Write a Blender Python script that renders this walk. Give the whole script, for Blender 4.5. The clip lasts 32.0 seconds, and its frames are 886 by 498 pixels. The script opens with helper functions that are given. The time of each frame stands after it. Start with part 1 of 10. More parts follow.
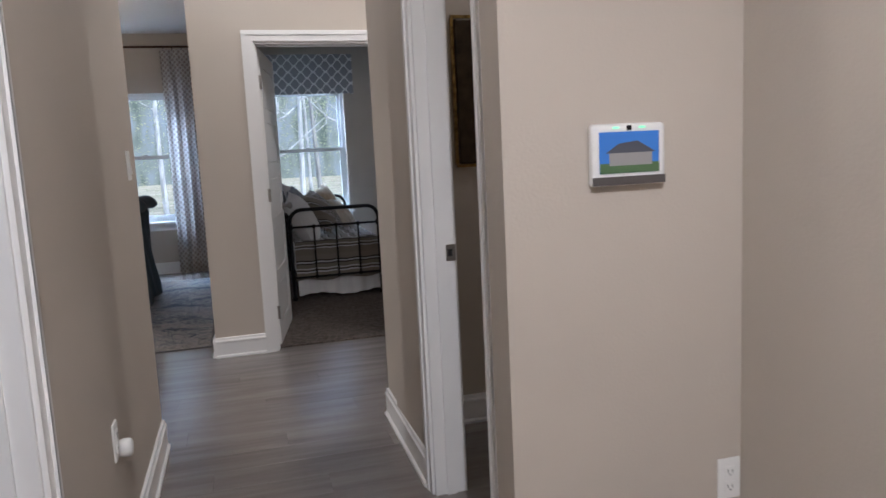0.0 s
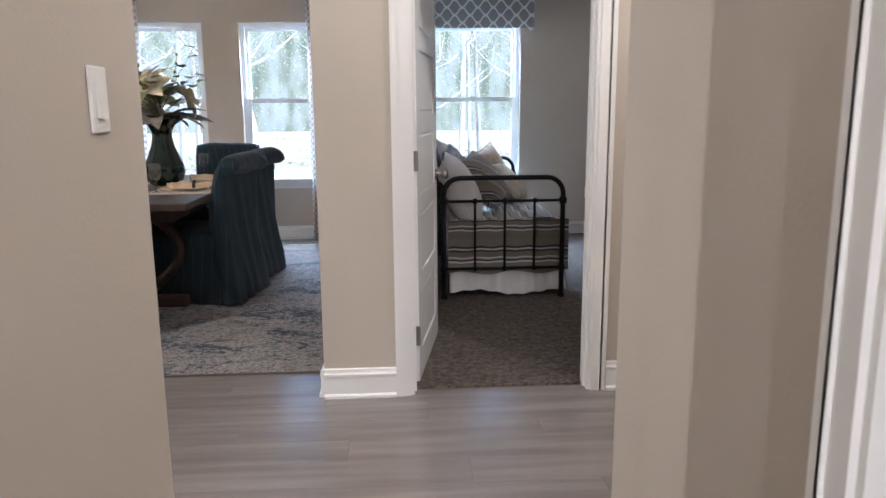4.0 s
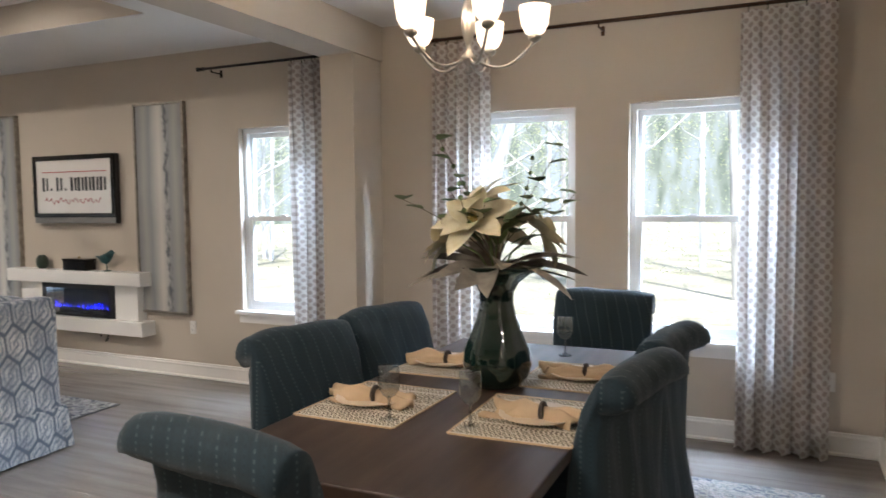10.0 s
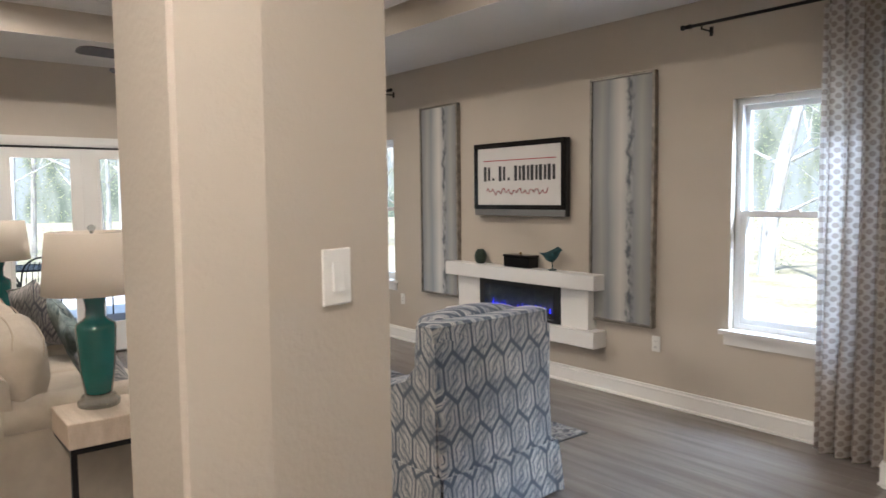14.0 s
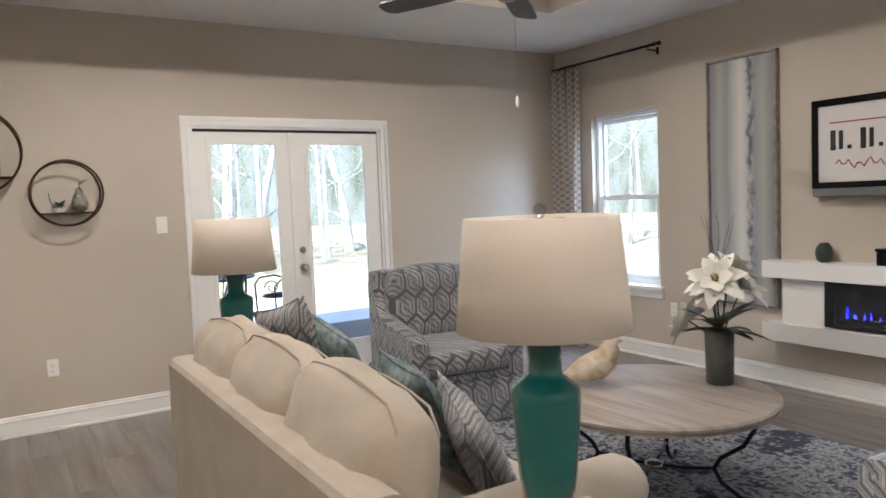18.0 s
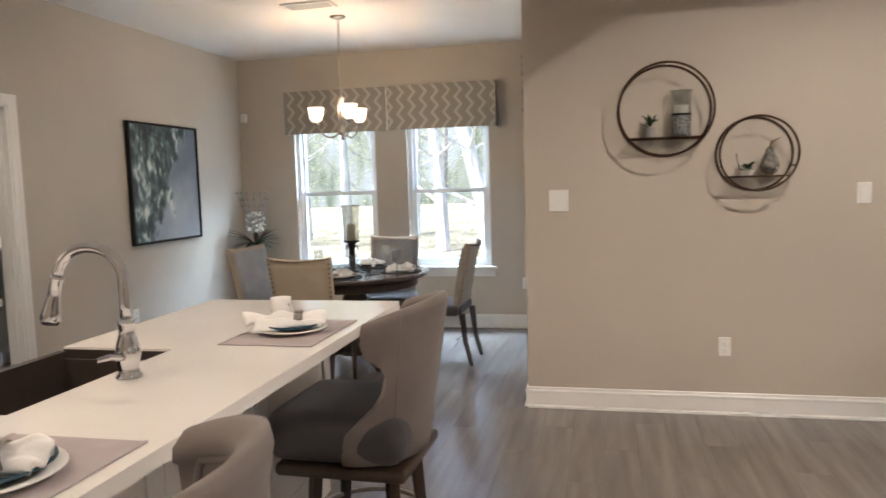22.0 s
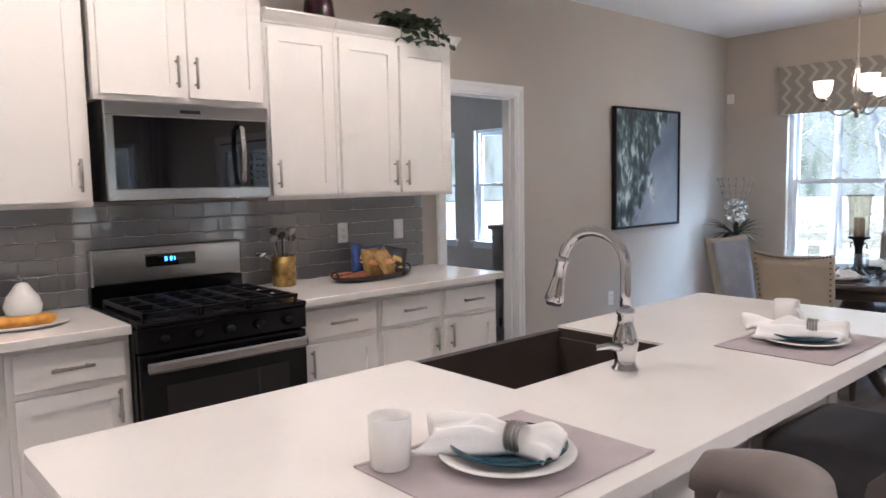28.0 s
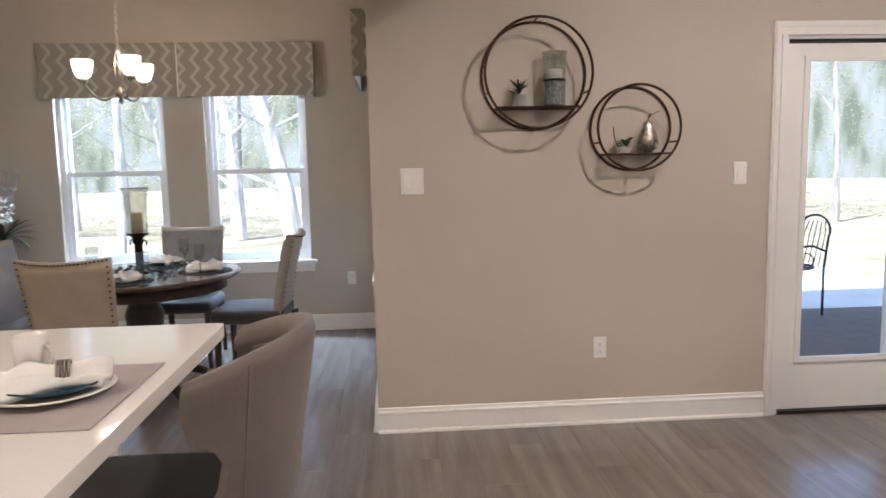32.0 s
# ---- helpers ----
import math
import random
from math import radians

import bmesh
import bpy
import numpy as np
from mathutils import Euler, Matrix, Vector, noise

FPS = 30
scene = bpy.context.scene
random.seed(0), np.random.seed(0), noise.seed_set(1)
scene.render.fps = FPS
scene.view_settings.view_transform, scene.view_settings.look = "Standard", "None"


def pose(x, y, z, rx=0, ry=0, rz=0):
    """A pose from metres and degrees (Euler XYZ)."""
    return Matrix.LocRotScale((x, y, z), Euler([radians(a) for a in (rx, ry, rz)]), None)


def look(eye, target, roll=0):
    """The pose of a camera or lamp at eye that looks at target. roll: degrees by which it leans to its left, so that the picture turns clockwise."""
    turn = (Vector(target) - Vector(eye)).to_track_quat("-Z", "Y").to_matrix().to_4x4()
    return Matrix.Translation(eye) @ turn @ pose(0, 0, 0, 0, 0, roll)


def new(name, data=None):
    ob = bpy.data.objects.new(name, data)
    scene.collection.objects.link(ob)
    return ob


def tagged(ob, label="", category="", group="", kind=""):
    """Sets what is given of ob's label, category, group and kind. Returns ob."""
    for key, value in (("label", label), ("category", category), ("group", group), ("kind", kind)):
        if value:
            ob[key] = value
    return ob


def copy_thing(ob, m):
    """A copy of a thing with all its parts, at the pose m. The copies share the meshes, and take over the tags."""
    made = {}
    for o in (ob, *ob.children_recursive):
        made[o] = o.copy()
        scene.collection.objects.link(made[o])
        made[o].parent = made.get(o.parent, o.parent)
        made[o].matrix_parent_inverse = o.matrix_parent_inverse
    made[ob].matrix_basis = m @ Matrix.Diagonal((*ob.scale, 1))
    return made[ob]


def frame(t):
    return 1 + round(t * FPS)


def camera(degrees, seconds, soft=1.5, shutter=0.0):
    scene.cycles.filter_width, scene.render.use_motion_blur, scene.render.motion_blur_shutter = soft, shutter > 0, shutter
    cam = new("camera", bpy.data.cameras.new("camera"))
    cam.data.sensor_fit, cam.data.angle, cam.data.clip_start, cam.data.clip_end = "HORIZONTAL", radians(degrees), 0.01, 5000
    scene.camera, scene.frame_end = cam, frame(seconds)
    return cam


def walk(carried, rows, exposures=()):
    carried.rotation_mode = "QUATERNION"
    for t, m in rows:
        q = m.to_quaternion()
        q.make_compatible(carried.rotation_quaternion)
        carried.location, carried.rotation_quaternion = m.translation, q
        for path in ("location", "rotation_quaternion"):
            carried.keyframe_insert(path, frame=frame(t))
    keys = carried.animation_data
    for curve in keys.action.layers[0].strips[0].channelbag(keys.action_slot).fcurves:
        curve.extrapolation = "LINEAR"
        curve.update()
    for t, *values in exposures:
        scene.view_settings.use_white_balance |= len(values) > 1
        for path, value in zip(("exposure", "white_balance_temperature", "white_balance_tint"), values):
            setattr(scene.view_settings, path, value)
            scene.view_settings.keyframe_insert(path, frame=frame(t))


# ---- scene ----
cam = camera(63.4, 32.0, shutter=0.25)
PATH = [
    (0, (-0.069, 0.435, 1.282), (0.469, 2.343, 1.015), -2.8),
    (0.5, (-0.062, 0.657, 1.273), (0.33, 2.602, 1.016), -2.8),
    (1, (-0.093, 0.903, 1.275), (0.203, 2.865, 1.028), -2.0),
    (1.5, (-0.054, 1.125, 1.267), (0.207, 3.092, 1.016), -1.5),
    (2, (0.076, 1.359, 1.267), (0.301, 3.327, 0.993), -1.6),
    (2.5, (0.116, 1.547, 1.255), (0.285, 3.516, 0.949), -2.1),
    (4.5, (-0.016, 2.453, 1.276), (0.107, 4.41, 0.884), -0.1),
    (5, (-0.089, 2.659, 1.29), (0.164, 4.601, 0.885), 0.2),
    (5.5, (-0.053, 2.908, 1.266), (0.3, 4.834, 0.859), -0.2),
    (6, (0.015, 3.179, 1.303), (0.404, 5.101, 0.91), -0.7),
    (6.5, (0.011, 3.426, 1.329), (0.43, 5.343, 0.943), -0.9),
    (7, (-0.018, 3.678, 1.342), (0.39, 5.6, 0.968), -0.9),
    (7.5, (0.014, 3.931, 1.314), (0.364, 5.863, 0.934), -0.7),
    (8, (-0.043, 4.165, 1.305), (0.179, 6.119, 0.944), -0.2),
    (8.5, (-0.100, 4.284, 1.362), (-0.124, 6.253, 1.010), -0.7),
    (9, (-0.304, 4.534, 1.391), (-0.628, 6.487, 1.109), -0.6),
    (9.5, (-0.511, 4.708, 1.475), (-1.104, 6.608, 1.278), -0.7),
    (10, (-0.606, 4.816, 1.512), (-1.438, 6.629, 1.38), -0.6),
    (10.5, (-0.694, 4.809, 1.536), (-1.7, 6.534, 1.432), -0.5),
    (11, (-0.756, 4.785, 1.523), (-1.844, 6.46, 1.419), -0.4),
    (11.5, (-0.828, 4.776, 1.504), (-1.96, 6.419, 1.375), -0.6),
    (12, (-0.968, 4.891, 1.491), (-2.15, 6.498, 1.342), -0.9),
    (12.5, (-1.186, 5.049, 1.518), (-2.449, 6.593, 1.371), -1.3),
    (13, (-1.443, 5.075, 1.518), (-2.809, 6.528, 1.37), -1.4),
    (13.5, (-1.793, 5.089, 1.521), (-3.259, 6.443, 1.378), -1.2),
    (14, (-2.154, 5.124, 1.524), (-3.705, 6.377, 1.376), -0.6),
    (14.5, (-2.431, 5.097, 1.507), (-4.049, 6.262, 1.350), -0.4),
    (15, (-2.74, 5.049, 1.516), (-4.411, 6.135, 1.35), -0.7),
    (15.5, (-2.998, 4.999, 1.479), (-4.688, 6.057, 1.320), -0.4),
    (17.5, (-4.042, 4.865, 1.429), (-5.728, 5.933, 1.299), -2.1),
    (18, (-4.28, 4.801, 1.429), (-5.975, 5.854, 1.293), -2.4),
    (18.5, (-4.475, 4.647, 1.425), (-6.196, 5.656, 1.285), -2.9),
    (19, (-4.650, 4.531, 1.408), (-6.434, 5.425, 1.269), -3.5),
    (19.5, (-4.835, 4.547, 1.43), (-6.713, 5.222, 1.297), -3.9),
    (20, (-4.935, 4.429, 1.462), (-6.882, 4.868, 1.332), -4.0),
    (20.5, (-4.959, 4.362, 1.46), (-6.942, 4.581, 1.32), -3.5),
    (21, (-5.014, 4.35, 1.449), (-7.008, 4.36, 1.292), -2.5),
    (21.5, (-5.058, 4.379, 1.455), (-7.041, 4.185, 1.281), -2.0),
    (22, (-5.146, 4.34, 1.461), (-7.09, 3.906, 1.278), -1.7),
    (22.5, (-5.244, 4.248, 1.448), (-7.097, 3.518, 1.27), -1.7),
    (23, (-5.282, 4.177, 1.439), (-6.964, 3.109, 1.266), -1.9),
    (23.5, (-5.281, 4.144, 1.442), (-6.73, 2.777, 1.265), -1.8),
    (24, (-5.265, 4.123, 1.45), (-6.46, 2.531, 1.254), -1.5),
    (24.5, (-5.218, 4.113, 1.439), (-6.173, 2.368, 1.228), -1.1),
    (26.5, (-5.189, 4.114, 1.448), (-6.098, 2.352, 1.184), -0.0),
    (27, (-5.233, 4.115, 1.456), (-6.315, 2.45, 1.217), -0.4),
    (27.5, (-5.251, 4.116, 1.46), (-6.465, 2.542, 1.246), -0.8),
    (28, (-5.273, 4.121, 1.457), (-6.595, 2.633, 1.267), -1.1),
    (28.5, (-5.277, 4.131, 1.454), (-6.699, 2.736, 1.276), -1.3),
    (29, (-5.293, 4.117, 1.448), (-6.834, 2.854, 1.27), -1.6),
    (29.5, (-5.323, 4.135, 1.455), (-7.016, 3.09, 1.251), -1.7),
    (30, (-5.343, 4.13, 1.452), (-7.156, 3.317, 1.228), -1.8),
    (30.5, (-5.491, 4.129, 1.42), (-7.39, 3.549, 1.178), -2.0),
    (31, (-5.691, 4.112, 1.431), (-7.65, 3.779, 1.188), -1.6),
    (31.5, (-5.825, 4.069, 1.448), (-7.806, 3.974, 1.191), -1.4),
    (32, (-5.997, 3.973, 1.421), (-7.978, 4.109, 1.183), -1.2),
]
walk(cam, [(t, look(eye, target, roll)) for t, eye, target, roll in PATH],
     [(0, 1.15, 5200, 12), (1.0, 1.78, 5400, 10), (2.5, 1.98, 5400, 10), (5, 2.1, 5250, 13), (6, 2.28, 5600, 10), (8, 2.45, 5700, 10), (9.5, 2.15, 5900, 10), (11, 1.93, 6000, 10), (12.3, 1.95, 6050, 10), (14.2, 2.05, 5900, 10), (15.5, 2.25, 5900, 10), (17.5, 2.1, 5700, 10), (19, 2.15, 5800, 10), (20, 2.03, 5900, 10), (21.5, 2.02, 6100, 12),
      (23.0, 2.1, 6200, 16), (24.5, 2.1, 6500, 24), (27, 2.15, 5350, 17), (28.5, 2.05, 5350, 15), (29.5, 2.05, 5550, 11), (30.3, 2.15, 5750, 10), (31, 2.1, 5800, 11), (32, 1.98, 5900, 15)])

# ---- world, sun and lamps ----
world = bpy.data.worlds.new("sky")
scene.world = world
world.use_nodes = True
wn = world.node_tree.nodes
sky = wn.new("ShaderNodeTexSky")
sky.sky_type = "NISHITA"
sky.sun_disc = False
sky.sun_elevation, sky.sun_rotation = radians(60), radians(145)
world.node_tree.links.new(sky.outputs[0], wn["Background"].inputs[0])
wn["Background"].inputs[1].default_value = 0.15

sun_data = bpy.data.lights.new("sun", "SUN")
sun_data.energy, sun_data.angle, sun_data.color = 3.2, radians(0.6), (1.0, 0.95, 0.86)
sun = new("sun", sun_data)
sun.matrix_basis = look((20 * math.sin(radians(145)), 20 * math.cos(radians(145)), 20 * math.tan(radians(60))), (0, 0, 0))


def area(name, eye, target, w, h, watts, color):
    d = bpy.data.lights.new(name, "AREA")
    d.shape, d.size, d.size_y, d.energy, d.color = "RECTANGLE", w, h, watts, color
    o = new(name, d)
    o.matrix_basis = look(eye, target)
    return o


def spot(name, eye, watts, color, size=170, soft=0.02, blend=0.5):
    d = bpy.data.lights.new(name, "SPOT")
    d.energy, d.color, d.spot_size, d.spot_blend, d.shadow_soft_size = watts, color, radians(size), blend, soft
    o = new(name, d)
    o.matrix_basis = look(eye, (eye[0] + 0.001, eye[1], 0))
    return o


def bulb(name, eye, watts, color, soft=0.04):
    d = bpy.data.lights.new(name, "POINT")
    d.energy, d.color, d.shadow_soft_size = watts, color, soft
    o = new(name, d)
    o.location = eye
    return o


DAY = (0.74, 0.87, 1.0)
WARM = (1.0, 0.76, 0.52)
CAN = (1.0, 0.85, 0.69)
# the sky's light above the line of sight, falling in through each opening
for wx, watts in ((-8.83, 42), (-4.23, 46), (-2.18, 70), (-1.06, 75), (0.82, 270)):
    area("window_daylight", (wx, 10.55, 3.25), (wx, 8.6, 1.0), 1.1, 1.1, watts, DAY)
for wy in (1.65, 2.84):
    area("window_daylight", (-13.2, wy, 3.25), (-11.3, wy, 1.0), 1.0, 1.1, 84, (0.66, 0.85, 1.0))
area("window_daylight", (-11.35, 4.9, 3.25), (-11.35, 3.0, 1.0), 1.0, 1.1, 40, DAY)
area("door_daylight", (-10.9, 6.83, 3.3), (-8.9, 6.83, 0.8), 1.4, 1.2, 90, DAY)
for wy in (-3.755, -2.635):
    area("window_daylight", (-13.2, wy, 3.25), (-11.3, wy, 1.0), 1.0, 1.1, 210, DAY)
# sky to the east of the living room window, raking the corner wall
area("window_daylight", (-7.7, 10.5, 2.7), (-9.5, 9.0, 1.2), 0.9, 1.1, 18, (0.62, 0.80, 1.0))
# recessed ceiling lamps in the living room's tray
for cx, cy, watts in ((-7.56, 5.69, 42), (-7.56, 7.64, 20), (-5.45, 5.69, 18), (-5.45, 7.64, 11)):
    spot("ceiling_spot", (cx, cy, 3.105), watts, CAN, soft=0.03)
# other ceiling spots; the unseen foyer, closet and bedroom ones are added fill light
for cx, cy, watts in ((-7.7, 1.9, 15), (-6.2, 1.9, 16), (-4.7, 1.9, 16), (-2.5, 4.7, 46), (0.05, 4.6, 13), (0.05, 2.2, 8), (0.05, -0.3, 95), (1.5, 3.0, 8), (1.4, 4.5, 20), (2.2, 7.6, 9)):
    spot("ceiling_spot", (cx, cy, 2.785), watts, (1.0, 0.81, 0.60) if cy == 1.9 else (1.0, 0.88, 0.76) if cy < 0 else CAN)

# ---- materials ----
def mat(name, color, rough=0.5, metal=0.0, vary=0.06, scale=6.0, bump=0.0, bump_scale=80.0, color2=None, stretch=(1, 1, 1), detail=4.0,
        fine=0.0, trans=0.0, emit=None, sheen=0.0, alpha=1.0, coat=0.0, piece=0.0, ior=1.45, rvary=0.08):
    """A surface with its colour varied at two scales and a fine relief."""
    m = bpy.data.materials.new(name)
    m.use_nodes = True
    nt = m.node_tree
    b = nt.nodes["Principled BSDF"]
    co = nt.nodes.new("ShaderNodeTexCoord")
    mp = nt.nodes.new("ShaderNodeMapping")
    mp.inputs["Scale"].default_value = stretch
    nt.links.new(co.outputs["Object"], mp.inputs[0])
    if piece:
        shift = nt.nodes.new("ShaderNodeObjectInfo")
        far = nt.nodes.new("ShaderNodeMath")
        far.operation = "MULTIPLY"
        far.inputs[1].default_value = 40.0
        nt.links.new(shift.outputs["Random"], far.inputs[0])
        nt.links.new(far.outputs[0], mp.inputs["Location"])
    b.inputs["Roughness"].default_value = rough
    b.inputs["Metallic"].default_value = metal
    b.inputs["IOR"].default_value = ior
    if trans:
        b.inputs["Transmission Weight"].default_value = trans
    if sheen:
        b.inputs["Sheen Weight"].default_value = sheen
    if coat:
        b.inputs["Coat Weight"].default_value = coat
    if alpha < 1:
        b.inputs["Alpha"].default_value = alpha
    if emit:
        b.inputs["Emission Color"].default_value = (*emit[0], 1)
        b.inputs["Emission Strength"].default_value = emit[1]
    c2 = color2 or tuple(c * (1 - vary * 2) for c in color)
    n1 = nt.nodes.new("ShaderNodeTexNoise")
    n1.inputs["Scale"].default_value, n1.inputs["Detail"].default_value = scale, detail
    nt.links.new(mp.outputs[0], n1.inputs["Vector"])
    ramp = nt.nodes.new("ShaderNodeMapRange")
    ramp.inputs[1].default_value, ramp.inputs[2].default_value = 0.32, 0.68
    nt.links.new(n1.outputs[0], ramp.inputs[0])
    mix = nt.nodes.new("ShaderNodeMix")
    mix.data_type = "RGBA"
    mix.inputs[6].default_value, mix.inputs[7].default_value = (*color, 1), (*c2, 1)
    nt.links.new(ramp.outputs[0], mix.inputs[0])
    last = mix.outputs[2]
    if fine:
        n2 = nt.nodes.new("ShaderNodeTexNoise")
        n2.inputs["Scale"].default_value, n2.inputs["Detail"].default_value = bump_scale, 3.0
        nt.links.new(mp.outputs[0], n2.inputs["Vector"])
        hsv = nt.nodes.new("ShaderNodeHueSaturation")
        r2 = nt.nodes.new("ShaderNodeMapRange")
        r2.inputs[1].default_value, r2.inputs[2].default_value = 0.3, 0.7
        r2.inputs[3].default_value, r2.inputs[4].default_value = 1 - fine, 1 + fine
        nt.links.new(n2.outputs[0], r2.inputs[0])
        nt.links.new(r2.outputs[0], hsv.inputs["Value"])
        nt.links.new(last, hsv.inputs["Color"])
        last = hsv.outputs[0]
    if piece:
        oi = nt.nodes.new("ShaderNodeObjectInfo")
        h2 = nt.nodes.new("ShaderNodeHueSaturation")
        r3 = nt.nodes.new("ShaderNodeMapRange")
        r3.inputs[3].default_value, r3.inputs[4].default_value = 1 - piece, 1 + piece
        nt.links.new(oi.outputs["Random"], r3.inputs[0])
        nt.links.new(r3.outputs[0], h2.inputs["Value"])
        nt.links.new(last, h2.inputs["Color"])
        last = h2.outputs[0]
    nt.links.new(last, b.inputs["Base Color"])
    rr = nt.nodes.new("ShaderNodeMapRange")
    rr.inputs[3].default_value, rr.inputs[4].default_value = max(0.0, rough - rvary * rough), min(1.0, rough + rvary)
    nt.links.new(n1.outputs[0], rr.inputs[0])
    nt.links.new(rr.outputs[0], b.inputs["Roughness"])
    if bump:
        n3 = nt.nodes.new("ShaderNodeTexNoise")
        n3.inputs["Scale"].default_value, n3.inputs["Detail"].default_value = bump_scale, 3.0
        nt.links.new(mp.outputs[0], n3.inputs["Vector"])
        bp = nt.nodes.new("ShaderNodeBump")
        bp.inputs["Strength"].default_value, bp.inputs["Distance"].default_value = min(1.0, bump), 0.004
        nt.links.new(n3.outputs[0], bp.inputs["Height"])
        nt.links.new(bp.outputs[0], b.inputs["Normal"])
    return m


WALL = mat("greige_wall_paint", (0.52, 0.465, 0.395), 0.75, vary=0.03, scale=1.3, bump=0.18, bump_scale=110)
CEIL = mat("ceiling_paint", (0.74, 0.72, 0.70), 0.85, vary=0.02, scale=2, bump=0.4, bump_scale=140)
TRIM = mat("white_trim_paint", (0.80, 0.79, 0.77), 0.35, vary=0.02, scale=3, bump=0.05, bump_scale=60)
VINYL = mat("white_window_vinyl", (0.82, 0.84, 0.86), 0.3, vary=0.02, scale=5)
PLASTIC = mat("white_plastic", (0.80, 0.79, 0.76), 0.3, vary=0.02, scale=20)
CAB = mat("white_cabinet_paint", (0.74, 0.705, 0.665), 0.38, vary=0.02, scale=4, bump=0.04, bump_scale=70)
FLOOR_BASE = mat("floor_underlay", (0.10, 0.085, 0.075), 0.7)
PLANK = mat("grey_brown_vinyl_plank", (0.228, 0.203, 0.186), 0.20, vary=0.1, scale=1.6, color2=(0.155, 0.136, 0.123), stretch=(0.8, 9, 1), detail=7, bump=0.025,
            bump_scale=40, fine=0.07, piece=0.05, rvary=0.05, ior=1.62)
CARPET = mat("grey_beige_carpet", (0.15, 0.12, 0.098), 0.95, vary=0.35, scale=45, color2=(0.045, 0.036, 0.030), bump=1.0, bump_scale=220, fine=0.4)
TILE = mat("grey_glazed_tile", (0.215, 0.212, 0.21), 0.05, vary=0.04, scale=9, bump=0.03, bump_scale=9, piece=0.04, coat=1.0, rvary=0.03, ior=1.8)
GROUT = mat("grout", (0.66, 0.65, 0.63), 0.9)
QUARTZ = mat("white_quartz", (0.77, 0.735, 0.695), 0.10, vary=0.03, scale=2.2, fine=0.01, bump_scale=60, rvary=0.02)
BLACK_IRON = mat("black_iron", (0.006, 0.006, 0.007), 0.40, vary=0.15, scale=20, ior=1.38, bump=0.08, bump_scale=150)
BRONZE = mat("dark_bronze", (0.085, 0.048, 0.030), 0.42, metal=0.8, vary=0.2, scale=30)
STEEL = mat("brushed_steel", (0.52, 0.51, 0.50), 0.16, metal=1.0, vary=0.01, scale=3, stretch=(1, 1, 8), rvary=0.02)
CHROME = mat("chrome", (0.66, 0.66, 0.67), 0.04, metal=1.0, vary=0.01, scale=4)
NICKEL = mat("satin_nickel", (0.40, 0.375, 0.345), 0.3, metal=1.0, vary=0.04, scale=8)
BLACK_GLASS = mat("black_glass", (0.003, 0.003, 0.004), 0.015, vary=0.02, scale=2, rvary=0.01, ior=1.6)
BLACK_ENAMEL = mat("black_enamel", (0.004, 0.004, 0.005), 0.10, vary=0.1, scale=8, ior=1.38)
BLACK_PLASTIC = mat("black_plastic", (0.015, 0.015, 0.016), 0.4, vary=0.1, scale=20)


def glass(name, tint=(1, 1, 1), rough=0.0, ior=1.45):
    m = bpy.data.materials.new(name)
    m.use_nodes = True
    b = m.node_tree.nodes["Principled BSDF"]
    b.inputs["Base Color"].default_value = (*tint, 1)
    b.inputs["Roughness"].default_value = rough
    b.inputs["Transmission Weight"].default_value = 1.0
    b.inputs["IOR"].default_value = ior
    return m


PANE = glass("window_glass", (0.97, 0.99, 1.0), 0.0, 1.05)


def thin_glass(name, tint, rough=0.02):
    """Blown glass too thin to bend the view: clear, with a glossy skin."""
    m = bpy.data.materials.new(name)
    m.use_nodes = True
    nt = m.node_tree
    tr = nt.nodes.new("ShaderNodeBsdfTransparent")
    tr.inputs[0].default_value = (*tint, 1)
    gl = nt.nodes.new("ShaderNodeBsdfGlossy")
    gl.inputs["Roughness"].default_value = rough
    lw = nt.nodes.new("ShaderNodeLayerWeight")
    lw.inputs[0].default_value = 0.5
    pw = nt.nodes.new("ShaderNodeMath")
    pw.operation = "POWER"
    pw.inputs[1].default_value = 3.5
    fr = nt.nodes.new("ShaderNodeMath")
    fr.operation = "MULTIPLY_ADD"
    fr.inputs[1].default_value, fr.inputs[2].default_value = 0.80, 0.15
    nt.links.new(lw.outputs["Facing"], pw.inputs[0])
    nt.links.new(pw.outputs[0], fr.inputs[0])
    mx = nt.nodes.new("ShaderNodeMixShader")
    nt.links.new(fr.outputs[0], mx.inputs[0])
    nt.links.new(tr.outputs[0], mx.inputs[1])
    nt.links.new(gl.outputs[0], mx.inputs[2])
    nt.links.new(mx.outputs[0], nt.nodes["Material Output"].inputs[0])
    return m


CLEAR = thin_glass("clear_glass", (0.80, 0.83, 0.83))


def glow(name, color, strength):
    m = bpy.data.materials.new(name)
    m.use_nodes = True
    b = m.node_tree.nodes["Principled BSDF"]
    b.inputs["Base Color"].default_value = (*color, 1)
    b.inputs["Emission Color"].default_value = (*color, 1)
    b.inputs["Emission Strength"].default_value = strength
    return m

# ---- building blocks ----
def part(name, bm, material, parent=None, label="", smooth=False, kind=""):
    """Links a bmesh as one mesh object under a thing or a part."""
    me = bpy.data.meshes.new(name)
    bm.normal_update()
    bm.to_mesh(me)
    bm.free()
    me.materials.append(material)
    if smooth:
        for p in me.polygons:
            p.use_smooth = True
    ob = new(name, me)
    if parent is not None:
        ob.parent = parent
    if label or kind:
        tagged(ob, label=label, kind=kind)
    return ob


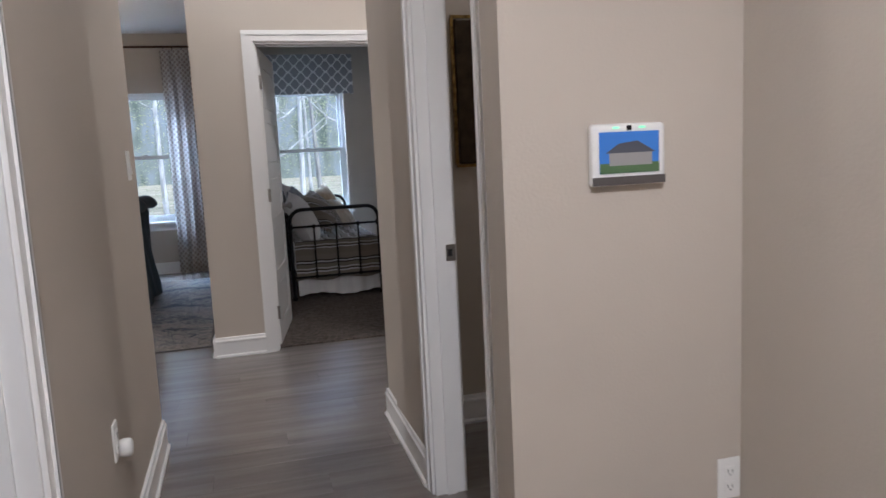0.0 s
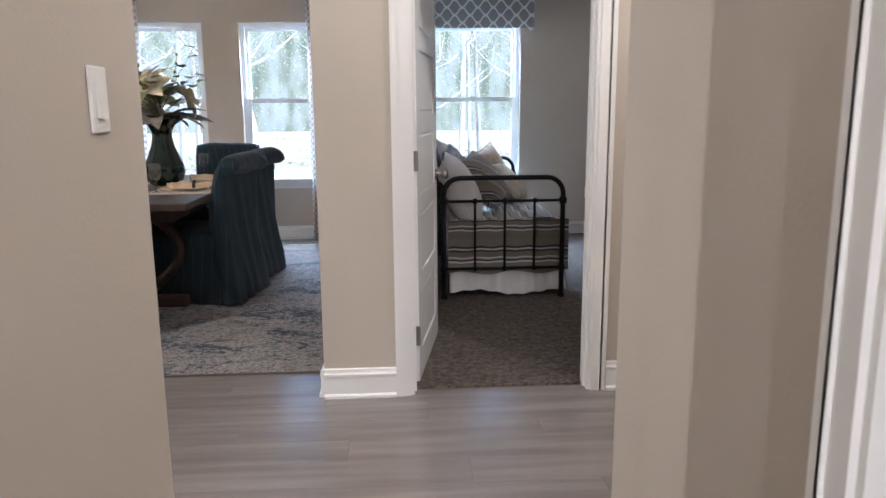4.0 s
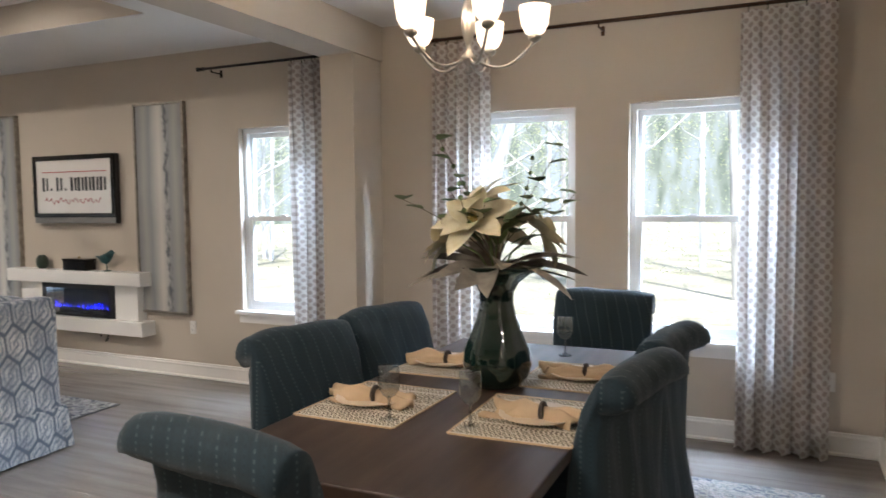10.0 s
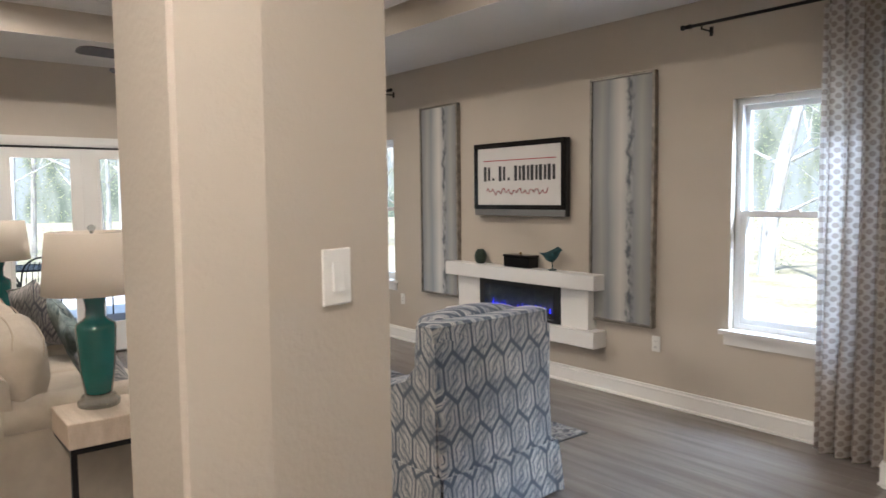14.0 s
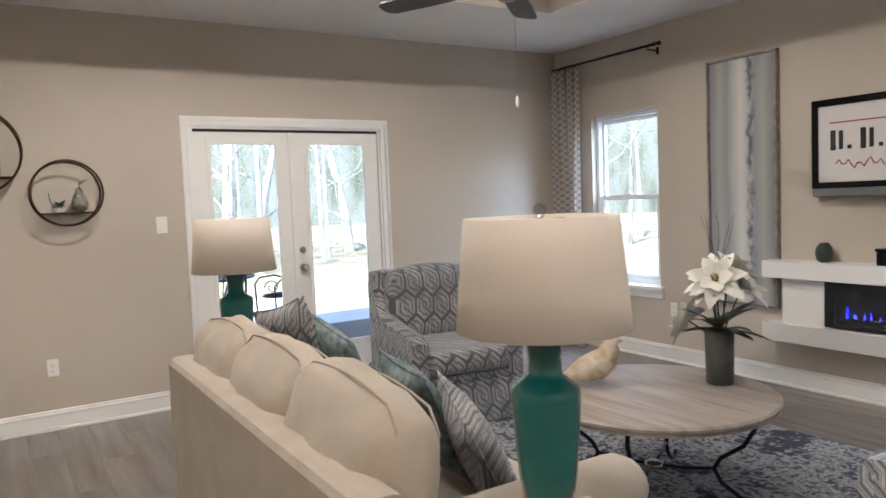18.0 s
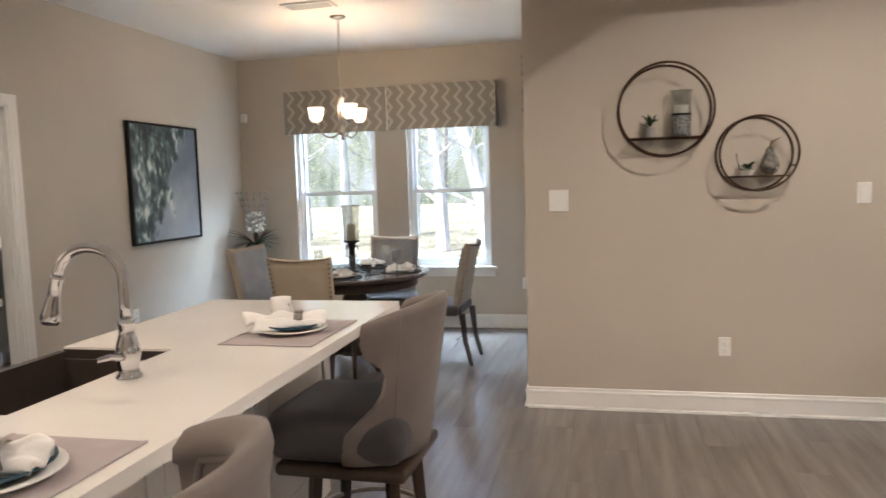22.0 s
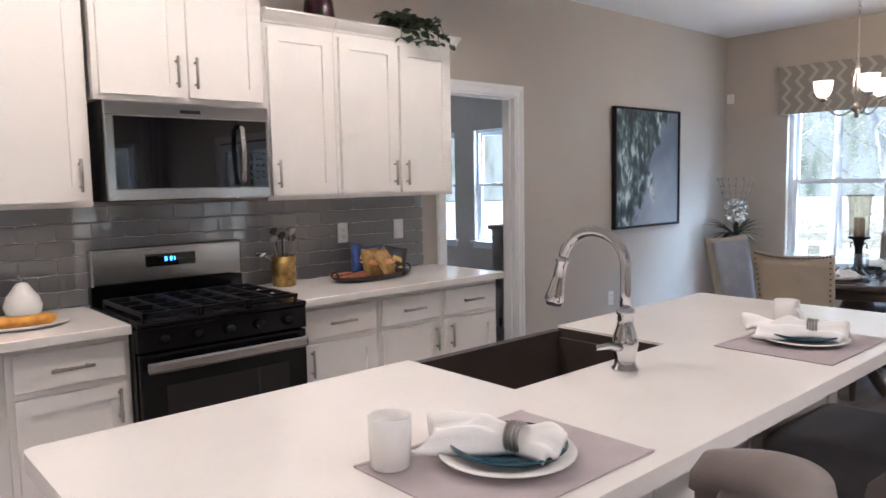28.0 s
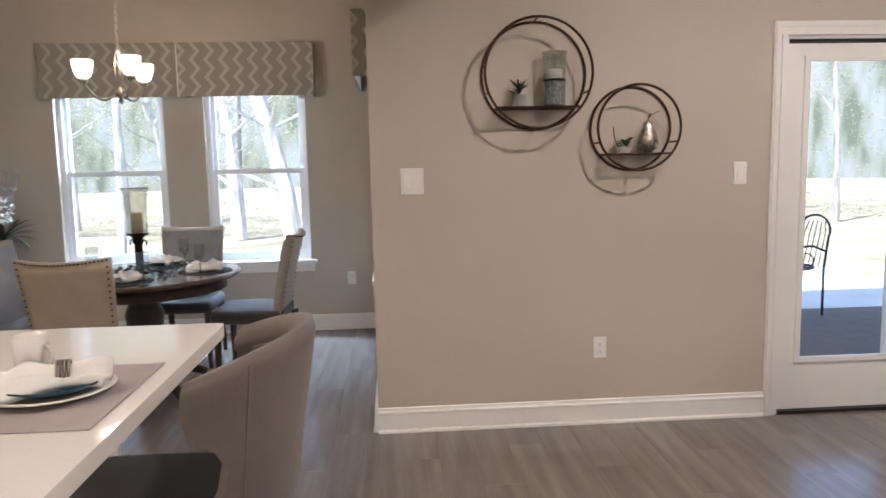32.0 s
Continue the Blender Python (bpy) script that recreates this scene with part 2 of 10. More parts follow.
def thing(name, label, category, m=None, group="", kind=""):
    """An Empty at a thing's base that parents its parts."""
    ob = new(name)
    ob.empty_display_size = 0.05
    if m is not None:
        ob.matrix_basis = m
    return tagged(ob, label, category, group, kind)


def B():
    return bmesh.new()


def quad_mesh(bm, verts, faces):
    vs = [bm.verts.new(v) for v in verts]
    for f in faces:
        try:
            bm.faces.new([vs[i] for i in f])
        except ValueError:
            pass
    return vs


BOXF = ((0, 3, 2, 1), (4, 5, 6, 7), (0, 1, 5, 4), (1, 2, 6, 5), (2, 3, 7, 6), (3, 0, 4, 7))


def bx(bm, x0, x1, y0, y1, z0, z1, m=None):
    """A plain box."""
    vs = [Vector(v) for v in ((x0, y0, z0), (x1, y0, z0), (x1, y1, z0), (x0, y1, z0), (x0, y0, z1), (x1, y0, z1), (x1, y1, z1), (x0, y1, z1))]
    if m is not None:
        vs = [m @ v for v in vs]
    quad_mesh(bm, vs, BOXF)
    return bm


def rb(bm, x0, x1, y0, y1, z0, z1, r=0.01, n=2, puff=0.0, m=None, wob=0.0, seed=0.0, cells=1):
    """A box with rounded edges; puff swells its faces as in a cushion, wob makes it uneven."""
    c = Vector(((x0 + x1) / 2, (y0 + y1) / 2, (z0 + z1) / 2))
    h = Vector((abs(x1 - x0) / 2, abs(y1 - y0) / 2, abs(z1 - z0) / 2))
    r = min(r, h.x, h.y, h.z)
    stops = []
    for a in range(3):
        hh = h[a]
        s = [-hh + r * (1 - math.cos(i / n * math.pi / 2)) for i in range(n)]
        inner = [-hh + r + (2 * (hh - r)) * i / cells for i in range(cells + 1)] if hh > r + 1e-6 else [0.0]
        full = s + inner + [-v for v in reversed(s)]
        stops.append(full)
    ids = {}

    def vert(ix, iy, iz):
        key = (ix, iy, iz)
        if key not in ids:
            p = Vector((stops[0][ix], stops[1][iy], stops[2][iz]))
            q = Vector([max(-h[a] + r, min(h[a] - r, p[a])) for a in range(3)])
            d = p - q
            if d.length > 1e-9:
                p = q + d.normalized() * r
            if puff:
                u = [1 - (p[a] / max(h[a], 1e-6)) ** 2 for a in range(3)]
                p = Vector((p.x * (1 + puff * u[1] * u[2]), p.y * (1 + puff * u[0] * u[2]), p.z * (1 + puff * u[0] * u[1])))
            if wob:
                p += wob * noise.noise_vector((p + c) * 7 + Vector((seed, seed * 2, 0)))
            p = p + c
            ids[key] = bm.verts.new(m @ p if m is not None else p)
        return ids[key]

    nx, ny, nz = (len(s) for s in stops)

    def face(a, b, c2, d):
        if len({a, b, c2, d}) == 4:
            try:
                bm.faces.new((a, b, c2, d))
            except ValueError:
                pass

    for i in range(nx - 1):
        for j in range(ny - 1):
            face(vert(i, j, 0), vert(i, j + 1, 0), vert(i + 1, j + 1, 0), vert(i + 1, j, 0))
            face(vert(i, j, nz - 1), vert(i + 1, j, nz - 1), vert(i + 1, j + 1, nz - 1), vert(i, j + 1, nz - 1))
    for i in range(nx - 1):
        for k in range(nz - 1):
            face(vert(i, 0, k), vert(i + 1, 0, k), vert(i + 1, 0, k + 1), vert(i, 0, k + 1))
            face(vert(i, ny - 1, k), vert(i, ny - 1, k + 1), vert(i + 1, ny - 1, k + 1), vert(i + 1, ny - 1, k))
    for j in range(ny - 1):
        for k in range(nz - 1):
            face(vert(0, j, k), vert(0, j, k + 1), vert(0, j + 1, k + 1), vert(0, j + 1, k))
            face(vert(nx - 1, j, k), vert(nx - 1, j + 1, k), vert(nx - 1, j + 1, k + 1), vert(nx - 1, j, k + 1))
    return bm


def lathe(bm, prof, seg=24, at=(0, 0, 0), m=None, wave=0.0, waves=6):
    """A turned shape from (radius, height) pairs."""
    rings = []
    for r, z in prof:
        ring = []
        for i in range(seg):
            a = 2 * math.pi * i / seg
            rr = r * (1 + wave * math.sin(waves * a))
            v = Vector((at[0] + rr * math.cos(a), at[1] + rr * math.sin(a), at[2] + z))
            ring.append(bm.verts.new(m @ v if m is not None else v))
        rings.append(ring)
    for k in range(len(rings) - 1):
        for i in range(seg):
            j = (i + 1) % seg
            bm.faces.new((rings[k][i], rings[k][j], rings[k + 1][j], rings[k + 1][i]))
    if prof[0][0] > 1e-6:
        bm.faces.new(list(reversed(rings[0])))
    if prof[-1][0] > 1e-6:
        bm.faces.new(rings[-1])
    return bm


def tube(bm, pts, r, seg=8, closed=False, taper=None):
    """A round bar swept along points."""
    pts = [Vector(p) for p in pts]
    n = len(pts)
    rings = []
    up = Vector((0, 0, 1))
    side = None
    for i, p in enumerate(pts):
        if closed:
            d = pts[(i + 1) % n] - pts[i - 1]
        else:
            d = pts[min(i + 1, n - 1)] - pts[max(i - 1, 0)]
        if d.length < 1e-9:
            d = Vector((0, 0, 1))
        d.normalize()
        if side is None:
            side = d.cross(up) if abs(d.dot(up)) < 0.95 else d.cross(Vector((1, 0, 0)))
        side = (side - d * side.dot(d))
        side.normalize()
        other = d.cross(side)
        rr = r if taper is None else r * (taper[0] + (taper[1] - taper[0]) * i / max(1, n - 1))
        rings.append([bm.verts.new(p + rr * (math.cos(2 * math.pi * k / seg) * side + math.sin(2 * math.pi * k / seg) * other)) for k in range(seg)])
    for i in range(n if closed else n - 1):
        a, b = rings[i], rings[(i + 1) % n]
        for k in range(seg):
            bm.faces.new((a[k], a[(k + 1) % seg], b[(k + 1) % seg], b[k]))
    if not closed:
        bm.faces.new(list(reversed(rings[0])))
        bm.faces.new(rings[-1])
    return bm


def arc(c, r, a0, a1, n, plane="xz"):
    out = []
    for i in range(n + 1):
        a = radians(a0 + (a1 - a0) * i / n)
        u, v = r * math.cos(a), r * math.sin(a)
        out.append({"xz": (c[0] + u, c[1], c[2] + v), "yz": (c[0], c[1] + u, c[2] + v), "xy": (c[0] + u, c[1] + v, c[2])}[plane])
    return out


def extrude_profile(bm, prof, p0, p1, inward):
    """A moulding: (out, up) pairs swept from p0 to p1; inward is the direction that 'out' points to."""
    p0, p1, d = Vector(p0), Vector(p1), Vector(inward)
    a = [bm.verts.new(p0 + d * o + Vector((0, 0, u))) for o, u in prof]
    b = [bm.verts.new(p1 + d * o + Vector((0, 0, u))) for o, u in prof]
    n = len(prof)
    for i in range(n):
        bm.faces.new((a[i], a[(i + 1) % n], b[(i + 1) % n], b[i]))
    bm.faces.new(a)
    bm.faces.new(list(reversed(b)))
    bmesh.ops.recalc_face_normals(bm, faces=bm.faces)
    return bm

# ---- patterned fabrics ----
class Pat:
    """Small arithmetic on shader nodes, for woven and printed patterns in metres."""

    def __init__(self, name, rough=0.85, sheen=0.2, metal=0.0, bump=0.3, bump_scale=400.0):
        self.m = bpy.data.materials.new(name)
        self.m.use_nodes = True
        self.nt = self.m.node_tree
        self.b = self.nt.nodes["Principled BSDF"]
        self.b.inputs["Roughness"].default_value = rough
        self.b.inputs["Sheen Weight"].default_value = sheen
        self.b.inputs["Metallic"].default_value = metal
        self.co = self.nt.nodes.new("ShaderNodeTexCoord")
        sep = self.nt.nodes.new("ShaderNodeSeparateXYZ")
        self.nt.links.new(self.co.outputs["Object"], sep.inputs[0])
        self.x, self.y, self.z = sep.outputs
        if bump:
            n = self.nt.nodes.new("ShaderNodeTexNoise")
            n.inputs["Scale"].default_value = bump_scale
            self.nt.links.new(self.co.outputs["Object"], n.inputs["Vector"])
            bp = self.nt.nodes.new("ShaderNodeBump")
            bp.inputs["Strength"].default_value, bp.inputs["Distance"].default_value = bump, 0.002
            self.nt.links.new(n.outputs[0], bp.inputs["Height"])
            self.nt.links.new(bp.outputs[0], self.b.inputs["Normal"])

    def put(self, sock, v):
        if isinstance(v, (int, float)):
            sock.default_value = v
        elif isinstance(v, tuple):
            sock.default_value = (*v, 1)
        else:
            self.nt.links.new(v, sock)

    def op(self, kind, a, b=0.0, c=0.0):
        n = self.nt.nodes.new("ShaderNodeMath")
        n.operation = kind
        for s, v in zip(n.inputs, (a, b, c)):
            self.put(s, v)
        return n.outputs[0]

    def add(self, a, b):
        return self.op("ADD", a, b)

    def sub(self, a, b):
        return self.op("SUBTRACT", a, b)

    def mul(self, a, b):
        return self.op("MULTIPLY", a, b)

    def fract(self, a):
        return self.op("FRACT", a)

    def tri(self, a):
        """0..1..0 over a unit."""
        return self.op("PINGPONG", a, 0.5)

    def less(self, a, b):
        return self.op("LESS_THAN", a, b)

    def noise(self, scale, detail=4.0, stretch=(1, 1, 1), dist=0.0):
        mp = self.nt.nodes.new("ShaderNodeMapping")
        mp.inputs["Scale"].default_value = stretch
        self.nt.links.new(self.co.outputs["Object"], mp.inputs[0])
        n = self.nt.nodes.new("ShaderNodeTexNoise")
        n.inputs["Scale"].default_value, n.inputs["Detail"].default_value, n.inputs["Distortion"].default_value = scale, detail, dist
        self.nt.links.new(mp.outputs[0], n.inputs["Vector"])
        return n.outputs[0]

    def ramp(self, f, stops, hard=False):
        n = self.nt.nodes.new("ShaderNodeValToRGB")
        n.color_ramp.interpolation = "CONSTANT" if hard else "LINEAR"
        el = n.color_ramp.elements
        while len(el) < len(stops):
            el.new(0.5)
        for e, (p, c) in zip(el, stops):
            e.position, e.color = p, (*c, 1)
        self.put(n.inputs[0], f)
        return n.outputs[0]

    def mix(self, f, a, b):
        n = self.nt.nodes.new("ShaderNodeMix")
        n.data_type = "RGBA"
        self.put(n.inputs[0], f)
        self.put(n.inputs[6], a)
        self.put(n.inputs[7], b)
        return n.outputs[2]

    def step(self, f, a, b):
        n = self.nt.nodes.new("ShaderNodeMapRange")
        n.inputs[1].default_value, n.inputs[2].default_value = a, b
        self.put(n.inputs[0], f)
        return n.outputs[0]

    def done(self, color):
        self.put(self.b.inputs["Base Color"], color)
        return self.m


# blue slipcover cloth with rows of pale dashes
p = Pat("blue_dashed_slipcover", 0.85, 0.08)
u = p.add(p.x, p.mul(p.y, 0.9))
cell = p.mul(u, 34.0)
line = p.less(p.op("ABSOLUTE", p.sub(p.fract(cell), 0.5)), 0.10)
odd = p.op("FLOOR", p.mul(p.fract(p.mul(p.op("FLOOR", cell), 0.5)), 2.0))
dash = p.less(p.fract(p.add(p.mul(p.z, 62.0), p.mul(p.op("FLOOR", cell), 0.37))), 0.42)
base = p.mix(p.step(p.noise(5.0), 0.3, 0.7), (0.008, 0.027, 0.041), (0.014, 0.040, 0.057))
rib = p.mix(p.mul(p.op("ABSOLUTE", p.sub(p.fract(p.add(cell, 0.5)), 0.5)), 0.9), (0.008, 0.022, 0.032), base)
thread = p.mix(odd, (0.085, 0.11, 0.115), (0.005, 0.012, 0.018))
BLUE_CLOTH = p.done(p.mix(p.mul(p.mul(line, dash), 0.55), rib, thread))

# a honeycomb of upright hexagons, each filled with lines that bend towards its slanted ends
def hex_print(name, half, side, light, tint, pale, dark):
    p = Pat(name, 0.85, 0.2)
    u = p.add(p.x, p.y)
    tip = side + half
    cells = []
    for shift in (0.0, 0.5):
        du = p.mul(p.sub(p.fract(p.add(p.mul(u, 0.5 / half), shift)), 0.5), 2 * half)
        dv = p.mul(p.sub(p.fract(p.add(p.mul(p.z, 0.5 / (side + tip)), shift)), 0.5), 2 * (side + tip))
        ua, va = p.op("ABSOLUTE", du), p.op("ABSOLUTE", dv)
        cells.append((du, dv, va, p.op("MAXIMUM", p.mul(ua, 1.0 / half), p.mul(p.add(ua, va), 1.0 / tip))))
    first = p.less(cells[0][3], cells[1][3])

    def pick(k):
        return p.add(p.mul(first, cells[0][k]), p.mul(p.sub(1.0, first), cells[1][k]))

    du, dv, va, d = (pick(k) for k in range(4))
    ua = p.op("ABSOLUTE", du)
    slant = p.less(p.mul(ua, 1.0 / half), p.mul(p.add(ua, va), 1.0 / tip))
    link = p.mul(slant, p.less(0.0, p.mul(du, dv)))
    run = p.add(p.mul(link, p.mul(p.sub(du, dv), 0.7)), p.mul(p.sub(1.0, link), p.mul(d, half)))
    w = p.fract(p.add(p.mul(run, 1.0 / (half * 0.42)), p.mul(p.noise(30.0, 2.0), 0.25)))
    lines = p.ramp(w, [(0.0, light), (0.30, pale), (0.44, tint), (0.62, pale), (0.80, light), (0.92, tint)], True)
    tone = p.mix(p.mul(p.step(p.noise(7.0, 3.0), 0.40, 0.62), 0.45), lines, tint)
    tone = p.mix(p.mul(link, 0.30), tone, dark)
    return p.done(p.mix(p.step(d, 0.86, 0.90), tone, dark))


HEX_CLOTH = hex_print("white_hexagon_print", 0.064, 0.056, (0.66, 0.66, 0.65), (0.115, 0.15, 0.21), (0.40, 0.415, 0.44), (0.105, 0.13, 0.175))
CHEV_CLOTH = hex_print("grey_hexagon_print", 0.064, 0.056, (0.40, 0.385, 0.36), (0.085, 0.095, 0.12), (0.23, 0.222, 0.215), (0.075, 0.083, 0.10))

# sheer taupe curtain with a woven trellis of light rings
p = Pat("taupe_lattice_sheer", 0.8, 0.1, bump=0.0)
a = p.sub(p.fract(p.add(p.mul(p.x, 19.0), p.mul(p.z, 16.5))), 0.5)
b2 = p.sub(p.fract(p.sub(p.mul(p.x, 19.0), p.mul(p.z, 16.5))), 0.5)
rad = p.op("SQRT", p.add(p.mul(a, a), p.mul(b2, b2)))
dots = p.sub(1.0, p.less(rad, 0.37))
cl = p.mix(dots, (0.50, 0.445, 0.405), (0.62, 0.575, 0.53))
SHEER = p.done(cl)
tr = p.nt.nodes.new("ShaderNodeBsdfTranslucent")
p.put(tr.inputs[0], p.mix(dots, (0.37, 0.32, 0.295), (0.68, 0.67, 0.66)))
mx = p.nt.nodes.new("ShaderNodeMixShader")
mx.inputs[0].default_value = 0.5
p.nt.links.new(p.b.outputs[0], mx.inputs[1])
p.nt.links.new(tr.outputs[0], mx.inputs[2])
p.nt.links.new(mx.outputs[0], p.nt.nodes["Material Output"].inputs[0])

# bedroom valance: white ogee lattice on grey-blue
p = Pat("grey_ogee_print", 0.85, 0.1)
a = p.op("SINE", p.mul(p.x, 42.0))
v1 = p.op("ABSOLUTE", p.sub(p.fract(p.add(p.mul(p.z, 7.0), p.mul(a, 0.24))), 0.5))
v2 = p.op("ABSOLUTE", p.sub(p.fract(p.sub(p.add(p.mul(p.z, 7.0), 0.5), p.mul(a, 0.24))), 0.5))
OGEE = p.done(p.mix(p.less(p.op("MINIMUM", v1, v2), 0.085), (0.30, 0.31, 0.33), (0.78, 0.78, 0.78)))

# nook valance: tone on tone upright zigzag
p = Pat("taupe_zigzag_print", 0.85, 0.1)
u = p.add(p.y, p.x)
zz = p.add(p.mul(u, 8.6), p.mul(p.tri(p.mul(p.z, 7.2)), 1.0))
ZIGZAG = p.done(p.mix(p.less(p.fract(zz), 0.30), (0.29, 0.265, 0.225), (0.45, 0.42, 0.365)))

# striped bed cover
p = Pat("grey_brown_striped_cover", 0.9, 0.2)
st = p.add(p.mul(p.z, 4.6), p.mul(p.y, 4.6))
STRIPE = p.done(p.ramp(p.fract(st), [(0.0, (0.22, 0.19, 0.155)), (0.26, (0.62, 0.60, 0.57)), (0.31, (0.045, 0.04, 0.037)), (0.36, (0.27, 0.24, 0.20)), (0.40, (0.62, 0.60, 0.57)),
                                     (0.44, (0.20, 0.175, 0.14)), (0.60, (0.055, 0.05, 0.045)), (0.66, (0.62, 0.60, 0.57)), (0.71, (0.05, 0.045, 0.04)), (0.77, (0.24, 0.21, 0.175))], True))

p = Pat("grey_brown_striped_bedspread", 0.9, 0.2)
st = p.mul(p.sub(p.x, p.z), 3.6)
STRIPE_TOP = p.done(p.ramp(p.fract(st), [(0.0, (0.24, 0.21, 0.175)), (0.14, (0.60, 0.58, 0.55)), (0.18, (0.06, 0.055, 0.05)), (0.22, (0.30, 0.27, 0.23)), (0.40, (0.62, 0.60, 0.57)), (0.44, (0.20, 0.175, 0.14)),
                                         (0.55, (0.055, 0.05, 0.045)), (0.58, (0.40, 0.37, 0.33)), (0.72, (0.62, 0.60, 0.57)), (0.76, (0.06, 0.055, 0.05)), (0.80, (0.26, 0.23, 0.19))], True))

# distressed rugs
p = Pat("cream_blue_distressed_rug", 1.0, 0.0, bump=1.0, bump_scale=260)
big = p.noise(2.6, 6.0, (1, 1.8, 1), 0.6)
sm = p.noise(32.0, 5.0, (1, 1.7, 1), 0.8)
f = p.add(p.add(p.mul(big, 0.34), p.mul(sm, 0.40)), p.mul(p.noise(95.0, 3.0, (1, 1.4, 1)), 0.26))
RUG_DIN = p.done(p.ramp(p.step(f, 0.38, 0.62), [(0.16, (0.020, 0.028, 0.046)), (0.33, (0.085, 0.10, 0.128)), (0.45, (0.19, 0.182, 0.18)), (0.58, (0.42, 0.375, 0.335)), (0.68, (0.20, 0.172, 0.152)),
                            (0.90, (0.07, 0.075, 0.09))]))
p = Pat("grey_blue_distressed_rug", 1.0, 0.0, bump=1.0, bump_scale=260)
f = p.add(p.mul(p.noise(4.0, 6.0, dist=0.8), 0.45), p.mul(p.noise(26.0, 5.0, dist=0.8), 0.55))
RUG_LIV = p.done(p.ramp(p.step(f, 0.36, 0.64), [(0.20, (0.03, 0.035, 0.05)), (0.40, (0.11, 0.12, 0.145)), (0.56, (0.36, 0.35, 0.34)), (0.70, (0.20, 0.195, 0.20)), (0.86, (0.06, 0.065, 0.08))]))

# woven place mat
p = Pat("woven_zigzag_mat", 0.9, 0.0, bump=0.6, bump_scale=500)
band = p.fract(p.mul(p.y, 7.0))
dia = p.fract(p.add(p.tri(p.mul(p.x, 30.0)), p.add(p.tri(p.mul(p.y, 30.0)), p.mul(p.noise(60.0, 2.0), 0.15))))
run = p.fract(p.add(p.mul(p.x, 60.0), p.mul(p.tri(p.mul(p.y, 50.0)), 0.6)))
cloth = p.ramp(dia, [(0.0, (0.60, 0.54, 0.43)), (0.30, (0.09, 0.065, 0.045)), (0.52, (0.60, 0.54, 0.43)), (0.80, (0.13, 0.095, 0.065))], True)
stitch = p.ramp(run, [(0.0, (0.62, 0.56, 0.45)), (0.55, (0.11, 0.08, 0.055))], True)
MAT_WEAVE = p.done(p.mix(p.less(band, 0.22), p.mix(p.less(band, 0.32), cloth, (0.62, 0.56, 0.45)), stitch))

# long abstract panels: a soft pale band with a rough seam
p = Pat("grey_abstract_panel", 0.6, 0.0, bump=0.2, bump_scale=90)
n1 = p.noise(5.0, 5.0, (1.0, 1.0, 0.35))
f = p.add(p.op("ABSOLUTE", p.x), p.mul(p.sub(n1, 0.5), 0.07))
field = p.ramp(p.mul(f, 3.6), [(0.0, (0.60, 0.58, 0.54)), (0.22, (0.44, 0.44, 0.43)), (0.42, (0.27, 0.285, 0.30)), (0.66, (0.36, 0.355, 0.335)), (1.0, (0.19, 0.20, 0.215))])
near = p.op("ABSOLUTE", p.add(p.sub(p.x, 0.075), p.mul(p.sub(p.noise(16.0, 6.0), 0.5), 0.10)))
seam = p.mul(p.step(near, 0.036, 0.004), p.mul(p.step(p.noise(18.0, 5.0, (1.0, 1.0, 0.6)), 0.62, 0.44), 0.85))
PANEL = p.done(p.mix(seam, field, (0.055, 0.068, 0.088)))

# framed abstract still life near the nook
p = Pat("dark_floral_abstract", 0.5, 0.0, bump=0.5, bump_scale=40)
dx = p.add(p.mul(p.x, 1.15), p.mul(p.z, 0.55))
blob = p.step(p.add(p.mul(p.noise(3.4, 5.0, dist=0.5), 0.9), dx), 0.36, 0.44)
daub = p.noise(13.0, 3.0, (1.6, 1.6, 0.7), 0.5)
patch = p.noise(5.0, 2.0, (1.0, 1.0, 0.8), 0.4)
flow = p.ramp(p.add(p.mul(daub, 0.62), p.mul(patch, 0.38)), [(0.36, (0.006, 0.011, 0.014)), (0.46, (0.026, 0.042, 0.045)), (0.52, (0.075, 0.115, 0.11)), (0.57, (0.17, 0.23, 0.215)), (0.62, (0.52, 0.53, 0.50)), (0.70, (0.62, 0.55, 0.50))])
back = p.ramp(p.add(p.noise(1.8, 3.0), p.mul(p.z, -0.25)), [(0.3, (0.12, 0.14, 0.18)), (0.5, (0.20, 0.225, 0.27)), (0.75, (0.33, 0.355, 0.39))])
FLORAL = p.done(p.mix(blob, back, flow))

OAK_DARK = mat("dark_stained_wood", (0.058, 0.036, 0.026), 0.36, vary=0.2, scale=3, color2=(0.034, 0.021, 0.015), stretch=(6, 0.7, 6), detail=7, bump=0.08, bump_scale=60, fine=0.1)
OAK_GREY = mat("grey_washed_wood", (0.36, 0.31, 0.265), 0.42, vary=0.15, scale=3, color2=(0.24, 0.20, 0.17), stretch=(0.8, 8, 1), detail=7, bump=0.08, bump_scale=60, fine=0.08)
OAK_PALE = mat("pale_whitewashed_wood", (0.60, 0.50, 0.40), 0.5, vary=0.1, scale=3, color2=(0.47, 0.38, 0.29), stretch=(0.8, 7, 2), detail=7, bump=0.1, bump_scale=60, fine=0.07)
WALNUT = mat("dark_walnut_legs", (0.055, 0.035, 0.024), 0.4, vary=0.2, scale=8, stretch=(5, 5, 0.6))
CREAM_CLOTH = mat("cream_upholstery", (0.47, 0.405, 0.32), 0.9, vary=0.08, scale=8, bump=0.9, bump_scale=380, fine=0.06, sheen=0.3)
TAUPE_VELVET = mat("taupe_upholstery", (0.178, 0.147, 0.131), 0.85, vary=0.08, scale=9, bump=0.5, bump_scale=420, fine=0.07, sheen=0.15)
